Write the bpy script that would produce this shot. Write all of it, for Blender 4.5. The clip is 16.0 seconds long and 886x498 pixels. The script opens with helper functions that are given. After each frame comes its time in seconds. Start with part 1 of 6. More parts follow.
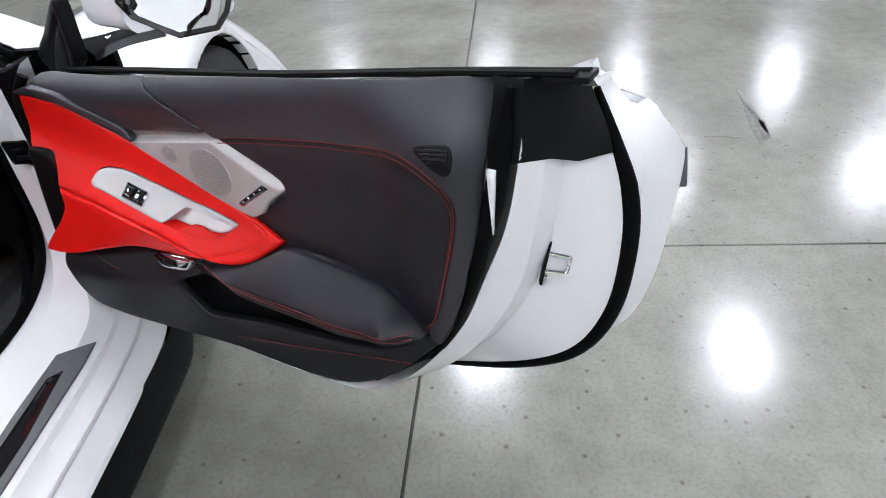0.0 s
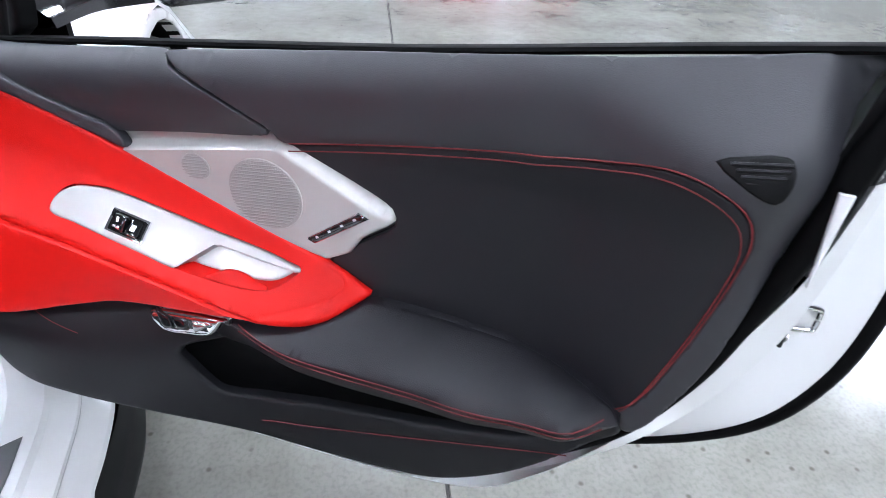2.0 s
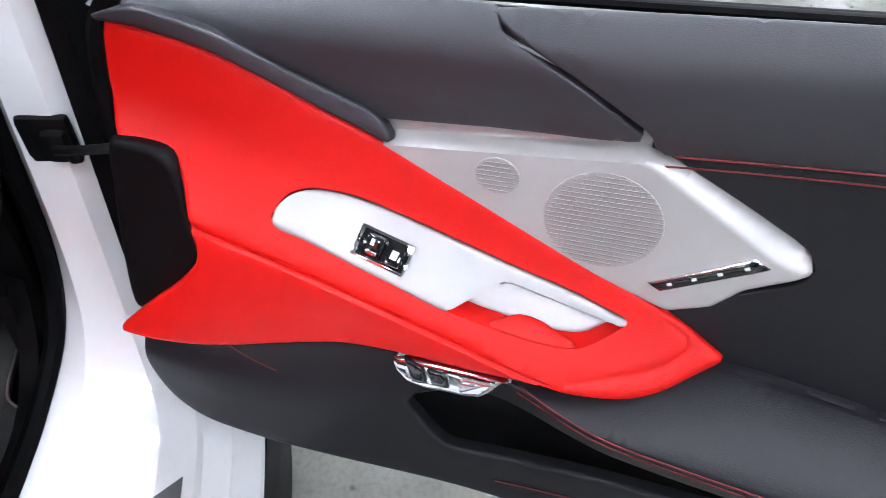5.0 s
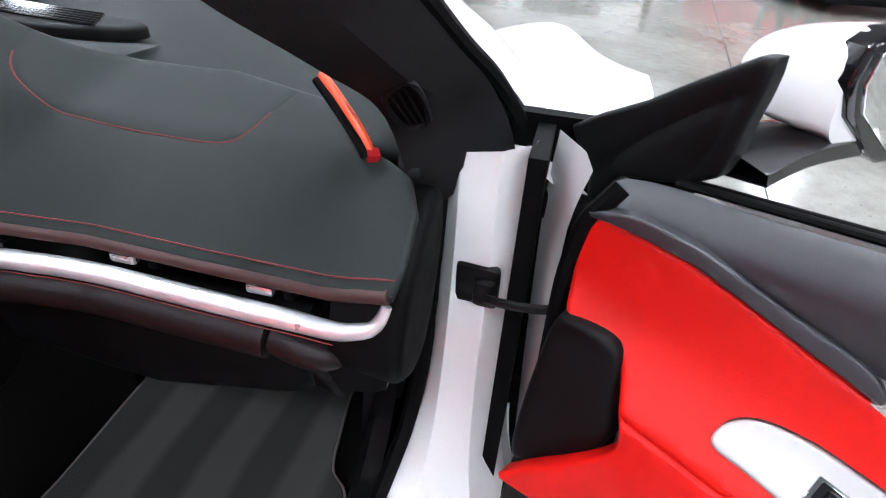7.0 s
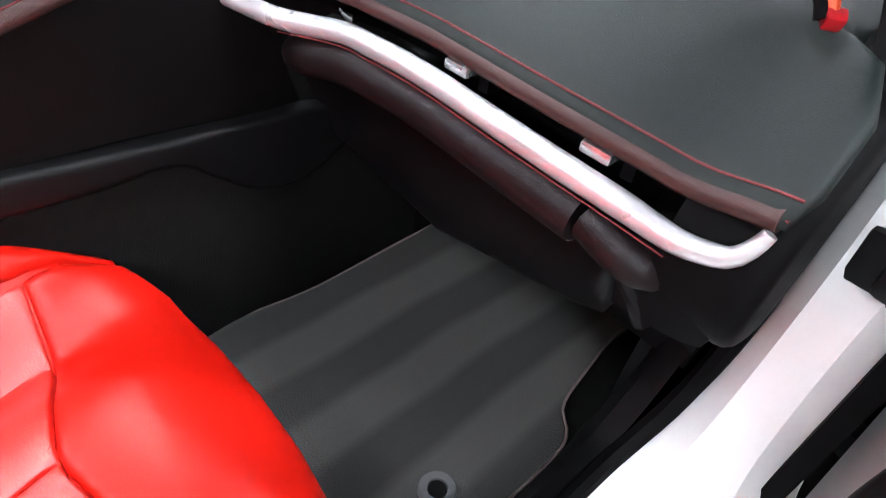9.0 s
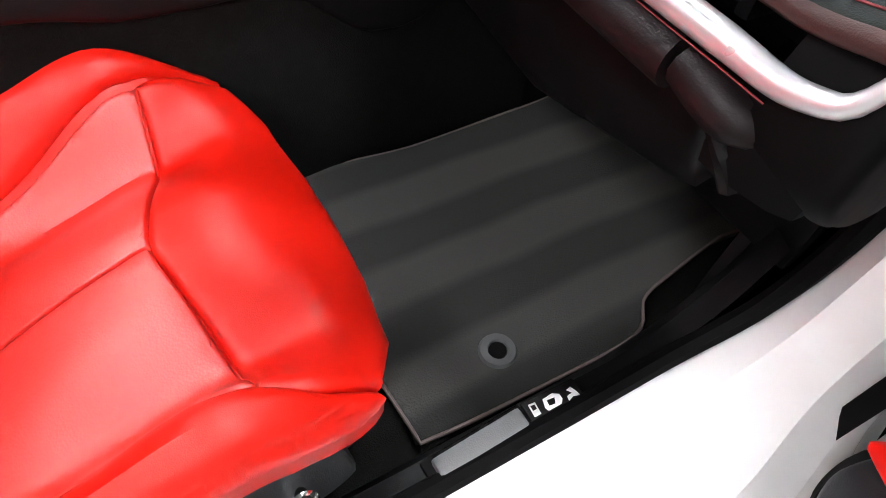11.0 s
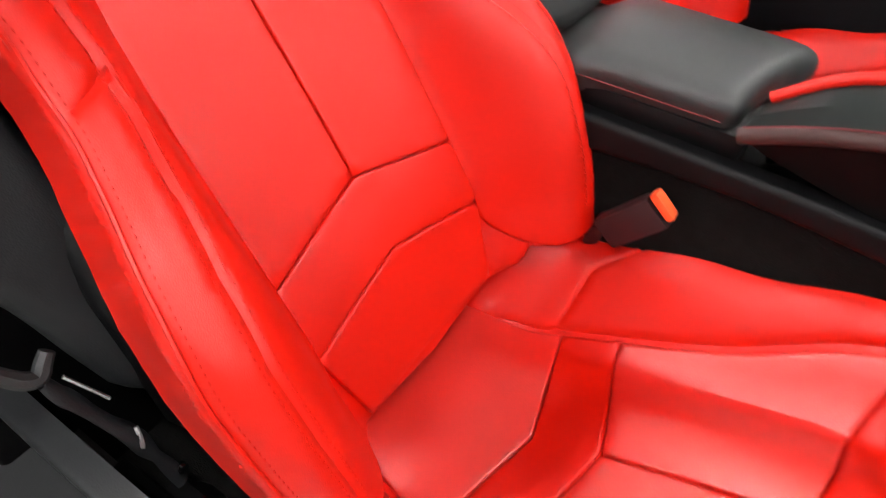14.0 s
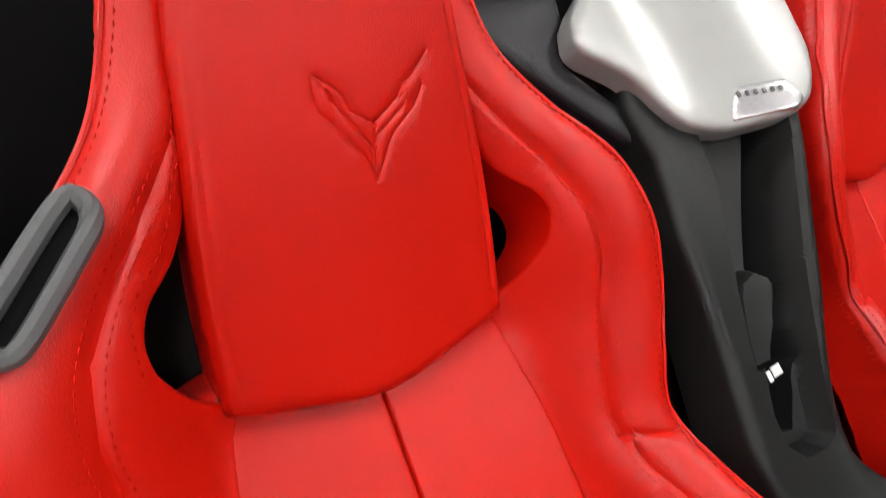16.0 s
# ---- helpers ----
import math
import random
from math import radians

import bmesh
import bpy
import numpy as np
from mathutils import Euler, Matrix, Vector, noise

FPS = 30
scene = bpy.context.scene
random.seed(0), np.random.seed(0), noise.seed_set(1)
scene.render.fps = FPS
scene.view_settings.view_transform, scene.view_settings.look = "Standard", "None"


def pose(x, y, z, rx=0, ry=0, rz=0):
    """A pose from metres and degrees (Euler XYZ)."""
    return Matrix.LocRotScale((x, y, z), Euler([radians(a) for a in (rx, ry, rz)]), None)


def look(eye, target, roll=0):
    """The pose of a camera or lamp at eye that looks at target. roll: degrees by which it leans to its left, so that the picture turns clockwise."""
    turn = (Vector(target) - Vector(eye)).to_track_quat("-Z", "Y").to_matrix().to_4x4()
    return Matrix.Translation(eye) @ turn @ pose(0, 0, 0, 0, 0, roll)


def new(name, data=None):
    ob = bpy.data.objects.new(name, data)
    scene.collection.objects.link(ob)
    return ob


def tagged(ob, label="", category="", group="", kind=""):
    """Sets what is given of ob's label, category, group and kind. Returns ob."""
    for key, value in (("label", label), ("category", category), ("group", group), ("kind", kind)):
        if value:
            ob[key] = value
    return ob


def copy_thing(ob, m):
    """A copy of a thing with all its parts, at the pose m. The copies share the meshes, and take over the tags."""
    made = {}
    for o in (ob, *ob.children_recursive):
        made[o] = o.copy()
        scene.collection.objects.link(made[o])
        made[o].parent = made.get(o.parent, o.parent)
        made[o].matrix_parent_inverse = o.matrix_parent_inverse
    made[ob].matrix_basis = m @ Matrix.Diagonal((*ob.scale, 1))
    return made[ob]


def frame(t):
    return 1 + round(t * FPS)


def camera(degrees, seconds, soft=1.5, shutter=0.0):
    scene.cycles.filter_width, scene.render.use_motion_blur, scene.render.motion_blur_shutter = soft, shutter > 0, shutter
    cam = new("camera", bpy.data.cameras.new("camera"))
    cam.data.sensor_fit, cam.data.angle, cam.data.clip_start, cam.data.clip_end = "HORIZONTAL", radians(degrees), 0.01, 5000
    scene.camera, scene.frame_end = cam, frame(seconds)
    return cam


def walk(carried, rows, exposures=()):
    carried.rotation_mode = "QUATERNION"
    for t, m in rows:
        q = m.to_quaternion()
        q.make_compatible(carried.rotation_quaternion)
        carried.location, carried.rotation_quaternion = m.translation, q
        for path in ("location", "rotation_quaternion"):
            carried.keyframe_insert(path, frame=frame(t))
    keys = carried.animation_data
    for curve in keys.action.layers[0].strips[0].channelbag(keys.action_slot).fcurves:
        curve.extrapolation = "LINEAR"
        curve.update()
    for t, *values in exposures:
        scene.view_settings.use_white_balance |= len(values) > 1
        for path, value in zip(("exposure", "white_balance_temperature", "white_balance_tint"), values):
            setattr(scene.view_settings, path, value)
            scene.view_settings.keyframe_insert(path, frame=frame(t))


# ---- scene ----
from mathutils.geometry import delaunay_2d_cdt

# ---- camera and its walk ----
cam = camera(72.0, 16.0, soft=0.6, shutter=0.25)
walk(cam, [
    (0, look((-1.2242, -1.6046, 1.1957), (-0.4086, -1.5656, 0.6184), -5.17)),
    (0.5, look((-1.2027, -1.5881, 1.1474), (-0.3700, -1.6028, 0.5939), -2.82)),
    (1, look((-1.1469, -1.4381, 1.1230), (-0.3076, -1.5256, 0.5865), 0.36)),
    (1.5, look((-1.0751, -1.3338, 1.1112), (-0.2544, -1.4855, 0.5604), 1.34)),
    (2, look((-0.9609, -1.2611, 1.0811), (-0.1460, -1.4367, 0.5287), 2.35)),
    (2.5, look((-0.8968, -1.1914, 1.0696), (-0.1032, -1.4274, 0.5088), 4.95)),
    (3, look((-0.8455, -1.1211, 1.0472), (-0.0850, -1.3976, 0.4597), 5.59)),
    (5.5, look((-0.6738, -0.9409, 1.0235), (0.0929, -1.0235, 0.3868), 3.28)),
    (6, look((-0.6597, -0.8734, 1.0504), (0.1172, -0.8704, 0.4208), 2.48)),
    (6.5, look((-0.6405, -0.8187, 1.0850), (0.1691, -0.7224, 0.5059), 2.45)),
    (7, look((-0.6443, -0.7548, 1.1007), (0.1851, -0.5960, 0.5651), 4.61)),
    (7.5, look((-0.6624, -0.7578, 1.1343), (0.1475, -0.4388, 0.6422), 4.83)),
    (8, look((-0.6689, -0.7825, 1.1099), (0.0782, -0.2934, 0.6597), 6.57)),
    (8.5, look((-0.6270, -0.7521, 1.0265), (0.0211, -0.1977, 0.5043), 9.00)),
    (9, look((-0.5791, -0.6790, 0.9647), (-0.0060, -0.1851, 0.3108), 9.48)),
    (11.5, look((-0.5555, -0.7540, 0.9212), (-0.2570, -0.2116, 0.1359), 9.65)),
    (12, look((-0.6076, -0.7747, 0.9430), (-0.3993, -0.1714, 0.1732), 11.80)),
    (12.5, look((-0.6290, -0.7702, 0.9581), (-0.5475, -0.1547, 0.1742), 11.05)),
    (13, look((-0.6672, -0.7401, 0.9793), (-0.6559, -0.1326, 0.1851), 12.60)),
    (13.5, look((-0.7318, -0.7209, 0.9620), (-0.8432, -0.0753, 0.2065), 12.79)),
    (14, look((-0.7495, -0.6434, 0.9720), (-1.1077, -0.0560, 0.2462), 3.60)),
    (14.5, look((-0.7580, -0.5474, 0.9925), (-1.3108, -0.0369, 0.3338), -0.97)),
    (15, look((-0.8087, -0.5163, 1.0189), (-1.4530, -0.0166, 0.4401), -1.08)),
    (15.5, look((-0.8507, -0.4939, 1.0548), (-1.5447, -0.0076, 0.5237), -0.78)),
    (16, look((-0.8932, -0.4714, 1.1034), (-1.6318, 0.0220, 0.6440), -1.04)),
], exposures=[(0, -0.15, 6400, 10), (1, -0.05, 6150, 10), (2, 0.3, 5975, 10), (3, 0.45, 5983, 10), (5.5, 0.45, 6150, 10), (7, 0.45, 6300, 10), (8.5, 0.58, 6450, 10), (9, 0.88, 6500, 10), (12, 0.3, 7100, 10), (13, 0.25, 7200, 10), (14, 0.25, 7300, 10), (14.5, 0.2, 7300, 10), (15, 0.0, 7300, 10), (16, -0.25, 7300, 10)])

# ---- world ----
world = bpy.data.worlds.new("hall_air")
world.use_nodes = True
world.node_tree.nodes["Background"].inputs[0].default_value = (0.9, 0.95, 1.0, 1)
world.node_tree.nodes["Background"].inputs[1].default_value = 0.02
scene.world = world
LAMP_POWER = 80.0


# ---- materials ----
def material(name, color, rough=0.5, metal=0.0, coat=0.0, grain=0.0, grain_size=600.0, mottle=0.0, mottle_size=4.0, spec=0.5, tint=None, coat_rough=0.06):
    """A surface with fine relief (grain) and a slow change of tone (mottle)."""
    m = bpy.data.materials.new(name)
    m.use_nodes = True
    nt = m.node_tree
    b = nt.nodes["Principled BSDF"]
    b.inputs["Base Color"].default_value = (*color, 1)
    b.inputs["Roughness"].default_value = rough
    b.inputs["Metallic"].default_value = metal
    b.inputs["Coat Weight"].default_value = coat
    b.inputs["Coat Roughness"].default_value = coat_rough
    b.inputs["Specular IOR Level"].default_value = spec
    pos = nt.nodes.new("ShaderNodeTexCoord")
    if mottle:
        n = nt.nodes.new("ShaderNodeTexNoise")
        n.inputs["Scale"].default_value, n.inputs["Detail"].default_value = mottle_size, 6
        nt.links.new(pos.outputs["Object"], n.inputs["Vector"])
        mix = nt.nodes.new("ShaderNodeMix")
        mix.data_type = "RGBA"
        lo = tint or [c * (1 - mottle) for c in color]
        mix.inputs["A"].default_value = (*lo, 1)
        mix.inputs["B"].default_value = (*[min(1, c * (1 + mottle)) for c in color], 1)
        ramp = nt.nodes.new("ShaderNodeMapRange")
        ramp.inputs["From Min"].default_value, ramp.inputs["From Max"].default_value = 0.3, 0.7
        nt.links.new(n.outputs["Fac"], ramp.inputs["Value"])
        nt.links.new(ramp.outputs["Result"], mix.inputs["Factor"])
        nt.links.new(mix.outputs["Result"], b.inputs["Base Color"])
        rr = nt.nodes.new("ShaderNodeMapRange")
        rr.inputs["To Min"].default_value, rr.inputs["To Max"].default_value = rough * 0.85, min(1, rough * 1.2)
        nt.links.new(n.outputs["Fac"], rr.inputs["Value"])
        nt.links.new(rr.outputs["Result"], b.inputs["Roughness"])
    if grain:
        v = nt.nodes.new("ShaderNodeTexVoronoi")
        v.inputs["Scale"].default_value = grain_size
        nt.links.new(pos.outputs["Object"], v.inputs["Vector"])
        n2 = nt.nodes.new("ShaderNodeTexNoise")
        n2.inputs["Scale"].default_value, n2.inputs["Detail"].default_value = grain_size * 0.12, 3
        nt.links.new(pos.outputs["Object"], n2.inputs["Vector"])
        add = nt.nodes.new("ShaderNodeMath")
        add.operation = "MULTIPLY_ADD"
        add.inputs[1].default_value = 0.6
        nt.links.new(n2.outputs["Fac"], add.inputs[0])
        nt.links.new(v.outputs["Distance"], add.inputs[2])
        bump = nt.nodes.new("ShaderNodeBump")
        bump.inputs["Strength"].default_value, bump.inputs["Distance"].default_value = grain, 0.0006
        nt.links.new(add.outputs[0], bump.inputs["Height"])
        nt.links.new(bump.outputs["Normal"], b.inputs["Normal"])
    return m


def glowing(name, color, strength):
    m = bpy.data.materials.new(name)
    m.use_nodes = True
    b = m.node_tree.nodes["Principled BSDF"]
    b.inputs["Base Color"].default_value = (*color, 1)
    b.inputs["Emission Color"].default_value = (*color, 1)
    b.inputs["Emission Strength"].default_value = strength
    return m


def glass(name, tint=(0.9, 0.95, 0.93)):
    m = bpy.data.materials.new(name)
    m.use_nodes = True
    nt = m.node_tree
    out = nt.nodes["Material Output"]
    clear, shine, mix, edge = (nt.nodes.new(k) for k in ("ShaderNodeBsdfTransparent", "ShaderNodeBsdfGlossy", "ShaderNodeMixShader", "ShaderNodeFresnel"))
    clear.inputs[0].default_value = (*tint, 1)
    shine.inputs["Roughness"].default_value = 0.02
    edge.inputs["IOR"].default_value = 1.45
    nt.links.new(edge.outputs[0], mix.inputs[0])
    nt.links.new(clear.outputs[0], mix.inputs[1])
    nt.links.new(shine.outputs[0], mix.inputs[2])
    nt.links.new(mix.outputs[0], out.inputs[0])
    return m


WHITE = material("white_paint", (0.77, 0.77, 0.77), 0.32, coat=0.8, mottle=0.02, mottle_size=3)
RED = material("red_leather", (0.57, 0.0072, 0.0022), 0.40, grain=0.20, grain_size=900, mottle=0.06, mottle_size=9, spec=0.42)
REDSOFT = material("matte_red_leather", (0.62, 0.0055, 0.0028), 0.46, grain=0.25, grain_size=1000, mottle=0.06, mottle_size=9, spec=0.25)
# Base paler than RED: the pads' pale sheen is partly put into the colour.
PERF = material("perforated_red_leather", (0.62, 0.011, 0.005), 0.42, coat=0.7, coat_rough=0.46, grain=0.30, grain_size=420, mottle=0.06, mottle_size=14, spec=0.9)
# Lighter than CHAR: overhead light and sheen on the upper trim, put into colour.
UPPER = material("upper_charcoal_vinyl", (0.0225, 0.0225, 0.0270), 0.45, grain=0.2, grain_size=1100, mottle=0.06, mottle_size=7, spec=0.6)
SPEAKERMETAL = material("speaker_silver", (0.47, 0.462, 0.445), 0.40, metal=0.3, grain=0.05, grain_size=1500, mottle=0.03, mottle_size=10)
SCUFF = material("floor_scuff", (0.10, 0.095, 0.085), 0.4, mottle=0.5, mottle_size=40)
CHAR = material("charcoal_vinyl", (0.0072, 0.0073, 0.0090), 0.45, grain=0.3, grain_size=1100, mottle=0.1, mottle_size=7, spec=0.28)
CHAR_SOFT = material("charcoal_leather", (0.0080, 0.0076, 0.0100), 0.40, grain=0.3, grain_size=900, mottle=0.12, mottle_size=6, spec=0.36)
DASH = material("grey_green_leather", (0.0055, 0.0089, 0.0081), 0.48, grain=0.22, grain_size=1000, mottle=0.12, mottle_size=5, spec=0.20)
BLACK = material("black_plastic", (0.0030, 0.0030, 0.0034), 0.45, grain=0.25, grain_size=1300, mottle=0.15, mottle_size=20, spec=0.16)
GLOSS = material("gloss_black", (0.008, 0.008, 0.009), 0.08, coat=0.5)
RUBBER = material("black_rubber", (0.0022, 0.0022, 0.0024), 0.6, mottle=0.25, mottle_size=30, spec=0.06)
SILVER = material("satin_silver", (0.44, 0.438, 0.432), 0.36, metal=0.45, grain=0.05, grain_size=1500, mottle=0.03, mottle_size=10)
BRIGHT = material("bright_silver", (0.75, 0.75, 0.76), 0.26, metal=0.85, mottle=0.04, mottle_size=12)
CHROME = material("chrome", (0.82, 0.82, 0.83), 0.07, metal=1.0)
CARPET = material("dark_carpet", (0.0058, 0.0058, 0.0056), 0.95, grain=1.0, grain_size=500, mottle=0.3, mottle_size=60, spec=0.08)
CHARDARK = material("dark_charcoal", (0.0048, 0.0046, 0.0056), 0.55, grain=0.3, mottle=0.1, spec=0.20)
PLUM = material("dark_plum_plastic", (0.020, 0.008, 0.009), 0.5, grain=0.2)
PIPING = material("pale_piping", (0.13, 0.10, 0.095), 0.8)
YELLOWISH = material("brassy_metal", (0.55, 0.50, 0.22), 0.4, metal=0.7)
THREAD = material("red_thread", (0.17, 0.016, 0.018), 0.7)
ORANGE = material("orange_red_plastic", (0.85, 0.10, 0.03), 0.4)
GREY = material("grey_plastic", (0.09, 0.094, 0.096), 0.5, grain=0.2, mottle=0.08)
TYRE = material("tyre_rubber", (0.02, 0.02, 0.02), 0.8, mottle=0.2, mottle_size=40)
ALLOY = material("dark_alloy", (0.10, 0.10, 0.105), 0.35, metal=0.8)
PALE = material("pale_print", (0.75, 0.75, 0.75), 0.5)
WALLPAINT = material("hall_wall_paint", (0.34, 0.345, 0.35), 0.8, mottle=0.04, mottle_size=1.5)
CEILPAINT = material("hall_ceiling_paint", (0.20, 0.20, 0.205), 0.85, mottle=0.06, mottle_size=1)
JOINT = material("joint_filler", (0.045, 0.042, 0.04), 0.7, mottle=0.3, mottle_size=25)
REDPAINT = material("red_paint", (0.42, 0.01, 0.015), 0.3, coat=0.8)
LENS = material("headlight_lens", (0.5, 0.52, 0.55), 0.1, metal=0.3, coat=0.6)
CAPMETAL = material("cap_silver", (0.42, 0.435, 0.42), 0.34, metal=0.45, mottle=0.02, mottle_size=14)
BROWNROLL = material("red_brown_leather", (0.046, 0.021, 0.019), 0.5, grain=0.25, grain_size=900, spec=0.3)
DIVIDER = material("black_divider_leather", (0.0026, 0.0022, 0.0023), 0.55, grain=0.2, spec=0.12)
DULLGREY = material("dull_grey_plastic", (0.024, 0.0255, 0.0265), 0.5, grain=0.2)
SIDEGREY = material("side_trim_grey", (0.0135, 0.0150, 0.0165), 0.45, grain=0.25, mottle=0.1, mottle_size=12, spec=0.4)
LIDGREY = material("armrest_grey_leather", (0.0235, 0.0260, 0.0260), 0.42, grain=0.3, grain_size=900, mottle=0.1, mottle_size=8, spec=0.5)
KNEE = material("plum_soft_plastic", (0.0080, 0.0050, 0.0055), 0.45, grain=0.2, mottle=0.1, spec=0.22)
STRIPMETAL = material("strip_silver", (0.66, 0.66, 0.68), 0.28, metal=0.6, mottle=0.04, mottle_size=12)
TOWERGREY = material("tower_charcoal", (0.0085, 0.0094, 0.0095), 0.42, grain=0.3, grain_size=1100, mottle=0.10, mottle_size=14, spec=0.28)
SLOT = material("grille_shadow_metal", (0.345, 0.335, 0.32), 0.5, metal=0.3, mottle=0.1, mottle_size=60)
MESH = material("speaker_mesh", (0.40, 0.39, 0.375), 0.5, metal=0.3, grain=1.0, grain_size=420)
STITCHRED = material("bright_red_thread", (0.52, 0.011, 0.007), 0.7, spec=0.15)
LAMP = glowing("lamp_diffuser", (0.93, 0.96, 1.04), LAMP_POWER)
SCREEN = glowing("blue_screen", (0.10, 0.12, 0.35), 0.5)
GLASS = glass("clear_glass")
MIRROR = material("mirror_glass", (0.86, 0.88, 0.88), 0.02, metal=1.0)


def concrete():
    m = bpy.data.materials.new("polished_concrete")
    m.use_nodes = True
    nt = m.node_tree
    b = nt.nodes["Principled BSDF"]
    geo = nt.nodes.new("ShaderNodeNewGeometry")

    def noise_node(scale, detail):
        n = nt.nodes.new("ShaderNodeTexNoise")
        n.inputs["Scale"].default_value, n.inputs["Detail"].default_value = scale, detail
        nt.links.new(geo.outputs["Position"], n.inputs["Vector"])
        return n

    def ramp(src, stops):
        r = nt.nodes.new("ShaderNodeValToRGB")
        r.color_ramp.elements[0].position, r.color_ramp.elements[0].color = stops[0][0], (*stops[0][1], 1)
        r.color_ramp.elements[1].position, r.color_ramp.elements[1].color = stops[1][0], (*stops[1][1], 1)
        for p, c in stops[2:]:
            e = r.color_ramp.elements.new(p)
            e.color = (*c, 1)
        nt.links.new(src, r.inputs[0])
        return r.outputs[0]

    def times(a, c):
        x = nt.nodes.new("ShaderNodeMix")
        x.data_type, x.blend_type = "RGBA", "MULTIPLY"
        x.inputs["Factor"].default_value = 1
        nt.links.new(a, x.inputs["A"])
        nt.links.new(c, x.inputs["B"])
        return x.outputs["Result"]

    big = ramp(noise_node(1.7, 8).outputs["Fac"], [(0.3, (0.165, 0.163, 0.143)), (0.7, (0.250, 0.248, 0.220))])
    mid = ramp(noise_node(14, 6).outputs["Fac"], [(0.32, (0.87, 0.865, 0.85)), (0.62, (1, 1, 1))])
    fine = ramp(noise_node(95, 4).outputs["Fac"], [(0.3, (0.82, 0.82, 0.82)), (0.55, (1, 1, 1))])
    v = nt.nodes.new("ShaderNodeTexVoronoi")
    v.inputs["Scale"].default_value = 17
    nt.links.new(geo.outputs["Position"], v.inputs["Vector"])
    spots = ramp(v.outputs["Distance"], [(0.05, (0.55, 0.54, 0.5)), (0.13, (1, 1, 1))])
    nt.links.new(times(times(big, mid), times(fine, spots)), b.inputs["Base Color"])
    rough = nt.nodes.new("ShaderNodeMapRange")
    rough.inputs["To Min"].default_value, rough.inputs["To Max"].default_value = 0.10, 0.26
    nt.links.new(noise_node(6, 5).outputs["Fac"], rough.inputs["Value"])
    nt.links.new(rough.outputs["Result"], b.inputs["Roughness"])
    bump = nt.nodes.new("ShaderNodeBump")
    bump.inputs["Strength"].default_value, bump.inputs["Distance"].default_value = 0.08, 0.002
    nt.links.new(noise_node(30, 3).outputs["Fac"], bump.inputs["Height"])
    nt.links.new(bump.outputs["Normal"], b.inputs["Normal"])
    return m


CONCRETE = concrete()


def striped_carpet():
    """Carpet with lighter bands where the pile lies the other way."""
    m = material("brushed_mat_carpet", (0.022, 0.0225, 0.022), 0.95, grain=1.0, grain_size=420, spec=0.2)
    nt = m.node_tree
    co = nt.nodes.new("ShaderNodeTexCoord")
    w = nt.nodes.new("ShaderNodeTexWave")
    w.bands_direction = "Y"
    w.inputs["Scale"].default_value, w.inputs["Distortion"].default_value, w.inputs["Detail"].default_value, w.inputs["Detail Scale"].default_value = 2.4, 0.7, 2, 1.5
    nt.links.new(co.outputs["Object"], w.inputs["Vector"])
    r = nt.nodes.new("ShaderNodeValToRGB")
    r.color_ramp.elements[0].position, r.color_ramp.elements[0].color = 0.30, (0.034, 0.0345, 0.0335, 1)
    r.color_ramp.elements[1].position, r.color_ramp.elements[1].color = 0.70, (0.066, 0.0655, 0.063, 1)
    nt.links.new(w.outputs["Fac"], r.inputs[0])
    nt.links.new(r.outputs[0], nt.nodes["Principled BSDF"].inputs["Base Color"])
    return m


MATSTRIPE = striped_carpet()


# ---- mesh helpers ----
def finish(name, bm, mat, parent=None, label="", smooth=True, sharp=42):
    me = bpy.data.meshes.new(name)
    bm.to_mesh(me)
    bm.free()
    me.materials.append(mat)
    if smooth:
        me.shade_smooth()
        me.set_sharp_from_angle(angle=radians(sharp))
    ob = new(name, me)
    if parent is not None:
        ob.parent = parent
    if label:
        tagged(ob, label)
    return ob


part = finish


def thing(name, label, category, group="", kind=""):
    return tagged(new(name), label, category, group, kind)


def curve_points(pts, n=8, closed=False):
    """A smooth line through the points."""
    p = np.array(pts, float)
    k = len(p)
    out = []
    for i in range(k if closed else k - 1):
        a, b, c, d = (p[(i + j) % k] if closed else p[min(max(i + j, 0), k - 1)] for j in (-1, 0, 1, 2))
        for s in np.arange(n) / n:
            out.append(0.5 * (2 * b + (c - a) * s + (2 * a - 5 * b + 4 * c - d) * s**2 + (3 * b - a - 3 * c + d) * s**3))
    if not closed:
        out.append(p[-1])
    return np.array(out)


def even(pts, n, closed=False):
    """n points at even steps along the line."""
    p = np.array(pts, float)
    if closed:
        p = np.vstack([p, p[:1]])
    d = np.r_[0, np.cumsum(np.linalg.norm(np.diff(p, axis=0), axis=1))]
    at = np.linspace(0, d[-1], n + 1)[:-1] if closed else np.linspace(0, d[-1], n)
    return np.stack([np.interp(at, d, p[:, k]) for k in range(p.shape[1])], 1)


def ease(a, b, x):
    t = np.clip((x - a) / (b - a), 0, 1)
    return t * t * (3 - 2 * t)


def away(points, line):
    """The distance of plane points from a broken line."""
    best = np.full(len(points), 9.0)
    for a, b in zip(line[:-1], line[1:]):
        ab = b - a
        t = np.clip(((points - a) @ ab) / max(ab @ ab, 1e-12), 0, 1)
        best = np.minimum(best, np.linalg.norm(points - a - t[:, None] * ab, axis=1))
    return best


def inside(points, poly):
    x, y = points[:, 0], points[:, 1]
    res = np.zeros(len(points), bool)
    for a, b in zip(poly, np.roll(poly, -1, 0)):
        cross = (a[1] > y) != (b[1] > y)
        with np.errstate(divide="ignore", invalid="ignore"):
            at = (b[0] - a[0]) * (y - a[1]) / (b[1] - a[1]) + a[0]
        res ^= cross & (x < at)
    return res


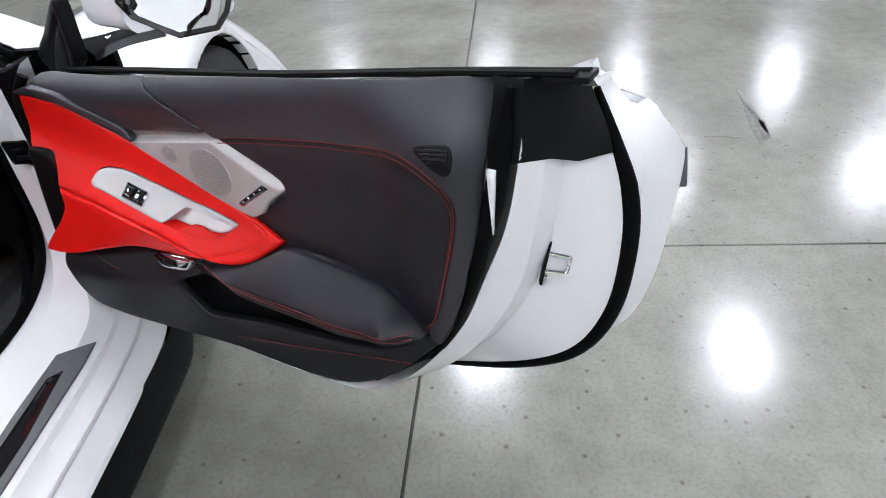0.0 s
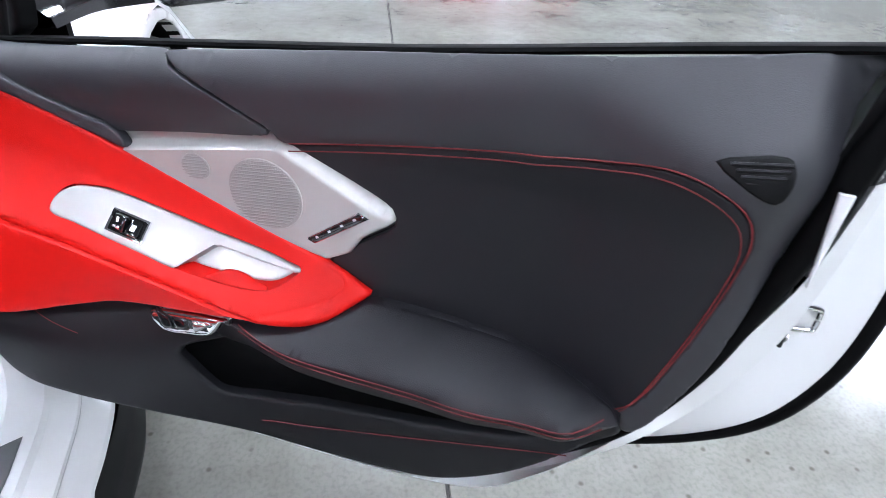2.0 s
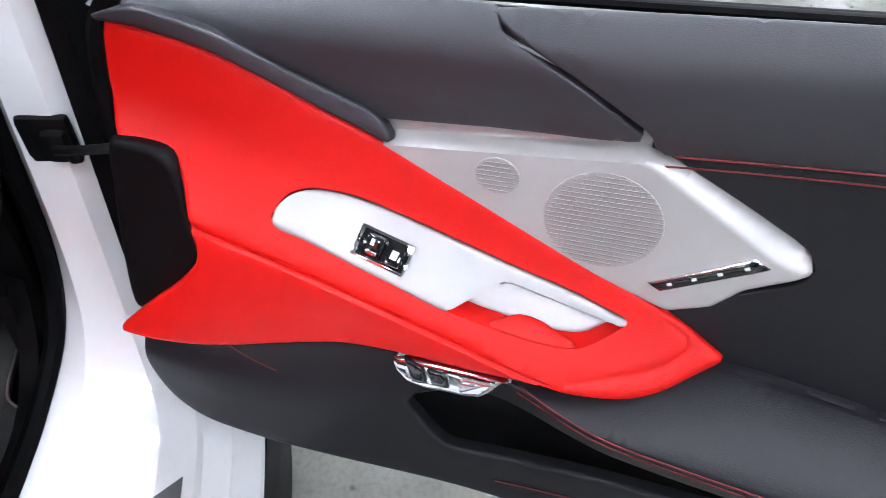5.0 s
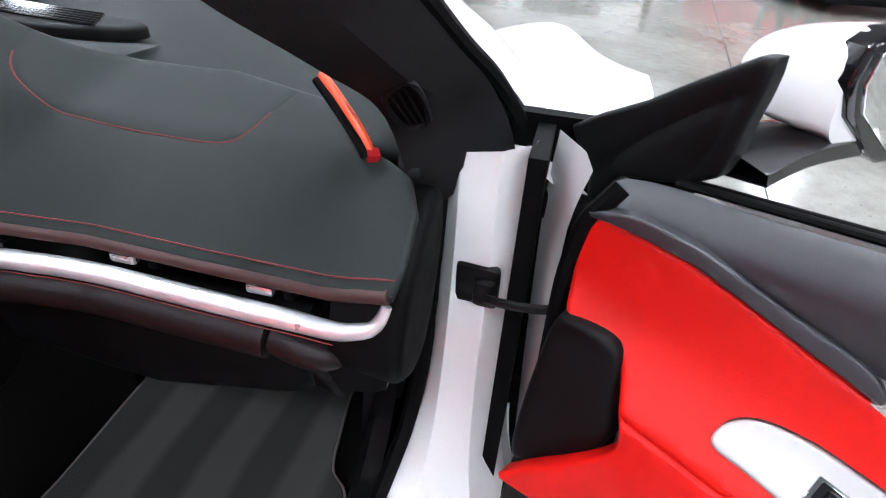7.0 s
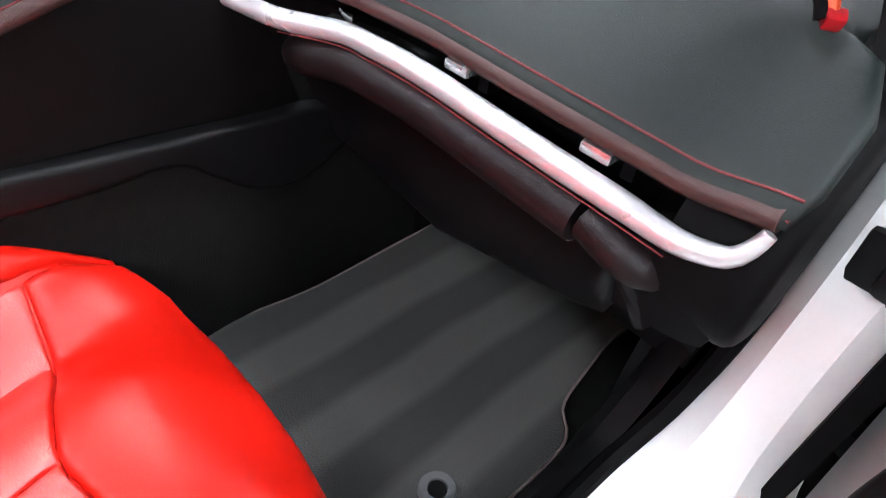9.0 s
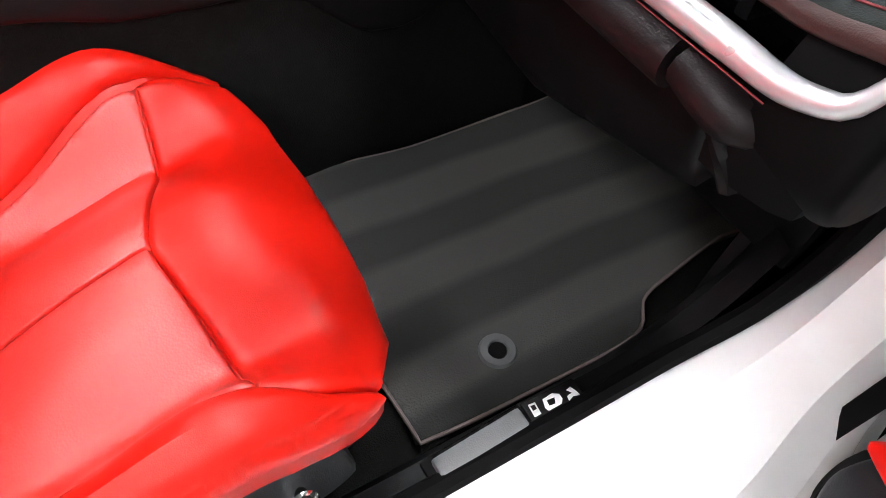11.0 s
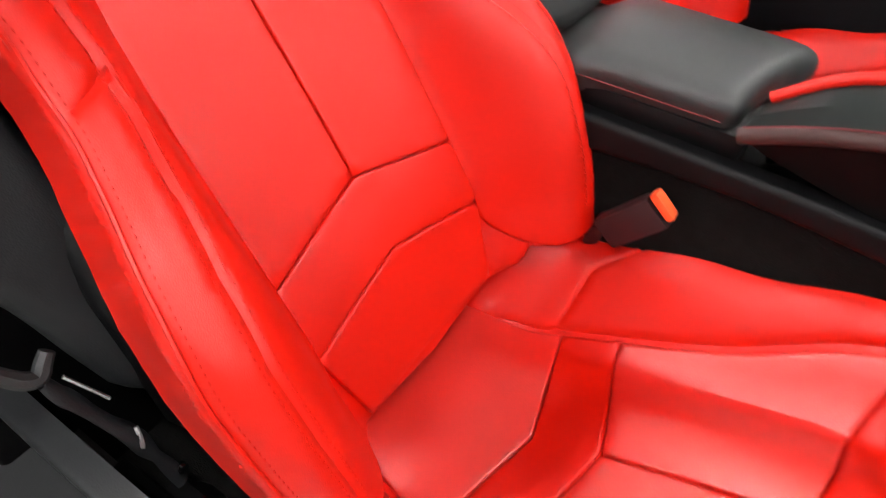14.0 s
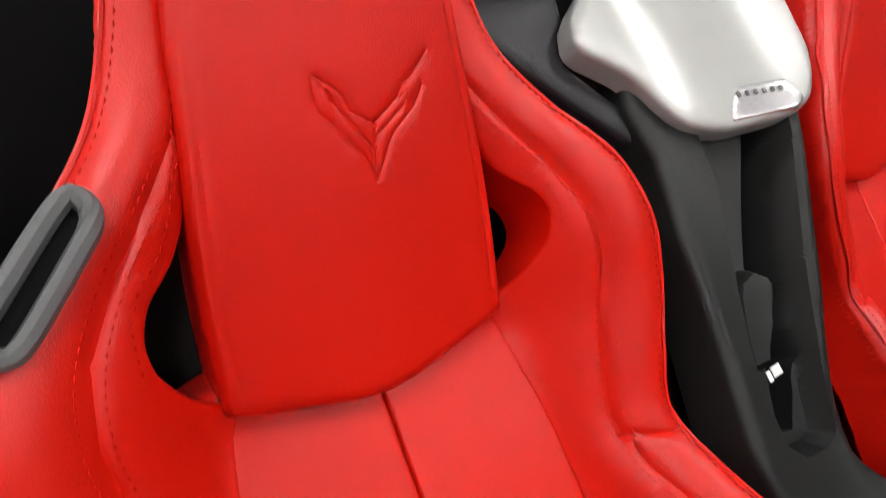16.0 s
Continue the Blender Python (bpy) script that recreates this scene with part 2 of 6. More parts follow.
def panel(outline, surface, edge=0.006, thick=0.008, step=0.02, creases=(), crown=0.0, flip=False, rounded=6, bm=None, down=None):
    """A padded piece: an outline in the plane (a, b), laid on surface(a, b) -> x, y, z arrays, with a rounded rim of radius edge,
    a skirt of depth thick (along down, if given), and creases (line, depth, width) pressed into it."""
    o = curve_points(outline, rounded, True) if rounded else np.array(outline, float)
    length = np.linalg.norm(np.diff(np.vstack([o, o[:1]]), axis=0), axis=1).sum()
    if rounded:
        o = even(o, max(12, int(length / (step * 0.6))), True)
    else:
        o = np.vstack([even(np.array([a, b]), max(2, int(np.linalg.norm(b - a) / (step * 0.7)) + 1))[:-1] for a, b in zip(o, np.roll(o, -1, 0))])
    area = 0.5 * np.sum(o[:, 0] * np.roll(o[:, 1], -1) - np.roll(o[:, 0], -1) * o[:, 1])
    if area < 0:
        o = o[::-1]
    ring = np.vstack([o, o[:1]])
    tang = np.roll(o, -1, 0) - np.roll(o, 1, 0)
    nrm = np.stack([-tang[:, 1], tang[:, 0]], 1)
    nrm /= np.linalg.norm(nrm, axis=1)[:, None] + 1e-12
    cand = []
    for k in (0.12, 0.45, 1.0):
        q = o + nrm * edge * k
        q = q[inside(q, o)]
        cand.append(q[away(q, ring) > edge * k * 0.85])
    lo, hi = o.min(0), o.max(0)
    ga, gb = np.meshgrid(np.arange(lo[0], hi[0], step), np.arange(lo[1], hi[1], step))
    ga = ga + (np.arange(ga.shape[0]) % 2)[:, None] * step * 0.5
    g = np.stack([ga.ravel(), gb.ravel()], 1)
    g = g[inside(g, o)]
    g = g[away(g, ring) > edge * 1.15] if len(g) else g
    lines = []
    for line, depth, width in creases:
        line = even(np.array(line, float), max(6, int(np.linalg.norm(np.diff(np.array(line, float), axis=0), axis=1).sum() / (step * 0.5))))
        lines.append((line, depth, width))
        if len(g):
            g = g[away(g, line) > width * 2.2]
        t = np.gradient(line, axis=0)
        m = np.stack([-t[:, 1], t[:, 0]], 1)
        m /= np.linalg.norm(m, axis=1)[:, None] + 1e-12
        for k in (-1.8, -0.8, 0, 0.8, 1.8):
            q = line + m * width * k
            q = q[inside(q, o)]
            cand.append(q[away(q, ring) > edge * 0.3])
    allp = np.vstack([o] + [c for c in cand if len(c)] + ([g] if len(g) else []))
    n = len(o)
    vs, es, fs, *_ = delaunay_2d_cdt([Vector(p) for p in allp], [(i, (i + 1) % n) for i in range(n)], [], 1, 1e-5)
    p = np.array([tuple(v) for v in vs])
    d = away(p, ring)
    off = -edge * (1 - np.sqrt(np.clip(1 - (1 - np.clip(d / edge, 0, 1)) ** 2, 0, 1)))
    if crown:
        off = off + crown * (1 - np.exp(-d / 0.03))
    for line, depth, width in lines:
        off = off - depth * np.exp(-((away(p, line) / width) ** 2))
    e = 1e-4
    a, b = p[:, 0], p[:, 1]
    base = np.stack(np.broadcast_arrays(*surface(a, b)), 1)
    da = np.stack(np.broadcast_arrays(*surface(a + e, b)), 1) - np.stack(np.broadcast_arrays(*surface(a - e, b)), 1)
    db = np.stack(np.broadcast_arrays(*surface(a, b + e)), 1) - np.stack(np.broadcast_arrays(*surface(a, b - e)), 1)
    nn = np.cross(da, db) * (-1 if flip else 1)
    nn /= np.linalg.norm(nn, axis=1)[:, None] + 1e-15
    top = base + nn * off[:, None]
    low = base - nn * (edge + thick) if down is None else top + np.array(down) * thick
    bm = bm or bmesh.new()
    verts = [bm.verts.new(q) for q in top]
    seen = {}
    for f in fs:
        f = list(f)[::-1] if flip else list(f)
        try:
            bm.faces.new([verts[i] for i in f])
        except ValueError:
            continue
        for i, j in zip(f, f[1:] + f[:1]):
            seen[(i, j)] = True
    under = {}
    for i, j in [k for k in seen if (k[1], k[0]) not in seen]:
        for q in (i, j):
            if q not in under:
                under[q] = bm.verts.new(low[q])
        bm.faces.new([verts[j], verts[i], under[i], under[j]])
    return bm


def loft(rows, bm=None, closed=False, n=40, smooth_rows=True):
    """A skin over rows of points, each brought to n even points."""
    bm = bm or bmesh.new()
    grid = []
    for r in rows:
        r = even(curve_points(r, 6), n) if smooth_rows else even(r, n)
        grid.append([bm.verts.new(q) for q in r])
    pairs = list(zip(grid[:-1], grid[1:])) + ([(grid[-1], grid[0])] if closed else [])
    for a, b in pairs:
        for i in range(n - 1):
            bm.faces.new([a[i], a[i + 1], b[i + 1], b[i]])
    return bm


def tube(line, radius, bm=None, sides=8, closed=False, flat=1.0, n=None, up=(0, 0, 1)):
    """A round bar along a line."""
    bm = bm or bmesh.new()
    p = even(curve_points(line, 6, closed), n or max(6, len(line) * 5), closed)
    t = np.roll(p, -1, 0) - np.roll(p, 1, 0) if closed else np.gradient(p, axis=0)
    rings = []
    radii = np.interp(np.linspace(0, 1, len(p)), np.linspace(0, 1, np.size(radius)), np.atleast_1d(radius))
    for q, d, r in zip(p, t, radii):
        d = Vector(d).normalized()
        s = d.cross(Vector(up))
        s = s.normalized() if s.length > 1e-4 else d.orthogonal().normalized()
        w = s.cross(d)
        rings.append([bm.verts.new(Vector(q) + float(r) * (math.cos(x) * s + flat * math.sin(x) * w)) for x in np.arange(sides) * 2 * math.pi / sides])
    for a, b in list(zip(rings[:-1], rings[1:])) + ([(rings[-1], rings[0])] if closed else []):
        for i in range(sides):
            bm.faces.new([a[i], a[(i + 1) % sides], b[(i + 1) % sides], b[i]])
    if not closed:
        bm.faces.new(rings[0][::-1])
        bm.faces.new(rings[-1])
    return bm


def block(size, at=(0, 0, 0), turn=(0, 0, 0), bevel=0.004, bm=None, segments=2):
    own = bmesh.new()
    bmesh.ops.create_cube(own, size=1)
    bmesh.ops.scale(own, vec=size, verts=own.verts)
    if bevel:
        bmesh.ops.bevel(own, geom=own.edges, offset=min(bevel, min(size) * 0.45), segments=segments, profile=0.6, affect="EDGES")
    own.transform(pose(*at, *turn))
    if bm is None:
        return own
    me = bpy.data.meshes.new("tmp")
    own.to_mesh(me)
    own.free()
    bm.from_mesh(me)
    bpy.data.meshes.remove(me)
    return bm


def disc(radius, depth, at=(0, 0, 0), turn=(0, 0, 0), bevel=0.0, sides=32, top=None, bm=None):
    own = bmesh.new()
    bmesh.ops.create_cone(own, cap_ends=True, segments=sides, radius1=radius, radius2=radius if top is None else top, depth=depth)
    if bevel:
        rim = [e for e in own.edges if len(e.link_faces) == 2 and e.calc_face_angle() > 1]
        bmesh.ops.bevel(own, geom=rim, offset=bevel, segments=2, affect="EDGES")
    own.transform(pose(*at, *turn))
    if bm is None:
        return own
    me = bpy.data.meshes.new("tmp")
    own.to_mesh(me)
    own.free()
    bm.from_mesh(me)
    bpy.data.meshes.remove(me)
    return bm


def spin(profile, bm=None, sides=48, at=(0, 0, 0), turn=(0, 0, 0)):
    """A turned piece: (radius, height) points about z."""
    own = bmesh.new()
    rings = [[own.verts.new((r * math.cos(a), r * math.sin(a), h)) for a in np.arange(sides) * 2 * math.pi / sides] for r, h in profile]
    for a, b in zip(rings[:-1], rings[1:]):
        for i in range(sides):
            own.faces.new([a[i], a[(i + 1) % sides], b[(i + 1) % sides], b[i]])
    own.transform(pose(*at, *turn))
    return own


# ---- the hall: floor, walls, ceiling, lamps ----
GRID = radians(-5.0)          # the floor joints run at this angle to the car
CROSS = Vector((0.47, -1.51, 0))
TURN = Matrix.Translation(CROSS) @ Matrix.Rotation(GRID, 4, "Z")

sub = bmesh.new()
bmesh.ops.create_grid(sub, x_segments=2, y_segments=2, size=30)
ground = tagged(finish("ground", sub, JOINT, smooth=False), "dark joint filler under the polished concrete slabs", "ground", kind="structure")
ground.location = (6, 0, -0.012)
floor = tagged(new("floor"), "polished grey concrete floor with saw-cut joints", "floor", kind="structure")
slab = bmesh.new()
SLAB, GAP = 4.6, 0.007
block((SLAB - GAP, SLAB - GAP, 0.05), (0, 0, -0.025), bevel=0.002, bm=slab, segments=1)
first = finish("slab", slab, CONCRETE, floor)
for i in range(-4, 6):
    for j in range(-5, 5):
        s = first if (i, j) == (-4, -5) else first.copy()
        if s is not first:
            scene.collection.objects.link(s)
        s.matrix_basis = TURN @ Matrix.Translation(((i + 0.5) * SLAB, (j + 0.5) * SLAB, 0))

SCUFFS = [(1.60, -2.965, 1.14, -2.905, 0.012), (1.45, -2.935, 1.10, -2.85, 0.016), (1.30, -2.93, 1.12, -2.885, 0.02), (1.17, -2.66, 1.14, -2.78, 0.008)]
for k, (x0, y0, x1, y1, w) in enumerate(SCUFFS):
    tagged(finish("scuff", panel([(x0, y0 - w), (x1, y1 - w * 0.6), (x1 + 0.01, y1 + w * 0.5), (x0, y0 + w)], lambda x, y: (x, y, 0.0032 + 0 * x), 0.001, 0.0012, 0.02, rounded=2), SCUFF, floor), "dark tyre scuff on the concrete")

HX, HY, HZ = (-14, 24), (-20, 20), 6.2


def wall(name, size, at):
    return tagged(finish(name, block(size, at, bevel=0), WALLPAINT, smooth=False), "pale painted hall wall", "wall", kind="structure")


wall("wall_north", (0.2, HY[1] - HY[0], HZ), (HX[1], 0, HZ / 2))
wall("wall_south", (0.2, HY[1] - HY[0], HZ), (HX[0], 0, HZ / 2))
wall("wall_west", (HX[1] - HX[0], 0.2, HZ), (5, HY[1], HZ / 2))
wall("wall_east", (HX[1] - HX[0], 0.2, HZ), (5, HY[0], HZ / 2))
tagged(finish("ceiling", block((HX[1] - HX[0], HY[1] - HY[0], 0.2), (5, 0, HZ + 0.1), bevel=0), CEILPAINT, smooth=False), "grey painted hall ceiling", "ceiling", kind="structure")

lamp = thing("ceiling_lamp", "white high-bay lamp panel hung from the hall ceiling", "lamp", "lamps of the hall")
part("housing", block((1.26, 0.62, 0.10), (0, 0, 0.06), bevel=0.02), WALLPAINT, lamp)
part("diffuser", block((1.2, 0.56, 0.02), (0, 0, 0), bevel=0.004), LAMP, lamp, "glowing white diffuser")
part("hanger", disc(0.006, 0.55, (0.45, 0, 0.38), sides=8), CHROME, lamp)
part("hanger", disc(0.006, 0.55, (-0.45, 0, 0.38), sides=8), CHROME, lamp)
# Rows below x = 5 are unseen, added to light the car's rear-facing sides.
LX = (-9.8, -4.6, 0.6, 5.6, 10.8, 16.2)
LY = (-13.4, -9.3, -5.1, -1.3, 3.0, 7.2)
for i, x in enumerate(LX):
    for j, y in enumerate(LY):
        m = TURN @ Matrix.Translation((x - 0.47, y + 1.51, HZ - 0.62))
        if i == j == 0:
            lamp.matrix_basis = m
        else:
            copy_thing(lamp, m)

# ---- the open door ----
DOOR = Matrix(((-0.4901, 0.8717, 0, -0.1418), (-0.8717, -0.4901, 0, -0.7989), (0, 0, 1, 0), (0, 0, 0, 1)))
door = thing("car_door", "wide open white car door with red and charcoal leather trim", "car door")
door.matrix_basis = DOOR


def belt_v(u):
    return 0.085 - 0.072 * np.clip(u / 0.97, -0.1, 1.1)


def belt_z(u):
    return 0.862 + 0.113 * u


def seal_z(u):
    """The window seals dip below the belt line ahead of the rear end."""
    return belt_z(u) + 0.002 - 0.010 * ease(1.0, 0.55, u)


def trim_v(u, z):
    k = np.clip((z - 0.80) / (belt_z(u) + 0.004 - 0.80), 0, 1)
    v = 0.034 + (belt_v(u) - 0.034) * (0.25 * k + 0.75 * k**3.2) - 0.10 * k**1.5 * (1 - k)
    v = v - (0.028 + 0.062 * ease(0.42, 0.05, u)) * ease(0.62, 0.48, z)
    return v - 0.048 * ease(0.74, 0.91, u) * ease(0.97, 0.86, z) * ease(0.50, 0.60, z) + 0.030 * ease(0.925, 0.968, u)


def on_trim(extra=0.0):
    return lambda u, z: (u, trim_v(u, z) + extra, z)


def red_v(u, z):
    """The red panel: an overhanging lower flap, a sloping armrest ledge above the crease, a nearly upright wall."""
    d = z - (0.682 - 0.22 * (u - 0.082))
    soft = lambda x, r: 0.5 * (x + np.sqrt(x * x + r * r))
    above = soft(d - 0.066, 0.022)
    v = -0.055 + 0.048 * np.clip(u, 0, 0.6) + 0.9 * (soft(d, 0.006) - above) + 0.25 * ease(0.0, 0.2, u) * above
    return v + np.clip(-d, 0, 1) * (0.16 - 0.30 * ease(0.32, 0.12, u))


PLATE = [(0.157, 0.697), (0.1585, 0.7075), (0.168, 0.717), (0.184, 0.7222), (0.205, 0.7225), (0.230, 0.7205), (0.275, 0.711), (0.325, 0.699), (0.373, 0.6875), (0.424, 0.676), (0.462, 0.6648), (0.4755, 0.6605), (0.4715, 0.654), (0.453, 0.641), (0.436, 0.635), (0.405, 0.636), (0.373, 0.6405), (0.342, 0.646), (0.311, 0.653), (0.279, 0.662), (0.237, 0.673), (0.191, 0.6855), (0.166, 0.691)]

PLATE_RING = even(curve_points(PLATE, 6, True), 90, True)


def red_surface(u, z):
    p, ring = np.stack([u, z], 1), np.array(PLATE_RING)
    hole = inside(p, ring) & (away(p, np.vstack([ring, ring[:1]])) > 0.0006)
    return u, red_v(u, z) + 0.030 * hole, z


STITCH = [(0.470, 0.811), (0.547, 0.825), (0.620, 0.8365), (0.701, 0.847), (0.745, 0.850), (0.791, 0.860), (0.828, 0.8695), (0.853, 0.872), (0.876, 0.868), (0.894, 0.860), (0.908, 0.848), (0.9165, 0.830), (0.919, 0.808), (0.915, 0.778), (0.906, 0.735), (0.892, 0.680), (0.878, 0.632), (0.866, 0.604), (0.851, 0.587)]
BACKEDGE = [(0.868, 0.556), (0.90, 0.621), (0.92, 0.677), (0.937, 0.75), (0.95, 0.82), (0.957, 0.868), (0.963, 0.93), (0.967, 0.970)]

# upper trim behind the seam, running down the rear edge
part("upper_trim", panel([(0.327, 0.891), (0.331, 0.883), (0.348, 0.875), (0.393, 0.857), (0.445, 0.829), (0.455, 0.815)] + STITCH + BACKEDGE + [(0.80, 0.948), (0.65, 0.930), (0.5, 0.913)], on_trim(), 0.0022, 0.018, 0.016, rounded=3), UPPER, door, "charcoal soft-touch upper trim")
part("upper_trim", panel([(-0.018, 0.853), (-0.006, 0.858), (0.035, 0.864), (0.12, 0.871), (0.23, 0.882), (0.323, 0.892), (0.327, 0.882), (0.345, 0.873), (0.390, 0.855), (0.440, 0.826), (0.436, 0.815), (0.33, 0.801), (0.218, 0.786), (0.19, 0.796), (0.16, 0.812), (0.12, 0.822), (0.07, 0.828), (0.02, 0.830), (-0.016, 0.832)], on_trim(), 0.0020, 0.01, 0.016, rounded=3), UPPER, door, "charcoal upper trim ahead of the seam")
part("door_insert", panel([(0.457, 0.814)] + [(u - 0.0008, z - 0.0012) for u, z in STITCH] + [(0.848, 0.586), (0.832, 0.592), (0.79, 0.599), (0.735, 0.602), (0.675, 0.609), (0.61, 0.615), (0.555, 0.622), (0.502, 0.668), (0.577, 0.724), (0.588, 0.746), (0.567, 0.766)], on_trim(0.0012), 0.0022, 0.01, 0.018, rounded=3), CHAR_SOFT, door, "smooth black leather insert")
part("lower_trim", panel([(-0.008, 0.545), (0.035, 0.545), (0.151, 0.575), (0.246, 0.595), (0.33, 0.597), (0.392, 0.580), (0.39, 0.545), (0.35, 0.525), (0.292, 0.502), (0.303, 0.475), (0.322, 0.446), (0.345, 0.428), (0.414, 0.436), (0.493, 0.452), (0.638, 0.472), (0.736, 0.494), (0.770, 0.507), (0.800, 0.525), (0.845, 0.572), (0.862, 0.552), (0.813, 0.492), (0.765, 0.442), (0.718, 0.406), (0.66, 0.375), (0.592, 0.361), (0.500, 0.354), (0.38, 0.352), (0.28, 0.362), (0.19, 0.378), (0.10, 0.392), (0.045, 0.398), (0.010, 0.418), (-0.010, 0.455), (-0.014, 0.49)], on_trim(-0.006), 0.006, 0.01, 0.018, rounded=3,
     creases=[([(0.394, 0.387), (0.492, 0.409), (0.640, 0.447), (0.771, 0.482), (0.814, 0.492)], 0.0015, 0.004)]), CHAR, door, "charcoal lower door trim")
part("map_pocket", panel([(0.25, 0.53), (0.30, 0.57), (0.436, 0.57), (0.573, 0.56), (0.70, 0.56), (0.85, 0.57), (0.83, 0.47), (0.74, 0.44), (0.577, 0.415), (0.435, 0.392), (0.35, 0.38), (0.25, 0.40)], on_trim(0.040), 0.004, 0.02, 0.03, rounded=3), BLACK, door, "deep black map pocket")


PAD_TOP = np.array([(0.345, 0.560), (0.385, 0.578), (0.44, 0.598), (0.509, 0.621), (0.565, 0.632), (0.617, 0.632), (0.679, 0.628), (0.741, 0.621), (0.797, 0.616), (0.832, 0.610), (0.858, 0.592)])
PAD_LOW = np.array([(0.345, 0.560), (0.39, 0.566), (0.45, 0.558), (0.54, 0.553), (0.635, 0.552), (0.70, 0.548), (0.757, 0.555), (0.81, 0.572), (0.858, 0.585)])


def pad_surface(u, z):
    zt, zb = np.interp(u, *PAD_TOP.T), np.interp(u, *PAD_LOW.T)
    t = np.clip((z - zb) / np.maximum(zt - zb, 0.01), 0, 1)
    out = 0.074 * (1 - t**1.3) * (1 - 0.75 * ease(0.78, 0.857, u) ** 2) * (1 - 0.4 * ease(0.50, 0.36, u))
    return u, 0.027 - 0.048 * ease(0.74, 0.91, u) - out + np.clip(zb - z, 0, 1) * 0.45, z + 0.30 * out


part("armrest_pad", panel([(0.345, 0.535), (0.385, 0.578), (0.44, 0.598), (0.509, 0.621), (0.565, 0.632), (0.617, 0.632), (0.679, 0.628), (0.741, 0.621), (0.797, 0.614), (0.832, 0.606), (0.850, 0.597), (0.857, 0.588), (0.850, 0.572), (0.812, 0.550), (0.757, 0.526), (0.70, 0.511), (0.635, 0.512), (0.54, 0.511), (0.45, 0.514), (0.37, 0.505)], pad_surface, 0.005, 0.03, 0.011, rounded=4, down=(0, 1, 0),
     creases=[([(0.39, 0.562), (0.45, 0.555), (0.54, 0.550), (0.635, 0.549), (0.70, 0.545), (0.757, 0.550), (0.81, 0.563)], 0.002, 0.003)]), CHAR_SOFT, door, "padded black leather armrest")
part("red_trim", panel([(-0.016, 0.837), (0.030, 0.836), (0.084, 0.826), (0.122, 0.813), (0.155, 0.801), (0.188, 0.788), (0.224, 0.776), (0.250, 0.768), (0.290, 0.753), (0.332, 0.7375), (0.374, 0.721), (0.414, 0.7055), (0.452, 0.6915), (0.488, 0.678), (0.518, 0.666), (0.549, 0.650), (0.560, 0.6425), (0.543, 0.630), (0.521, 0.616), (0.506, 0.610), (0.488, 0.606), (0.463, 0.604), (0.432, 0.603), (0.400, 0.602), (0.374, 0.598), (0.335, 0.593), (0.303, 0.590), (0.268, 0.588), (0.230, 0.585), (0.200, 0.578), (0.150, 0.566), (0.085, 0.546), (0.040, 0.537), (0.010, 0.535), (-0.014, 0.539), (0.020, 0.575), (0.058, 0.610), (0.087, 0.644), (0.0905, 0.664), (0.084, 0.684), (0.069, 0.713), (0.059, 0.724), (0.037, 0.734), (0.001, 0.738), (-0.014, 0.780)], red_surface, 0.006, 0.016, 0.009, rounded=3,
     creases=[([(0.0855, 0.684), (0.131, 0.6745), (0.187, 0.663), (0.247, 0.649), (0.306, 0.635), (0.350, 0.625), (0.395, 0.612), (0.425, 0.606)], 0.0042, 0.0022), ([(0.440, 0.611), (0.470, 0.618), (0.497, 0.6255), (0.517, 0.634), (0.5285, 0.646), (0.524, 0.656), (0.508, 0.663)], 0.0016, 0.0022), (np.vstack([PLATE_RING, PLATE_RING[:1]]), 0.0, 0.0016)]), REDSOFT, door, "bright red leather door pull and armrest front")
part("front_cap", panel([(0.006, 0.742), (0.032, 0.742), (0.055, 0.737), (0.065, 0.722), (0.068, 0.695), (0.073, 0.670), (0.078, 0.647), (0.073, 0.622), (0.045, 0.588), (0.006, 0.551), (-0.018, 0.545), (-0.022, 0.60), (-0.016, 0.70), (-0.006, 0.737)], lambda u, z: (u, -0.029 - 0.13 * np.clip(0.70 - z, 0, 1), z), 0.008, 0.05, 0.014, rounded=4), BLACK, door, "black plastic cap by the hinge")
part("trim_strip", panel([(-0.008, 0.843), (0.028, 0.853), (0.058, 0.850), (0.086, 0.844), (0.115, 0.834), (0.146, 0.822), (0.186, 0.809), (0.224, 0.798), (0.241, 0.789), (0.251, 0.776), (0.246, 0.772), (0.221, 0.780), (0.184, 0.791), (0.152, 0.803), (0.120, 0.815), (0.083, 0.828), (0.028, 0.838), (-0.010, 0.838)], lambda u, z: (u, red_v(u, z) - 0.006, z), 0.003, 0.012, 0.008, rounded=3), UPPER, door, "charcoal trim strip over the red panel")


def plate_v(u, z):
    cut = (u - 0.323) - (z - 0.649) * 1.55
    return red_v(u, z) - 0.003 + 0.022 * ease(0.0, 0.016, cut) * ease(0.003, -0.009, z - (0.674 - 0.200 * (u - 0.372)))


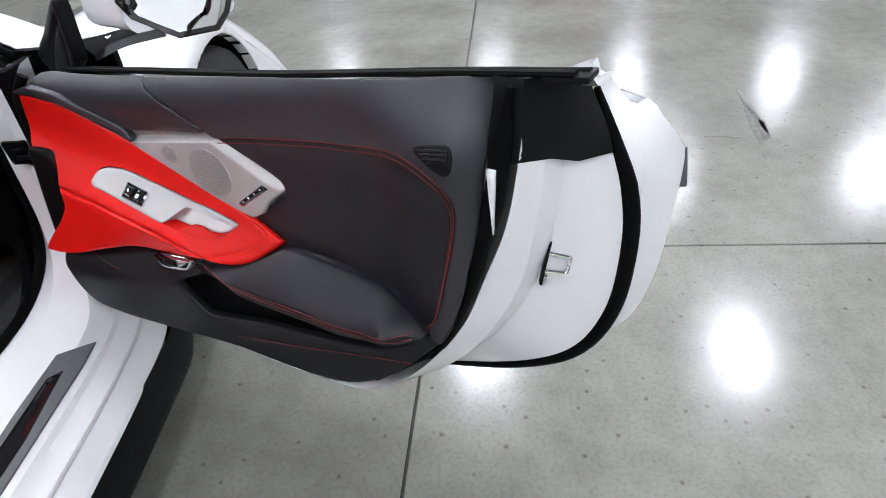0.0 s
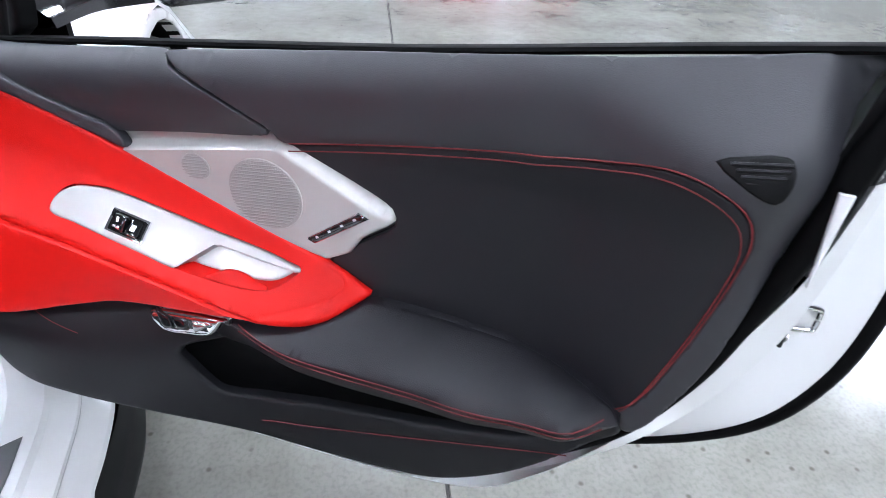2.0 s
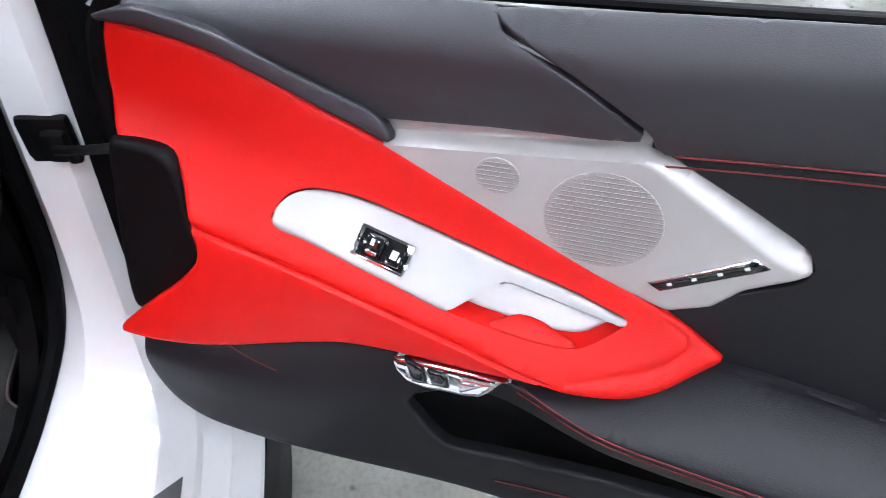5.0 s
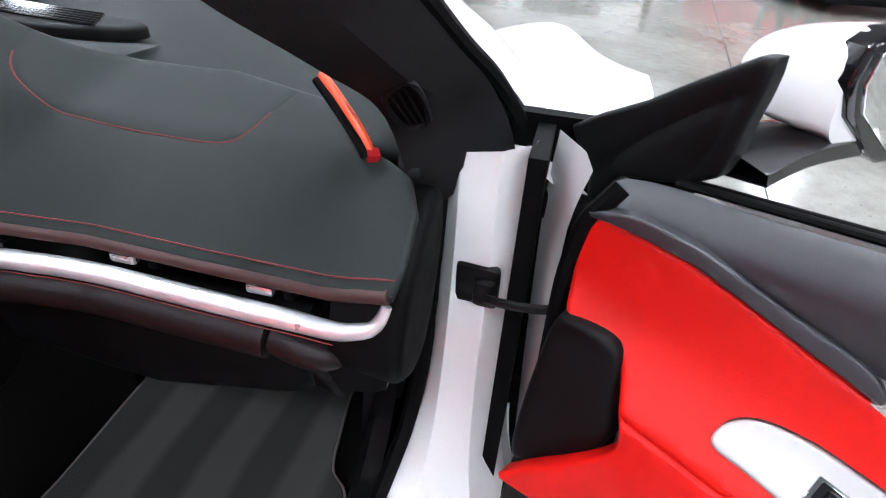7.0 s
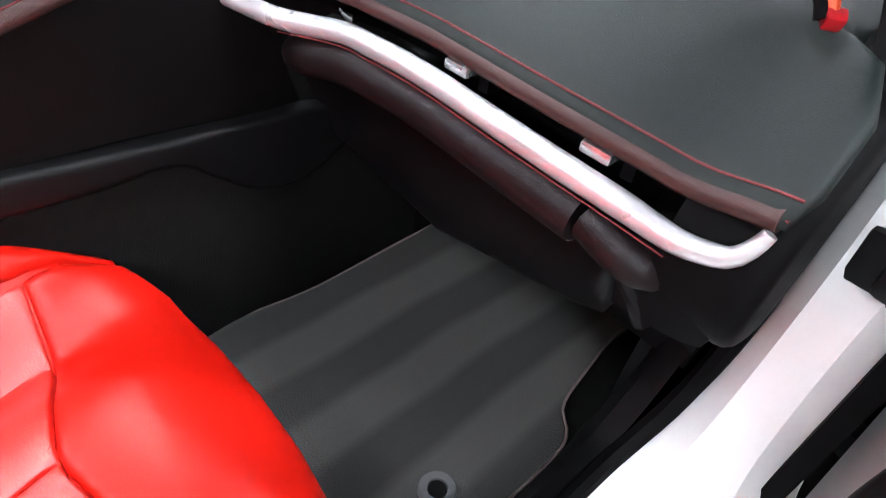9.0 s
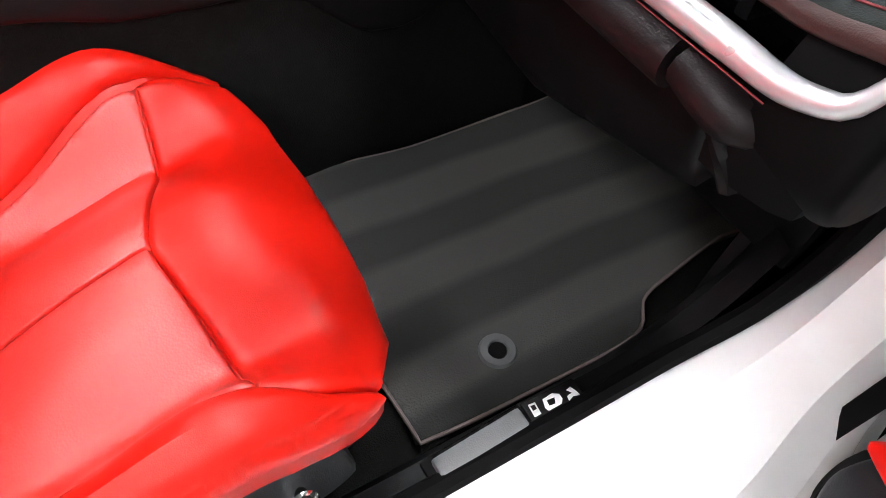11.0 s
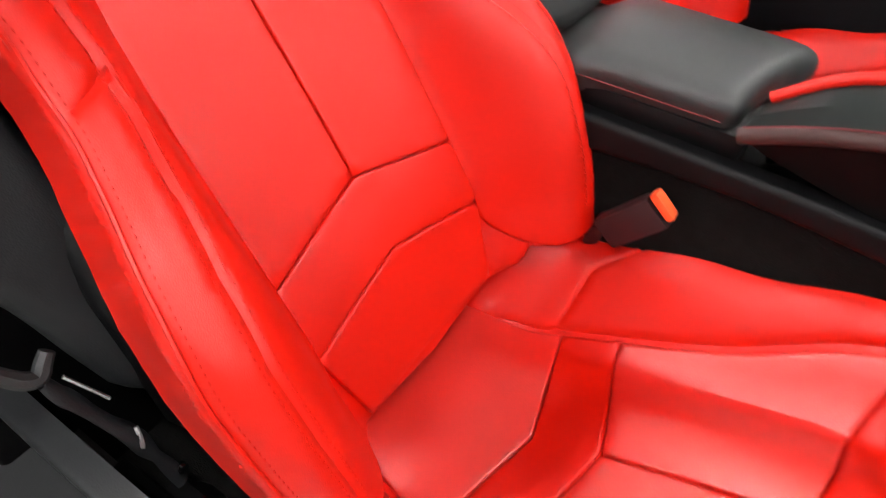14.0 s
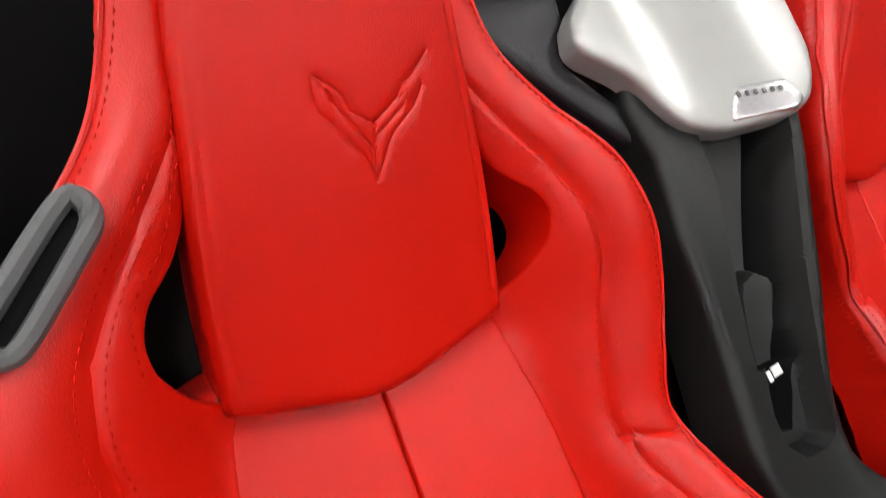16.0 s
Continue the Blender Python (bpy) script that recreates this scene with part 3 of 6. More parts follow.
plate = part("switch_plate", panel([((u - 0.3) * 0.997 + 0.3, (z - 0.69) * 0.985 + 0.69) for u, z in PLATE], lambda u, z: (u, plate_v(u, z), z), 0.003, 0.012, 0.0045, rounded=3,
     creases=[([(0.331 + (z - 0.649) * 1.55, z) for z in np.linspace(0.642, 0.676, 8)], 0.0, 0.004), ([(u, 0.674 - 0.200 * (u - 0.372) - 0.003) for u in np.linspace(0.375, 0.45, 8)], 0.0, 0.003)]), SILVER, door, "satin silver window switch plate")
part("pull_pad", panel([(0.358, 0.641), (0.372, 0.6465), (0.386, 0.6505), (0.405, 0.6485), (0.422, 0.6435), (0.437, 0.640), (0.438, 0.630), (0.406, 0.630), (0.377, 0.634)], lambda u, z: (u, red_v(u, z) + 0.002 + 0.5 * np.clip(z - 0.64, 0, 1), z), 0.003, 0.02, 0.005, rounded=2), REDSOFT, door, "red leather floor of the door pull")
switch = Matrix.Translation((0.2600, red_v(0.26, 0.6868) - 0.004, 0.6868)) @ Matrix.Rotation(radians(12), 4, "Y") @ Matrix.Rotation(radians(48), 4, "X")


def placed(bm, m):
    bm.transform(m)
    return bm


part("switch_bezel", placed(block((0.052, 0.030, 0.005), bevel=0.004), switch), CHROME, plate, "chrome switch surround")
part("switch_well", placed(block((0.046, 0.025, 0.004), (0.001, 0, 0.0012), bevel=0.003), switch), GLOSS, plate, "gloss black switch well")
part("window_switch", placed(block((0.017, 0.021, 0.009), (-0.007, 0, 0.005), (14, 0, 0), bevel=0.003), switch), GLOSS, plate, "black window rocker")
part("window_switch", placed(block((0.016, 0.021, 0.008), (0.0125, 0, 0.004), (-10, 0, 0), bevel=0.003), switch), GLOSS, plate, "black window rocker")
part("switch_lip", placed(block((0.010, 0.004, 0.003), (-0.007, -0.006, 0.0100), (14, 0, 0), bevel=0.001), switch), CHROME, plate, "bright rocker lip")
part("switch_mark", placed(block((0.006, 0.008, 0.0008), (0.0125, 0, 0.0086), (-10, 0, 0), bevel=0), switch), PALE, plate, "pale switch mark")
part("switch_mark", placed(block((0.003, 0.006, 0.0008), (-0.009, 0.003, 0.0104), (14, 0, 0), bevel=0), switch), PALE, plate, "pale switch mark")


def speaker_v(u, z):
    ledge = ease(-0.003, 0.006, z - (0.771 + 0.172 * (u - 0.25)))
    rear = -(u - 0.452) * 0.461 - (z - 0.818) * 0.887
    return 0.029 + 0.016 * ledge + 0.012 * ease(0.013, 0.002, rear) * (1 - ledge) * ease(0.742, 0.756, z)


speaker = part("speaker_panel", panel([(0.212, 0.788), (0.25, 0.793), (0.35, 0.806), (0.438, 0.8175), (0.452, 0.818), (0.489, 0.806), (0.548, 0.776), (0.578, 0.760), (0.5885, 0.747), (0.580, 0.734), (0.55, 0.713), (0.502, 0.672), (0.36, 0.715), (0.234, 0.760)], lambda u, z: (u, speaker_v(u, z), z), 0.005, 0.02, 0.009, rounded=2, creases=[([(0.235, 0.768), (0.34, 0.786), (0.452, 0.805)], 0.0, 0.003), ([(0.235, 0.776), (0.34, 0.793), (0.445, 0.811)], 0.0, 0.003), ([(0.447, 0.806), (0.508, 0.775), (0.572, 0.741)], 0.0, 0.003)]), SPEAKERMETAL, door, "brushed silver speaker panel")
part("speaker_grille", panel([(0.4325 + 0.047 * math.cos(a), 0.7455 + 0.044 * math.sin(a)) for a in np.arange(16) * math.pi / 8], lambda u, z: (u, 0.0278 + 0 * u, z), 0.001, 0.001, 0.012), MESH, speaker, "fine pierced round speaker grille")
part("speaker_grille", panel([(0.344 + 0.019 * math.cos(a), 0.764 + 0.0165 * math.sin(a)) for a in np.arange(12) * math.pi / 6], lambda u, z: (u, 0.0276 + 0 * u, z), 0.001, 0.001, 0.008), MESH, speaker, "small pierced tweeter grille")
# Darker bars on the grilles stand in for shaded rows of holes.
for cu, cz, ru, rz, v in ((0.4325, 0.7455, 0.045, 0.042, 0.0266), (0.344, 0.764, 0.018, 0.0155, 0.0264)):
    for z in np.arange(-rz + 0.003, rz - 0.001, 0.0042):
        half = ru * math.sqrt(1 - (z / rz) ** 2)
        part("grille_shadow_row", block((2 * half, 0.0006, 0.0012), (cu, v, cz + z), (0, -6, 0), bevel=0), SLOT, speaker)
strip = part("memory_switch", panel([(0.480, 0.699), (0.491, 0.6935), (0.560, 0.741), (0.5475, 0.7465)], lambda u, z: (u, 0.0265 + 0 * u, z), 0.0015, 0.004, 0.01, rounded=0), CHROME, speaker, "chrome framed memory switch")
part("switch_face", panel([(0.4825, 0.6990), (0.4910, 0.6953), (0.5575, 0.7407), (0.5475, 0.7448)], lambda u, z: (u, 0.0250 + 0 * u, z), 0.001, 0.003, 0.01, rounded=0), GLOSS, strip, "gloss black key strip")
for k in range(4):
    part("switch_mark", block((0.0035, 0.0006, 0.0026), (0.496 + k * 0.0160, 0.0246, 0.7055 + k * 0.0110), (0, -33, 0), bevel=0), PALE, strip, "pale symbol")

latch = part("door_release", panel([(0.279, 0.580), (0.32, 0.588), (0.392, 0.594), (0.384, 0.588), (0.369, 0.567), (0.335, 0.560), (0.297, 0.557)], lambda u, z: (u, -0.036 + (z - 0.57) * 0.2, z), 0.004, 0.02, 0.008, rounded=2), CHROME, door, "chrome inner door release")
part("lock_key", panel([(0.292, 0.588), (0.312, 0.582), (0.318, 0.566), (0.303, 0.563)], lambda u, z: (u, -0.0395 + (z - 0.57) * 0.2, z), 0.002, 0.004, 0.006, rounded=0), GLOSS, latch, "black lock key")
part("lock_key", panel([(0.316, 0.582), (0.335, 0.584), (0.339, 0.569), (0.322, 0.567)], lambda u, z: (u, -0.0395 + (z - 0.57) * 0.2, z), 0.002, 0.004, 0.006, rounded=0), GLOSS, latch, "black lock key")
part("release_lever", panel([(0.346, 0.584), (0.380, 0.588), (0.370, 0.584), (0.350, 0.569)], lambda u, z: (u, -0.041 + (z - 0.57) * 0.2, z), 0.003, 0.004, 0.006, rounded=0), BRIGHT, latch, "bright release lever")


def seam_line(name, pts, v, radius=0.0008, lift=lambda u, z: z):
    line = [(u, v(u, z), lift(u, z)) for u, z in curve_points(pts, 5)]
    return part(name, tube(line, radius, sides=5, n=len(line)), THREAD, door, "dark red contrast stitching")


seam_line("stitching", [(u - 0.001, z + 0.0015) for u, z in STITCH], lambda u, z: trim_v(u, z) - 0.0005)
seam_line("stitching", [(u - 0.006, z - 0.0095) for u, z in STITCH], lambda u, z: trim_v(u, z) + 0.0006)
seam_line("stitching", [(0.40, 0.568), (0.45, 0.560), (0.54, 0.555), (0.635, 0.554), (0.70, 0.550), (0.757, 0.557), (0.81, 0.574), (0.842, 0.588)], lambda u, z: pad_surface(u, z)[1] - 0.0004, 0.0008, lambda u, z: pad_surface(u, z)[2])
seam_line("stitching", [(0.40, 0.557), (0.45, 0.549), (0.54, 0.544), (0.635, 0.543), (0.70, 0.539), (0.757, 0.547), (0.81, 0.563), (0.842, 0.576)], lambda u, z: pad_surface(u, z)[1] - 0.0004, 0.0008, lambda u, z: pad_surface(u, z)[2])
seam_line("stitching", [(0.394, 0.387), (0.492, 0.409), (0.640, 0.447), (0.771, 0.482), (0.814, 0.492)], lambda u, z: trim_v(u, z) - 0.0062, 0.0007)
seam_line("stitching", [(0.06, 0.532), (0.10, 0.520), (0.15, 0.509)], lambda u, z: trim_v(u, z) - 0.0062, 0.0007)

vent = part("air_vent", panel([(0.872, 0.890), (0.892, 0.898), (0.922, 0.902), (0.929, 0.884), (0.923, 0.867), (0.912, 0.867), (0.892, 0.877)], on_trim(-0.002), 0.002, 0.01, 0.008, rounded=2), BLACK, door, "small slatted black vent in the trim")
for k in range(6):
    part("slat", tube([(0.882 + 0.005 * k, trim_v(0.885, 0.88) - 0.003, 0.893 - 0.0045 * k), (0.923 - 0.0005 * k, trim_v(0.920, 0.89) - 0.003, 0.8985 - 0.0055 * k)], 0.0014, sides=5), CHAR, vent)

# the steel shell round the trim: rows from the trim's edge out to the skin
EDGE0 = [(0.975, 0.00, 0.972), (0.962, 0.00, 0.90), (0.953, 0.0, 0.82), (0.938, 0.0, 0.74), (0.915, 0.0, 0.66), (0.868, 0.0, 0.552), (0.80, 0.0, 0.475), (0.72, 0.0, 0.402), (0.62, 0.0, 0.355), (0.45, 0.0, 0.333), (0.25, 0.0, 0.328), (0.02, 0.0, 0.334)]
EDGE1 = [(1.000, 0.012, 0.955), (0.992, 0.012, 0.881), (0.983, 0.012, 0.787), (0.968, 0.012, 0.70), (0.931, 0.012, 0.604), (0.869, 0.012, 0.508), (0.79, 0.012, 0.428), (0.71, 0.012, 0.372), (0.60, 0.012, 0.350), (0.45, 0.012, 0.342), (0.25, 0.012, 0.340), (0.0, 0.012, 0.344)]
EDGE2 = [(1.014, 0.036, 0.955), (1.012, 0.036, 0.87), (1.002, 0.036, 0.78), (0.984, 0.036, 0.69), (0.945, 0.036, 0.598), (0.882, 0.036, 0.503), (0.80, 0.036, 0.425), (0.72, 0.036, 0.373), (0.61, 0.036, 0.345), (0.45, 0.036, 0.332), (0.25, 0.036, 0.328), (0.0, 0.036, 0.334)]
EDGE3 = [(1.022, 0.078, 0.95), (1.020, 0.082, 0.865), (1.010, 0.086, 0.77), (0.994, 0.086, 0.685), (0.958, 0.086, 0.595), (0.90, 0.086, 0.503), (0.82, 0.086, 0.435), (0.735, 0.086, 0.384), (0.61, 0.086, 0.348), (0.45, 0.086, 0.328), (0.25, 0.086, 0.324), (0.0, 0.086, 0.33)]
EDGE4 = [(1.035, 0.125, 0.925), (1.066, 0.13, 0.848), (1.086, 0.13, 0.79), (1.093, 0.13, 0.714), (1.082, 0.13, 0.603), (1.041, 0.13, 0.508), (0.967, 0.13, 0.445), (0.849, 0.13, 0.392), (0.70, 0.13, 0.352), (0.45, 0.13, 0.33), (0.25, 0.13, 0.325), (0.0, 0.13, 0.33)]
EDGE5 = [(1.022, 0.160, 0.935), (1.040, 0.168, 0.888), (1.072, 0.176, 0.862), (1.093, 0.18, 0.81), (1.092, 0.18, 0.72), (1.081, 0.18, 0.60), (1.044, 0.18, 0.50), (0.964, 0.18, 0.432), (0.844, 0.18, 0.378), (0.700, 0.18, 0.338), (0.450, 0.18, 0.316), (0.250, 0.18, 0.31), (0.000, 0.18, 0.315)]
EDGE6 = [(1.010, 0.200, 0.926), (1.033, 0.205, 0.912), (1.060, 0.209, 0.880), (1.072, 0.210, 0.879), (1.086, 0.210, 0.888), (1.101, 0.212, 0.868), (1.127, 0.217, 0.836), (1.135, 0.22, 0.810), (1.132, 0.22, 0.725), (1.119, 0.22, 0.603), (1.083, 0.22, 0.500), (1.00, 0.22, 0.425), (0.87, 0.22, 0.365), (0.70, 0.22, 0.322), (0.45, 0.22, 0.30), (0.25, 0.22, 0.295), (0.0, 0.22, 0.30)]
EDGE7 = [(1.006, 0.210, 0.924), (1.029, 0.215, 0.910), (1.056, 0.220, 0.877), (1.068, 0.221, 0.876), (1.082, 0.221, 0.885), (1.096, 0.223, 0.865), (1.121, 0.228, 0.834), (1.128, 0.231, 0.808), (1.124, 0.232, 0.725), (1.110, 0.232, 0.603), (1.074, 0.232, 0.503), (0.99, 0.232, 0.43), (0.86, 0.232, 0.37), (0.70, 0.232, 0.328), (0.45, 0.232, 0.306), (0.25, 0.232, 0.30), (0.0, 0.232, 0.306)]
TOPLINE = [(1.006, 0.235, 0.925), (0.9, 0.24, 0.883), (0.7, 0.245, 0.843), (0.55, 0.25, 0.825), (0.45, 0.25, 0.815), (0.3, 0.25, 0.8), (0.2, 0.25, 0.79), (0.15, 0.25, 0.785), (0.1, 0.25, 0.78), (0.05, 0.25, 0.775), (0.02, 0.25, 0.773), (0.0, 0.25, 0.771)]
EDGE1 = [(u - 0.024 * float(ease(0.83, 0.72, z)) * float(ease(0.38, 0.48, z)), v - 0.004, z) for u, v, z in EDGE1]
skin = loft([EDGE1, EDGE2, EDGE3, EDGE4, EDGE5, EDGE6, EDGE7, TOPLINE], n=120)
shell = part("door_shell", skin, WHITE, door, "glossy white door shell", sharp=16)
part("weather_seal", tube([(a[0] + 0.012 - 0.009 * ease(0.87, 0.76, a[2]) - 0.003 * ease(0.6, 0.5, a[2]), 0.014 * ease(0.62, 0.5, a[2]), a[2] - 0.004 + 0.004 * ease(0.6, 0.5, a[2])) for a in EDGE0[:8]], [0.004, 0.0125, 0.0125, 0.010, 0.0075, 0.006, 0.005, 0.004, 0.004, 0.004], n=70, sides=10, up=(0, 1, 0)), RUBBER, door, "thick black rubber seal round the trim")
part("weather_seal", tube([(a[0] + 0.002, a[1] + 0.006, a[2]) for a in EDGE4], [0.005, 0.0128, 0.0128, 0.0128, 0.0128, 0.0128, 0.0128, 0.0128, 0.0128, 0.0128, 0.0128, 0.0128], n=70, sides=10, up=(0, 1, 0)), RUBBER, door, "outer black rubber seal")
top = loft([[(0.964, 0.004, 0.976), (0.968, 0.0, 0.965), (0.958, 0.002, 0.90), (0.957, 0.002, 0.87)], [(0.998, 0.008, 0.974), (1.0, 0.005, 0.955), (0.994, 0.006, 0.91), (0.990, 0.006, 0.878)], [(1.020, 0.038, 0.972), (1.022, 0.038, 0.955), (1.022, 0.040, 0.91), (1.018, 0.042, 0.872)], [(1.030, 0.066, 0.966), (1.032, 0.068, 0.95), (1.040, 0.072, 0.90), (1.038, 0.078, 0.855)], [(1.030, 0.114, 0.950), (1.036, 0.118, 0.93), (1.056, 0.122, 0.885), (1.066, 0.124, 0.850)]], n=12)
part("corner_cover", top, BLACK, door, "black plastic cover on the upper shut face")
part("white_wedge", panel([(0.963, 0.876), (0.974, 0.876), (0.969, 0.79)], lambda u, z: (u, -0.0165 + 0 * u, z), 0.001, 0.004, 0.01, rounded=0), WHITE, door, "white metal wedge between the seals")

plate_m = Matrix.Translation((0.999, 0.085, 0.698)) @ Matrix.Rotation(radians(24), 4, "Z") @ Matrix.Rotation(radians(12), 4, "Y") @ Matrix.Rotation(radians(-13), 4, "X")
striker = part("latch_plate", placed(block((0.004, 0.014, 0.078), bevel=0.005), plate_m), BLACK, door, "black striker plate")
part("striker_loop", placed(tube([(0.0, -0.004, 0.010), (0.026, -0.004, 0.009), (0.031, -0.004, 0.005), (0.031, -0.004, -0.011), (0.027, -0.004, -0.015), (0.0, -0.004, -0.016)], 0.0032, n=40), plate_m), CHROME, striker, "chrome striker loop")
part("bolt", placed(disc(0.006, 0.006, (0.003, 0, -0.028), (0, 90, 0), sides=12), plate_m), CHROME, striker)

# belt line, outer glass seal, front edge, hinges
part("belt_seal", tube([(u, belt_v(u) + 0.007, seal_z(u)) for u in np.linspace(0.03, 1.05, 12)], 0.006, flat=0.7, n=40), RUBBER, door, "black window seal along the belt line")
part("belt_seal", tube([(u, belt_v(u) + 0.024, seal_z(u) - 0.003) for u in np.linspace(0.03, 1.06, 12)], 0.005, flat=0.8, n=40), RUBBER, door, "outer black window seal")
part("belt_end_cap", block((0.05, 0.034, 0.008), (1.040, 0.026, 0.976), (0, -6, 0), bevel=0.004), BLACK, door)
part("top_skin", loft([[(u, belt_v(u) + 0.034, seal_z(u) - 0.014) for u in np.linspace(0.05, 1.06, 8)], [(u, belt_v(u) + 0.085, seal_z(u) - 0.040) for u in np.linspace(0.05, 1.05, 8)], [(u, 0.235 - 0.01 * u, 0.772 + 0.094 * u + 0.045 * float(ease(0.75, 1.04, u))) for u in np.linspace(0.05, 1.04, 8)]], n=30), WHITE, shell, "white upper door skin")
part("front_flange", loft([[(-0.112, 0.100, 0.864), (-0.113, 0.095, 0.785), (-0.107, 0.09, 0.685), (-0.100, 0.085, 0.60), (-0.082, 0.08, 0.34)], [(-0.052, 0.052, 0.872), (-0.058, 0.050, 0.828), (-0.064, 0.048, 0.770), (-0.062, 0.046, 0.63), (-0.060, 0.046, 0.36)], [(-0.030, 0.030, 0.866), (-0.040, 0.022, 0.80), (-0.036, 0.018, 0.70), (-0.034, 0.016, 0.60), (-0.038, 0.016, 0.36)]], n=24), WHITE, shell, "white front shut face", sharp=16)
part("front_seal", tube([(0.006, 0.020, 0.866), (-0.003, 0.010, 0.848), (-0.015, 0.005, 0.824), (-0.022, 0.002, 0.77), (-0.022, 0.0, 0.713), (-0.022, 0.0, 0.617), (-0.026, 0.0, 0.50), (-0.036, 0.0, 0.42), (-0.02, 0.002, 0.352), (0.03, 0.004, 0.330)], 0.0095, n=50, up=(0, 1, 0)), RUBBER, door, "black front door seal")

sail = part("sail_panel", panel([(-0.112, 0.864), (-0.03, 0.918), (0.062, 0.984), (0.076, 0.972), (0.070, 0.925), (0.060, 0.872), (0.01, 0.846), (-0.036, 0.832), (-0.064, 0.788), (-0.074, 0.80), (-0.080, 0.835)], lambda u, z: (u, 0.092 - 0.15 * (u - 0.06) + 0 * z, z), 0.006, 0.02, 0.012, rounded=2,
     creases=[([(-0.05, 0.85), (-0.02, 0.885), (0.02, 0.92), (0.052, 0.945)], 0.004, 0.006), ([(0.052, 0.945), (0.046, 0.90), (0.03, 0.862)], 0.003, 0.005)]), BLACK, door, "black plastic sail panel below the mirror")


def rounded_box(rows, n=24):
    """A smooth closed hull from cross-section rings (centre, half sizes, corner power)."""
    bm = bmesh.new()
    rings = []
    for (cx, cy, cz), (ry, rz), p in rows:
        ring = []
        for a in np.arange(n) * 2 * math.pi / n:
            c, s = math.cos(a), math.sin(a)
            ring.append(bm.verts.new((cx, cy + ry * math.copysign(abs(c) ** p, c), cz + rz * math.copysign(abs(s) ** p, s))))
        rings.append(ring)
    for a, b in zip(rings[:-1], rings[1:]):
        for i in range(n):
            bm.faces.new([a[i], a[(i + 1) % n], b[(i + 1) % n], b[i]])
    bm.faces.new(rings[0][::-1])
    bm.faces.new(rings[-1])
    bmesh.ops.recalc_face_normals(bm, faces=bm.faces)
    return bm


MIR = Matrix(((0.906, 0.423, 0, 0.155), (-0.423, 0.906, 0, 0.258), (0, 0, 1, 0.002), (0, 0, 0, 1)))
housing = part("mirror_housing", placed(rounded_box([((-0.112, -0.01, 0.950), (0.03, 0.012), 0.9), ((-0.104, -0.01, 0.948), (0.085, 0.034), 0.8), ((-0.080, -0.012, 0.949), (0.120, 0.042), 0.7), ((-0.045, -0.008, 0.950), (0.132, 0.045), 0.62), ((-0.010, 0.022, 0.946), (0.112, 0.056), 0.6), ((-0.003, 0.023, 0.944), (0.108, 0.060), 0.6)], 32), MIR), WHITE, door, "white mirror housing")
FRAME_ = [(-0.073, 0.926), (-0.089, 0.958), (-0.084, 0.990), (-0.062, 1.003), (0.05, 1.007), (0.112, 1.0), (0.136, 0.966), (0.130, 0.938), (0.112, 0.899), (0.083, 0.871), (0.0, 0.873)]
frame_panel = part("mirror_frame", placed(panel(FRAME_, lambda v, z: (0.006 + 0 * v, v, z), 0.006, 0.020, 0.02, rounded=0), MIR), GLOSS, housing, "gloss black mirror surround")
part("mirror_glass", placed(panel([((v - 0.025) * 0.87 + 0.025, (z - 0.941) * 0.84 + 0.943) for v, z in FRAME_], lambda v, z: (0.0085 + 0 * v, v, z), 0.001, 0.002, 0.03, rounded=0), MIR), MIRROR, frame_panel, "mirror glass")
part("mirror_arm", loft([[(0.100, 0.112, 0.872), (0.118, 0.165, 0.884), (0.145, 0.240, 0.884)], [(0.098, 0.110, 0.884), (0.116, 0.163, 0.898), (0.143, 0.238, 0.900)], [(0.040, 0.128, 0.894), (0.075, 0.180, 0.906), (0.118, 0.250, 0.908)], [(-0.025, 0.150, 0.888), (0.025, 0.205, 0.892), (0.085, 0.262, 0.898)], [(-0.025, 0.155, 0.850), (0.025, 0.210, 0.866), (0.085, 0.262, 0.884)]], closed=True, n=14), GLOSS, door, "gloss black mirror foot")
for z in (0.775, 0.47):
    part("hinge", block((0.10, 0.030, 0.035), (-0.095, 0.105, z), (0, 0, 12), bevel=0.008), BLACK, door, "black steel door hinge")
part("check_arm", tube([(-0.108, -0.006, 0.690), (-0.085, -0.002, 0.694), (-0.050, 0.012, 0.699), (-0.03, 0.035, 0.70)], 0.0055, sides=8), BLACK, door, "black door check arm")
part("edge_flap", block((0.016, 0.012, 0.060), (1.130, 0.240, 0.786), (0, -8, 10), bevel=0.004), GREY, door, "dark grey flap on the rear door edge")

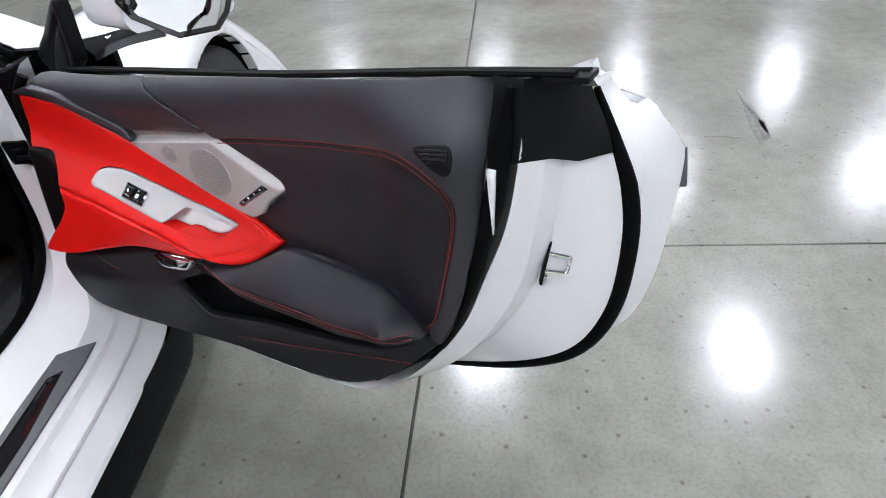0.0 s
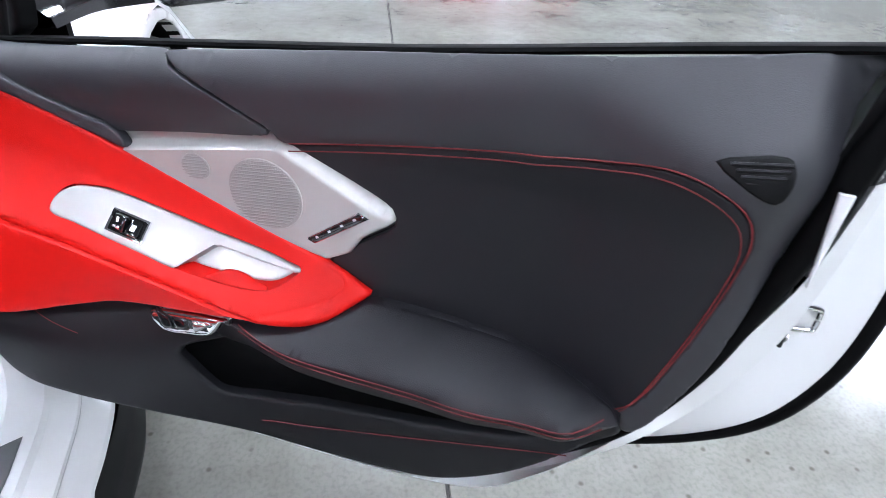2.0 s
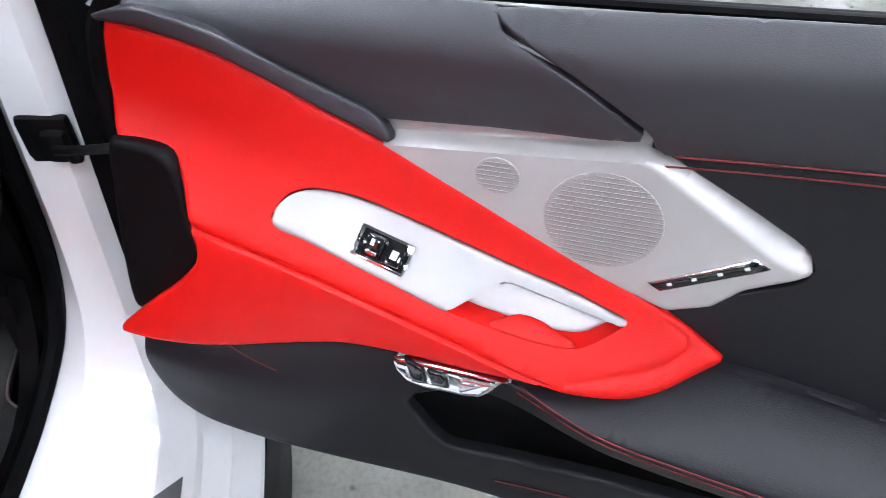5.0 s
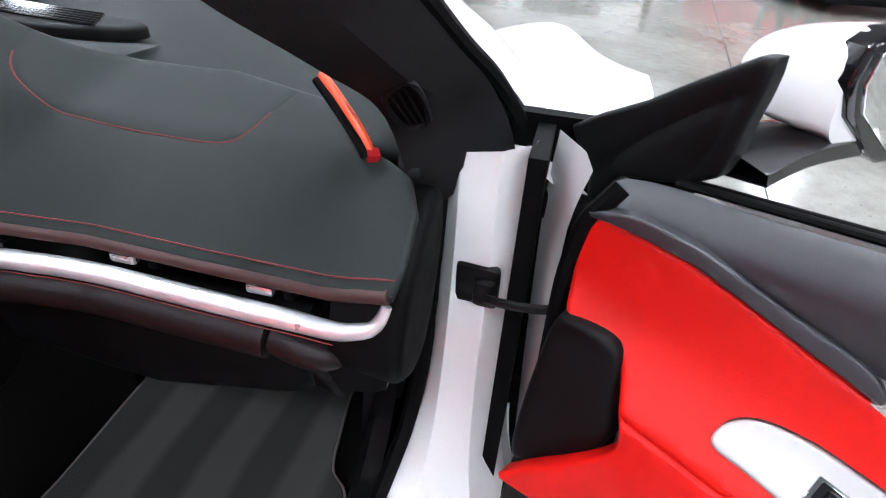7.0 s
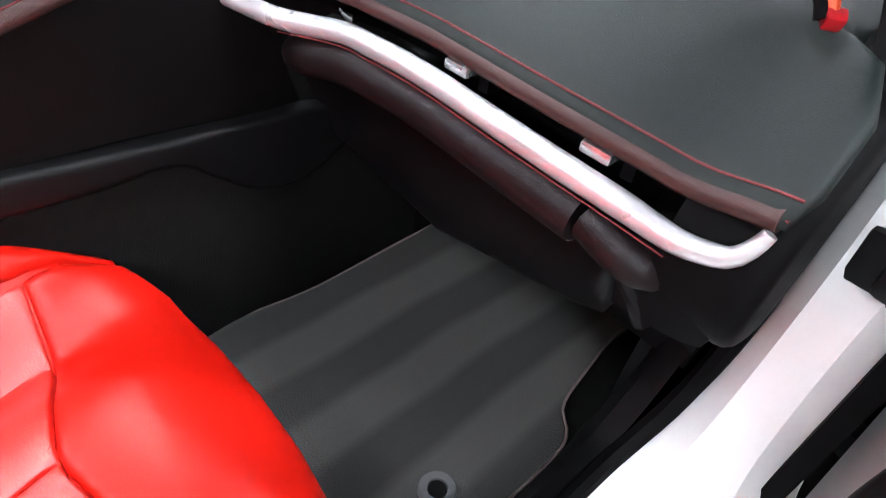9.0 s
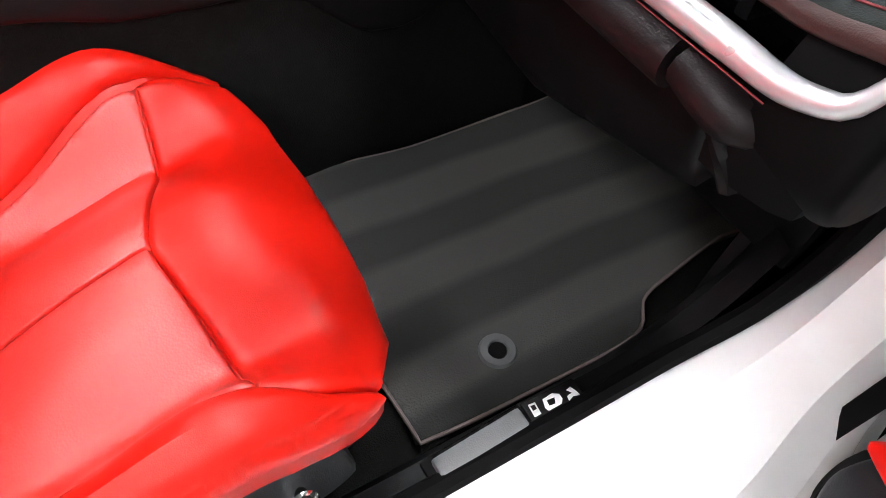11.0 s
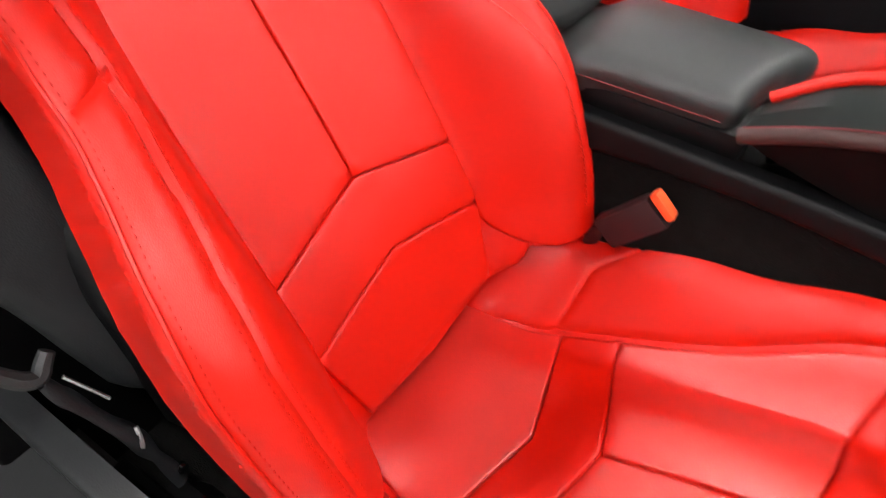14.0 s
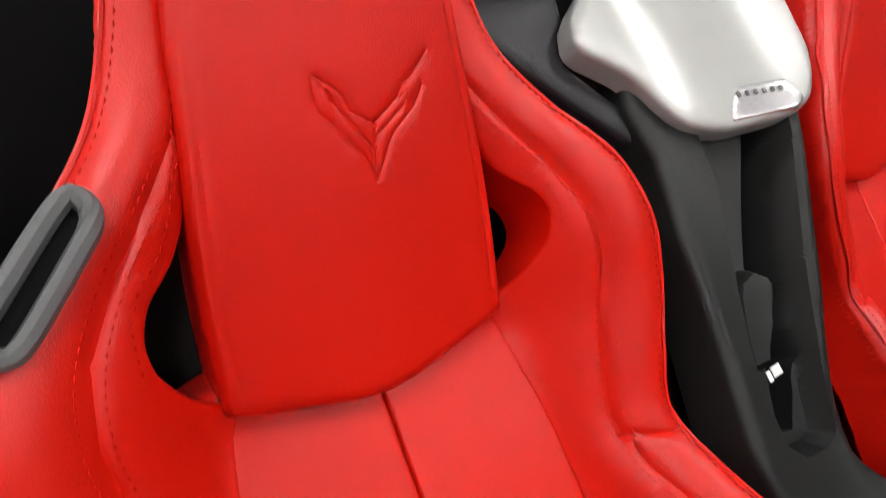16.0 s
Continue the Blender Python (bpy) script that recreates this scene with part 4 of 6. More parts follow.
# ---- the two bucket seats ----
def cushion_z(x, r):
    q = np.abs(r)
    z = 0.452 + 0.25 * (x + 0.589)
    z = z - 0.020 * np.exp(-(((x + 0.80) / 0.11) ** 2)) * (1 - ease(0.05, 0.15, q))
    z = z - 0.090 * np.clip((x + 0.555) / 0.15, 0, 1) ** 2.3
    side = 0.072 * ease(0.125, 0.20, q) * (0.25 + 0.75 * ease(-0.455, -0.585, x))
    side = side + 0.020 * np.exp(-(((x + 0.60) / 0.07) ** 2)) * ease(0.13, 0.2, q)
    z = z + side - 0.085 * np.clip((q - 0.208) / 0.052, 0, 1) ** 2.2
    z = z + np.interp(x, (-0.90, -0.815, -0.748, -0.66, -0.588, -0.52, -0.45), (-0.014, -0.014, 0.010, 0.022, 0.030, 0.018, 0.0)) * (1 - ease(0.02, 0.14, q))
    z = z - (0.030 - 0.012 * ease(-0.70, -0.56, x)) * ease(0.06, 0.14, q) * ease(0.225, 0.17, q) * ease(-0.47, -0.53, x) * ease(-0.99, -0.88, x)
    z = z + 0.014 * np.exp(-(((x + 0.75) / 0.07) ** 2)) * ease(0.17, 0.21, q)
    return z + 0.03 * ease(0.12, 0.19, q) * ease(-0.85, -1.0, x)


def half(x):
    """Half the width of the middle pad at x."""
    return np.interp(x, (-1.0, -0.845, -0.70, -0.54), (0.112, 0.139, 0.156, 0.172))


def on_cushion(x, r):
    return x, r, cushion_z(x, r)


UPX, UPZ = -0.527, 0.850      # the way up the backrest


BACK_H = (0.0, 0.10, 0.20, 0.25, 0.30, 0.35, 0.40, 0.45, 0.50, 0.55, 0.60, 0.65, 0.70, 0.77, 0.86)
SEAM_R = (0.190, 0.203, 0.206, 0.199, 0.185, 0.165, 0.151, 0.155, 0.163, 0.166, 0.144, 0.106, 0.078, 0.068, 0.062)
SEAM_F = (0.085, 0.118, 0.130, 0.125, 0.105, 0.073, 0.046, 0.050, 0.062, 0.079, 0.080, 0.078, 0.082, 0.100, 0.115)
RIDGE_R = (0.225, 0.238, 0.242, 0.238, 0.225, 0.206, 0.193, 0.198, 0.207, 0.207, 0.190, 0.152, 0.120, 0.100, 0.088)
RIDGE_F = (0.075, 0.098, 0.112, 0.116, 0.108, 0.083, 0.062, 0.070, 0.080, 0.090, 0.090, 0.080, 0.080, 0.098, 0.115)


BACK_LINE = curve_points(list(zip(BACK_H, SEAM_R, SEAM_F, RIDGE_R, RIDGE_F)), 8)


def back_at(h, k):
    return np.interp(h, BACK_LINE[:, 0], BACK_LINE[:, k])


def back_fwd(h, r):
    """How far the backrest stands forward of its plane: a flat middle, a rise to the seam, a rounded ridge, a falling flank."""
    q = np.abs(r)
    ri = np.interp(h, (0.0, 0.10, 0.20, 0.35, 0.45, 0.52, 0.65, 0.8), (0.11, 0.130, 0.1285, 0.126, 0.116, 0.108, 0.085, 0.06))
    fi = np.interp(h, (0.0, 0.15, 0.30, 0.40, 0.50, 0.55, 0.65, 0.8), (0.012, 0.026, 0.022, 0.016, 0.006, 0.020, 0.050, 0.07))
    rs, fs, ro, fo = (back_at(h, k) for k in (1, 2, 3, 4))
    t = np.clip((q - ri) / np.maximum(rs - ri, 0.012), 0, 1)
    w = np.clip((q - rs) / np.maximum(ro - rs, 0.008), 0, 1)
    mid = fi - 0.006 * (1 - np.clip(q / ri, 0, 1) ** 2)
    f = mid + (fs - fi) * t**1.35 * (2.35 - 1.35 * t)
    f = f + (fo - fs) * w + 0.008 * np.sin(w * math.pi)
    return f - 0.030 * np.clip((q - ro) / 0.010, 0, 1) ** 1.6


def on_back(extra=0.0):
    def surface(r, h):
        f = back_fwd(h, r) + extra
        return -0.938 + UPX * h + UPZ * f, r, 0.402 + UPZ * h - UPX * f
    return surface


def stitch_row(line, pitch=0.0062, length=0.0040, radius=0.0008):
    """Single stitches along a line, each a short spindle."""
    line = np.array(line)
    total = np.linalg.norm(np.diff(line, axis=0), axis=1).sum()
    p = even(line, max(3, int(total / pitch)))
    verts, faces = [], []
    for a, b in zip(p[:-1], p[1:]):
        t = (b - a) / (np.linalg.norm(b - a) + 1e-9)
        s = np.cross(t, (0.85, 0, 0.527))
        s /= np.linalg.norm(s) + 1e-9
        w = np.cross(s, t)
        m, n = (a + b) / 2, len(verts)
        verts += [m - t * length / 2, m + s * radius, m + w * radius, m - s * radius, m - w * radius, m + t * length / 2]
        faces += [(n, n + 1 + i, n + 1 + (i + 1) % 4) for i in range(4)] + [(n + 5, n + 1 + (i + 1) % 4, n + 1 + i) for i in range(4)]
    bm = bmesh.new()
    made = [bm.verts.new(v) for v in verts]
    for f in faces:
        bm.faces.new([made[i] for i in f])
    return bm


def bucket_seat():
    seat = thing("bucket_seat", "bright red leather sports bucket seat with stitched panels", "car seat", "seats of the car")
    s = 0.0007
    v1 = lambda r: -0.818 - 0.24 * abs(r)
    v2 = lambda r: -0.750 - 0.24 * abs(r)
    v3 = lambda r: -0.590 + 0.23 * abs(r)
    cushion = part("cushion_pad", panel([(-0.995, -0.112), (-0.92, -0.125), (v1(0.138) - s, -0.138), (v1(0) - s, 0), (v1(0.138) - s, 0.138), (-0.92, 0.125), (-0.995, 0.112)], on_cushion, 0.0030, 0.02, 0.011, rounded=0), PERF, seat, "perforated red leather rear cushion pad")
    part("cushion_strip", panel([(v1(0.138) + s, -0.138), (v1(0) + s, 0), (v1(0.138) + s, 0.138), (v2(0.148) - s, 0.148), (v2(0) - s, 0), (v2(0.148) - s, -0.148)], on_cushion, 0.0030, 0.02, 0.011, rounded=0), RED, seat)
    for k in (-1, 1):
        part("cushion_pad", panel([(v2(0) + s, k * 0.0018), (v2(0.148) + s, k * 0.148), (-0.70, k * 0.160), (v3(0.182) - s, k * 0.182), (v3(0) - s, k * 0.0018)], on_cushion, 0.0030, 0.02, 0.011, rounded=0), PERF, seat, "perforated red leather front cushion pad")
    part("cushion_nose", panel([(v3(0) + s, 0), (v3(0.184) + s, 0.184), (-0.505, 0.205), (-0.455, 0.208), (-0.425, 0.16), (-0.410, 0.08), (-0.406, 0), (-0.410, -0.08), (-0.425, -0.16), (-0.455, -0.208), (-0.505, -0.205), (v3(0.184) + s, -0.184)], on_cushion, 0.010, 0.05, 0.013, rounded=0), RED, seat, "rounded red leather seat nose")
    for k in (-1, 1):
        bolster = [(-1.00, 0.116), (-0.92, 0.128), (-0.845, 0.1415), (-0.70, 0.1625), (-0.552, 0.1855), (-0.508, 0.206), (-0.458, 0.214), (-0.460, 0.227), (-0.487, 0.240), (-0.545, 0.2495), (-0.615, 0.2515), (-0.68, 0.251), (-0.742, 0.252), (-0.807, 0.249), (-0.856, 0.243), (-0.92, 0.226), (-0.96, 0.19)]
        part("cushion_bolster", panel([(x, k * r) for x, r in bolster], on_cushion, 0.012, 0.022, 0.013, rounded=2, down=(0, 0, -1),
             creases=[([(-0.862, k * 0.142), (-0.852, k * 0.19), (-0.812, k * 0.215), (-0.808, k * 0.236)], 0.0025, 0.003), ([(-0.88, k * 0.230), (-0.804, k * 0.236), (-0.70, k * 0.240), (-0.594, k * 0.241), (-0.534, k * 0.236), (-0.49, k * 0.222)], 0.0020, 0.0022)]), RED, seat, "raised red leather side bolster")
    part("cushion_core", panel([(-1.0, -0.20), (-1.0, 0.20), (-0.60, 0.225), (-0.50, 0.20), (-0.44, 0.10), (-0.43, 0), (-0.44, -0.10), (-0.50, -0.20), (-0.60, -0.225)], lambda x, r: (x, r, cushion_z(x, r) - 0.010), 0.004, 0.05, 0.02, rounded=2), RED, seat, "red leather cushion base")
    # backrest
    part("back_core", panel([(-0.14, 0.03), (-0.155, 0.15), (-0.148, 0.33), (-0.125, 0.44), (-0.104, 0.53), (0.104, 0.53), (0.125, 0.44), (0.148, 0.33), (0.155, 0.15), (0.14, 0.03)], on_back(-0.008), 0.004, 0.04, 0.02, rounded=2), RED, seat, "red leather backrest base")
    b1 = lambda r: 0.232 - 0.26 * abs(r)
    b2 = lambda r: 0.152 - 0.22 * abs(r)
    e = 0.0007
    part("back_pad", panel([(-0.108, 0.035), (-0.1285, b2(0.1285) - e), (0, b2(0) - e), (0.1285, b2(0.1285) - e), (0.108, 0.035)], on_back(), 0.0024, 0.02, 0.013, rounded=0), RED, seat, "red leather lumbar pad")
    part("back_strip", panel([(-0.1285, b2(0.1285) + e), (-0.1285, b1(0.1285) - e), (0, b1(0) - e), (0.1285, b1(0.1285) - e), (0.1285, b2(0.1285) + e), (0, b2(0) + e)], on_back(), 0.0024, 0.02, 0.012, rounded=0), RED, seat, "red leather chevron strip")
    for k in (-1, 1):
        part("back_pad", panel([(k * 0.0012, b1(0) + e), (k * 0.1275, b1(0.1275) + e), (k * 0.1255, 0.33), (k * 0.119, 0.42), (k * 0.1035, 0.520), (k * 0.06, 0.520), (k * 0.0012, 0.514)], on_back(), 0.0024, 0.02, 0.014, rounded=0), RED, seat, "perforated red leather back pad")
        inner = [(r - 0.004 if h < 0.53 else r + 0.005, h) for r, h in ((0.160, 0.040), (0.138, 0.075), (0.1315, 0.11), (0.130, 0.20), (0.1275, 0.33), (0.121, 0.42), (0.106, 0.500), (0.099, 0.516), (0.112, 0.534), (0.127, 0.556), (0.128, 0.575), (0.120, 0.592), (0.103, 0.610), (0.085, 0.65), (0.070, 0.74), (0.064, 0.84))]
        rim = [(float(back_at(h, 3)) + 0.007, h) for h in (0.84, 0.77, 0.72, 0.68, 0.64, 0.60, 0.57, 0.53, 0.48, 0.44, 0.41, 0.385, 0.35, 0.31, 0.26, 0.20, 0.13, 0.07)]
        wing = inner + rim + [(0.236, 0.045), (0.20, 0.032)]
        seam = [(float(back_at(h, 1)), h) for h in (0.675, 0.64, 0.61, 0.57, 0.53, 0.48, 0.44, 0.41, 0.37, 0.32, 0.27, 0.21, 0.14, 0.07)]
        piping = [(float(back_at(h, 3)) + 0.001, h) for h in (0.80, 0.74, 0.68, 0.63, 0.59, 0.55, 0.50, 0.45, 0.42, 0.38, 0.34, 0.29, 0.22, 0.15, 0.08)]
        part("back_bolster", panel([(k * r, h) for r, h in wing], on_back(0.0015), 0.004, 0.055, 0.010, rounded=2, down=(-0.85, 0, -0.527),
             creases=[([(k * r, h) for r, h in seam], 0.0026, 0.0026), ([(k * 0.151, 0.396), (k * 0.168, 0.3915), (k * 0.187, 0.387)], 0.0035, 0.0028), ([(k * r, h) for r, h in piping], 0.0006, 0.0018)]), RED, seat, "tall red leather shoulder and side bolster")
        part("piping", tube([on_back(0.0022)(k * r, h) for r, h in curve_points(piping, 4)], 0.0018, sides=6, n=110), RED, seat, "rolled red leather piping")
        part("stitching", stitch_row([on_back(0.0020)(k * (r - 0.006), h) for r, h in curve_points(piping, 4)]), STITCHRED, seat, "raised red stitching")
        for d in (-0.0062, 0.0062):
            part("stitching", stitch_row([on_back(0.0016)(k * (r + d), h) for r, h in curve_points(seam, 4)]), STITCHRED, seat, "raised red stitching")
        inside_edge = [(0.1345, 0.556), (0.1335, 0.578), (0.126, 0.597), (0.109, 0.616), (0.094, 0.65), (0.082, 0.70)]
        part("stitching", stitch_row([on_back(0.0016)(k * (r + 0.006), h) for r, h in curve_points(inside_edge, 4)]), STITCHRED, seat, "raised red stitching")
    # headrest: a tapered block, more upright than the back
    def head(r, h):
        f = 0.034 + 0.40 * (h - 0.52) - 0.8 * np.abs(r) ** 2
        return -0.938 + UPX * h + UPZ * f, r, 0.402 + UPZ * h - UPX * f
    badge = [[(-0.020, 0.684), (-0.019, 0.666), (-0.011, 0.658), (-0.008, 0.652), (0.005, 0.639), (0.012, 0.624)], [(-0.018, 0.684), (-0.002, 0.672), (0.0, 0.664), (0.014, 0.654)], [(-0.010, 0.671), (-0.008, 0.657), (-0.004, 0.650)], [(-0.015, 0.679), (-0.008, 0.668), (0.0, 0.657), (0.010, 0.644), (0.012, 0.630)],
             [(0.014, 0.654), (0.034, 0.667)], [(0.038, 0.674), (0.045, 0.677), (0.057, 0.689)], [(0.052, 0.671), (0.044, 0.660), (0.026, 0.647), (0.013, 0.625)], [(0.016, 0.648), (0.034, 0.660)], [(0.0145, 0.653), (0.0125, 0.628)]]
    part("headrest", panel([(-0.106, 0.521), (-0.100, 0.511), (-0.060, 0.500), (0, 0.488), (0.060, 0.500), (0.100, 0.511), (0.106, 0.521), (0.103, 0.60), (0.093, 0.68), (0.080, 0.77), (0.068, 0.84), (0.0, 0.86), (-0.068, 0.84), (-0.080, 0.77), (-0.093, 0.68), (-0.103, 0.60)], head, 0.012, 0.05, 0.007, rounded=3, down=(-0.85, 0, -0.527),
         creases=[([(-0.094, 0.535), (-0.092, 0.60), (-0.082, 0.68), (-0.070, 0.77)], 0.002, 0.0025), ([(0.094, 0.535), (0.092, 0.60), (0.082, 0.68), (0.070, 0.77)], 0.002, 0.0025)] + [(q, 0.0016, 0.0011) for q in badge]), RED, seat, "fixed red leather headrest with an embossed chevron badge")
    # shell and base
    part("back_shell", panel([(-0.18, 0.02), (-0.215, 0.15), (-0.205, 0.30), (-0.165, 0.42), (-0.175, 0.53), (-0.14, 0.64), (-0.075, 0.72), (-0.06, 0.82), (0.06, 0.82), (0.075, 0.72), (0.14, 0.64), (0.175, 0.53), (0.165, 0.42), (0.205, 0.30), (0.215, 0.15), (0.18, 0.02)], lambda r, h: (-1.02 + UPX * h, r, 0.38 + UPZ * h), 0.02, 0.04, 0.04, rounded=2, flip=False), BLACK, seat, "black plastic seat back shell")
    base = part("seat_base", block((0.46, 0.44, 0.10), (-0.74, 0, 0.305), (0, -6, 0), bevel=0.03), BLACK, seat, "black plastic seat base")
    return seat


seat = bucket_seat()
seat.location = (0, -0.322, 0)
driver = copy_thing(seat, Matrix.Translation((0.0, 0.352, 0)))


def flank(x, z, out=0.0):
    return x, -0.203 - 0.16 * (z - 0.35) - out, z


side = part("side_cover", panel([(-0.95, 0.27), (-0.92, 0.375), (-0.82, 0.40), (-0.62, 0.418), (-0.50, 0.430), (-0.474, 0.41), (-0.485, 0.345), (-0.55, 0.29), (-0.65, 0.26), (-0.80, 0.25)], flank, 0.010, 0.02, 0.02, rounded=2), BLACK, seat, "black plastic seat side cover")
part("side_bracket", panel([(-0.925, 0.385), (-0.890, 0.340), (-0.84, 0.332), (-0.79, 0.338), (-0.745, 0.352), (-0.70, 0.385), (-0.72, 0.405), (-0.82, 0.405)], lambda x, z: flank(x, z, 0.012), 0.004, 0.012, 0.012, rounded=2), DULLGREY, side, "dull grey metal seat bracket")
part("bracket_slot", panel([(-0.880, 0.350), (-0.838, 0.350), (-0.836, 0.344), (-0.878, 0.343)], lambda x, z: flank(x, z, 0.0130), 0.001, 0.002, 0.008, rounded=0), RUBBER, side)
def shelf(x, z, out=0.0):
    """The control panel leans outwards towards its foot."""
    return x, -0.222 - 0.6 * (0.36 - z) - 0.857 * out, z + 0.514 * out


part("control_panel", panel([(-0.726, 0.322), (-0.699, 0.344), (-0.677, 0.361), (-0.644, 0.385), (-0.521, 0.392), (-0.492, 0.361), (-0.502, 0.348), (-0.55, 0.339), (-0.641, 0.327)], shelf, 0.004, 0.03, 0.010, rounded=2), SIDEGREY, side, "dark grey seat control panel")
lean = (59, 0, 0)
for x, z, w in ((-0.664, 0.354, 0.013), (-0.601, 0.357, 0.044)):
    part("seat_control", block((w, 0.013, 0.016), shelf(x, z, 0.006), (lean[0] - 90, -4, 0), bevel=0.004), CHROME if w < 0.02 else SILVER, side, "small chrome seat button" if w < 0.02 else "silver seat slide switch")
    part("control_boot", block((w * 0.6 + 0.006, 0.017, 0.008), shelf(x + 0.004, z + 0.003, 0.001), (lean[0] - 90, -4, 0), bevel=0.003), RUBBER, side)
part("seat_control", spin([(0.0, 0.018), (0.010, 0.018), (0.0130, 0.016), (0.0145, 0.006), (0.0145, -0.010)], at=shelf(-0.546, 0.360), turn=(lean[0], 0, 0), sides=20), CHROME, side, "round chrome lumbar knob")
part("knob_face", spin([(0.0, 0.0188), (0.0095, 0.0186), (0.010, 0.017)], at=shelf(-0.546, 0.360), turn=(lean[0], 0, 0), sides=8), GLOSS, side, "dark fluted knob face")
part("recline_arm", tube([(-1.10, -0.165, 0.368), (-1.02, -0.182, 0.366), (-0.955, -0.198, 0.364), (-0.905, -0.210, 0.362), (-0.884, -0.216, 0.360)], [0.013, 0.017, 0.019, 0.019, 0.012], sides=10, flat=0.7), BLACK, side, "black plastic recliner cover")
GUIDE = [(-0.149, 0.6435), (-0.141, 0.643), (-0.1385, 0.637), (-0.141, 0.629), (-0.150, 0.618), (-0.176, 0.589), (-0.185, 0.5845), (-0.193, 0.588), (-0.194, 0.594), (-0.184, 0.606)]
part("belt_guide", tube([(-0.938 + UPX * h + UPZ * 0.100, r - 0.002, 0.402 + UPZ * h - UPX * 0.100) for r, h in GUIDE], 0.0052, closed=True, n=60, sides=8), GREY, seat, "grey plastic seat belt guide loop")
# Black panel over the red leather, in place of the loop's shaded inside.
part("guide_opening_fill", panel([(r - 0.002, h) for r, h in GUIDE], lambda r, h: (-0.938 + UPX * h + UPZ * 0.0985, r, 0.402 + UPZ * h - UPX * 0.0985), 0.002, 0.004, 0.01, rounded=2), RUBBER, seat, "black panel standing in for the dark opening of the belt guide")

# ---- dashboard ----
dash = thing("dashboard", "grey-green leather dashboard with red stitching and a silver vent strip", "dashboard")
FRONT = [(0.00, -0.290), (-0.06, -0.262), (-0.13, -0.240), (-0.21, -0.226), (-0.31, -0.217), (-0.44, -0.222), (-0.55, -0.224), (-0.64, -0.229)]


def front_x(y):
    k = np.array(FRONT)[::-1]
    return np.interp(y, k[:, 0], k[:, 1])


RIDGE = [(-0.76, -0.060, 0.668), (-0.70, -0.050, 0.706), (-0.58, -0.040, 0.733), (-0.498, -0.030, 0.757), (-0.441, -0.030, 0.781), (-0.379, -0.030, 0.808), (-0.313, -0.030, 0.832), (-0.266, -0.030, 0.850), (-0.240, -0.030, 0.880), (-0.212, -0.030, 0.914), (-0.188, -0.030, 0.945), (-0.165, -0.032, 0.964), (-0.145, -0.036, 0.969)]
EDGE = [(-0.77, -0.094, 0.650), (-0.70, -0.096, 0.680), (-0.58, -0.096, 0.712), (-0.50, -0.095, 0.736), (-0.44, -0.095, 0.756), (-0.385, -0.095, 0.771), (-0.335, -0.093, 0.778), (-0.300, -0.088, 0.776)]


def base_z(x, y):
    d = x - front_x(y)
    return 0.762 + 0.012 * ease(-0.22, -0.30, x) + 0.60 * np.clip(d, 0.0, 0.13) + 0.30 * np.clip(d - 0.13, 0, 0.30) + 0.012 * ease(-0.56, -0.64, y)


def dash_z(x, y):
    top = np.interp(x, [p[0] for p in RIDGE[5:]] + [-0.07], [p[2] for p in RIDGE[5:]] + [0.962])
    foot = np.interp(x, [-0.34, -0.26, -0.20, -0.10, 0.0], [-0.096, -0.105, -0.16, -0.21, -0.23])
    rise = np.clip((y - foot) / (-0.032 - foot), 0, 1)
    return base_z(x, y) + np.clip(top - base_z(x, -0.03), 0, 1) * (0.12 * rise + 0.88 * rise ** 2 * (3 - 2 * rise))


def on_dash(x, y):
    return x, y, dash_z(x, y)


part("dash_pad", panel([(front_x(y), y) for y in np.linspace(-0.632, -0.11, 12)] + [(-0.262, -0.092), (-0.288, -0.0885), (-0.318, -0.0905), (-0.340, -0.0925), (-0.322, -0.066), (-0.283, -0.034), (-0.24, -0.030), (-0.20, -0.030), (-0.16, -0.031), (-0.10, -0.034), (-0.072, -0.050), (-0.055, -0.09), (-0.02, -0.15), (0.012, -0.21), (0.02, -0.36), (-0.01, -0.49), (-0.085, -0.570), (-0.115, -0.614), (-0.155, -0.634), (-0.205, -0.638)], on_dash, 0.006, 0.004, 0.013, rounded=0,
     creases=[([(0.0, -0.125), (-0.079, -0.139), (-0.098, -0.158), (-0.103, -0.239), (-0.104, -0.395), (-0.092, -0.422), (0.005, -0.452)], 0.0008, 0.002)]), DASH, dash, "grey-green stitched leather dash top")
part("dash_base", panel([(-0.02, -0.60), (0.14, -0.57), (0.36, -0.47), (0.46, -0.3), (0.48, 0.6), (0.0, 0.6), (-0.02, 0.0)], lambda x, y: (x, y, 0.80 + 0.13 * np.clip((x + 0.05) / 0.4, 0, 1)), 0.01, 0.05, 0.06, rounded=0), DASH, dash, "grey-green upper dash towards the windshield")
for k, (dx, dz) in enumerate(((0.003, 0.004), (0.012, 0.0095))):
    line = [(front_x(y) + dx, y, dash_z(front_x(y) + dx, y) + (-0.0055 if k == 0 else 0.0006)) for y in np.linspace(-0.125, -0.632, 30)]
    part("stitching", tube(line, 0.0009, sides=5, n=60), THREAD, dash, "dark red stitched dash edge")
line = [on_dash(x, y) for x, y in curve_points([(-0.075, -0.138), (-0.098, -0.158), (-0.103, -0.239), (-0.104, -0.32), (-0.104, -0.395), (-0.092, -0.422), (-0.05, -0.435)], 5)]
part("stitching", tube([(a, b, c + 0.0002) for a, b, c in line], 0.0008, sides=5, n=40), THREAD, dash, "dark red stitched air bag seam")
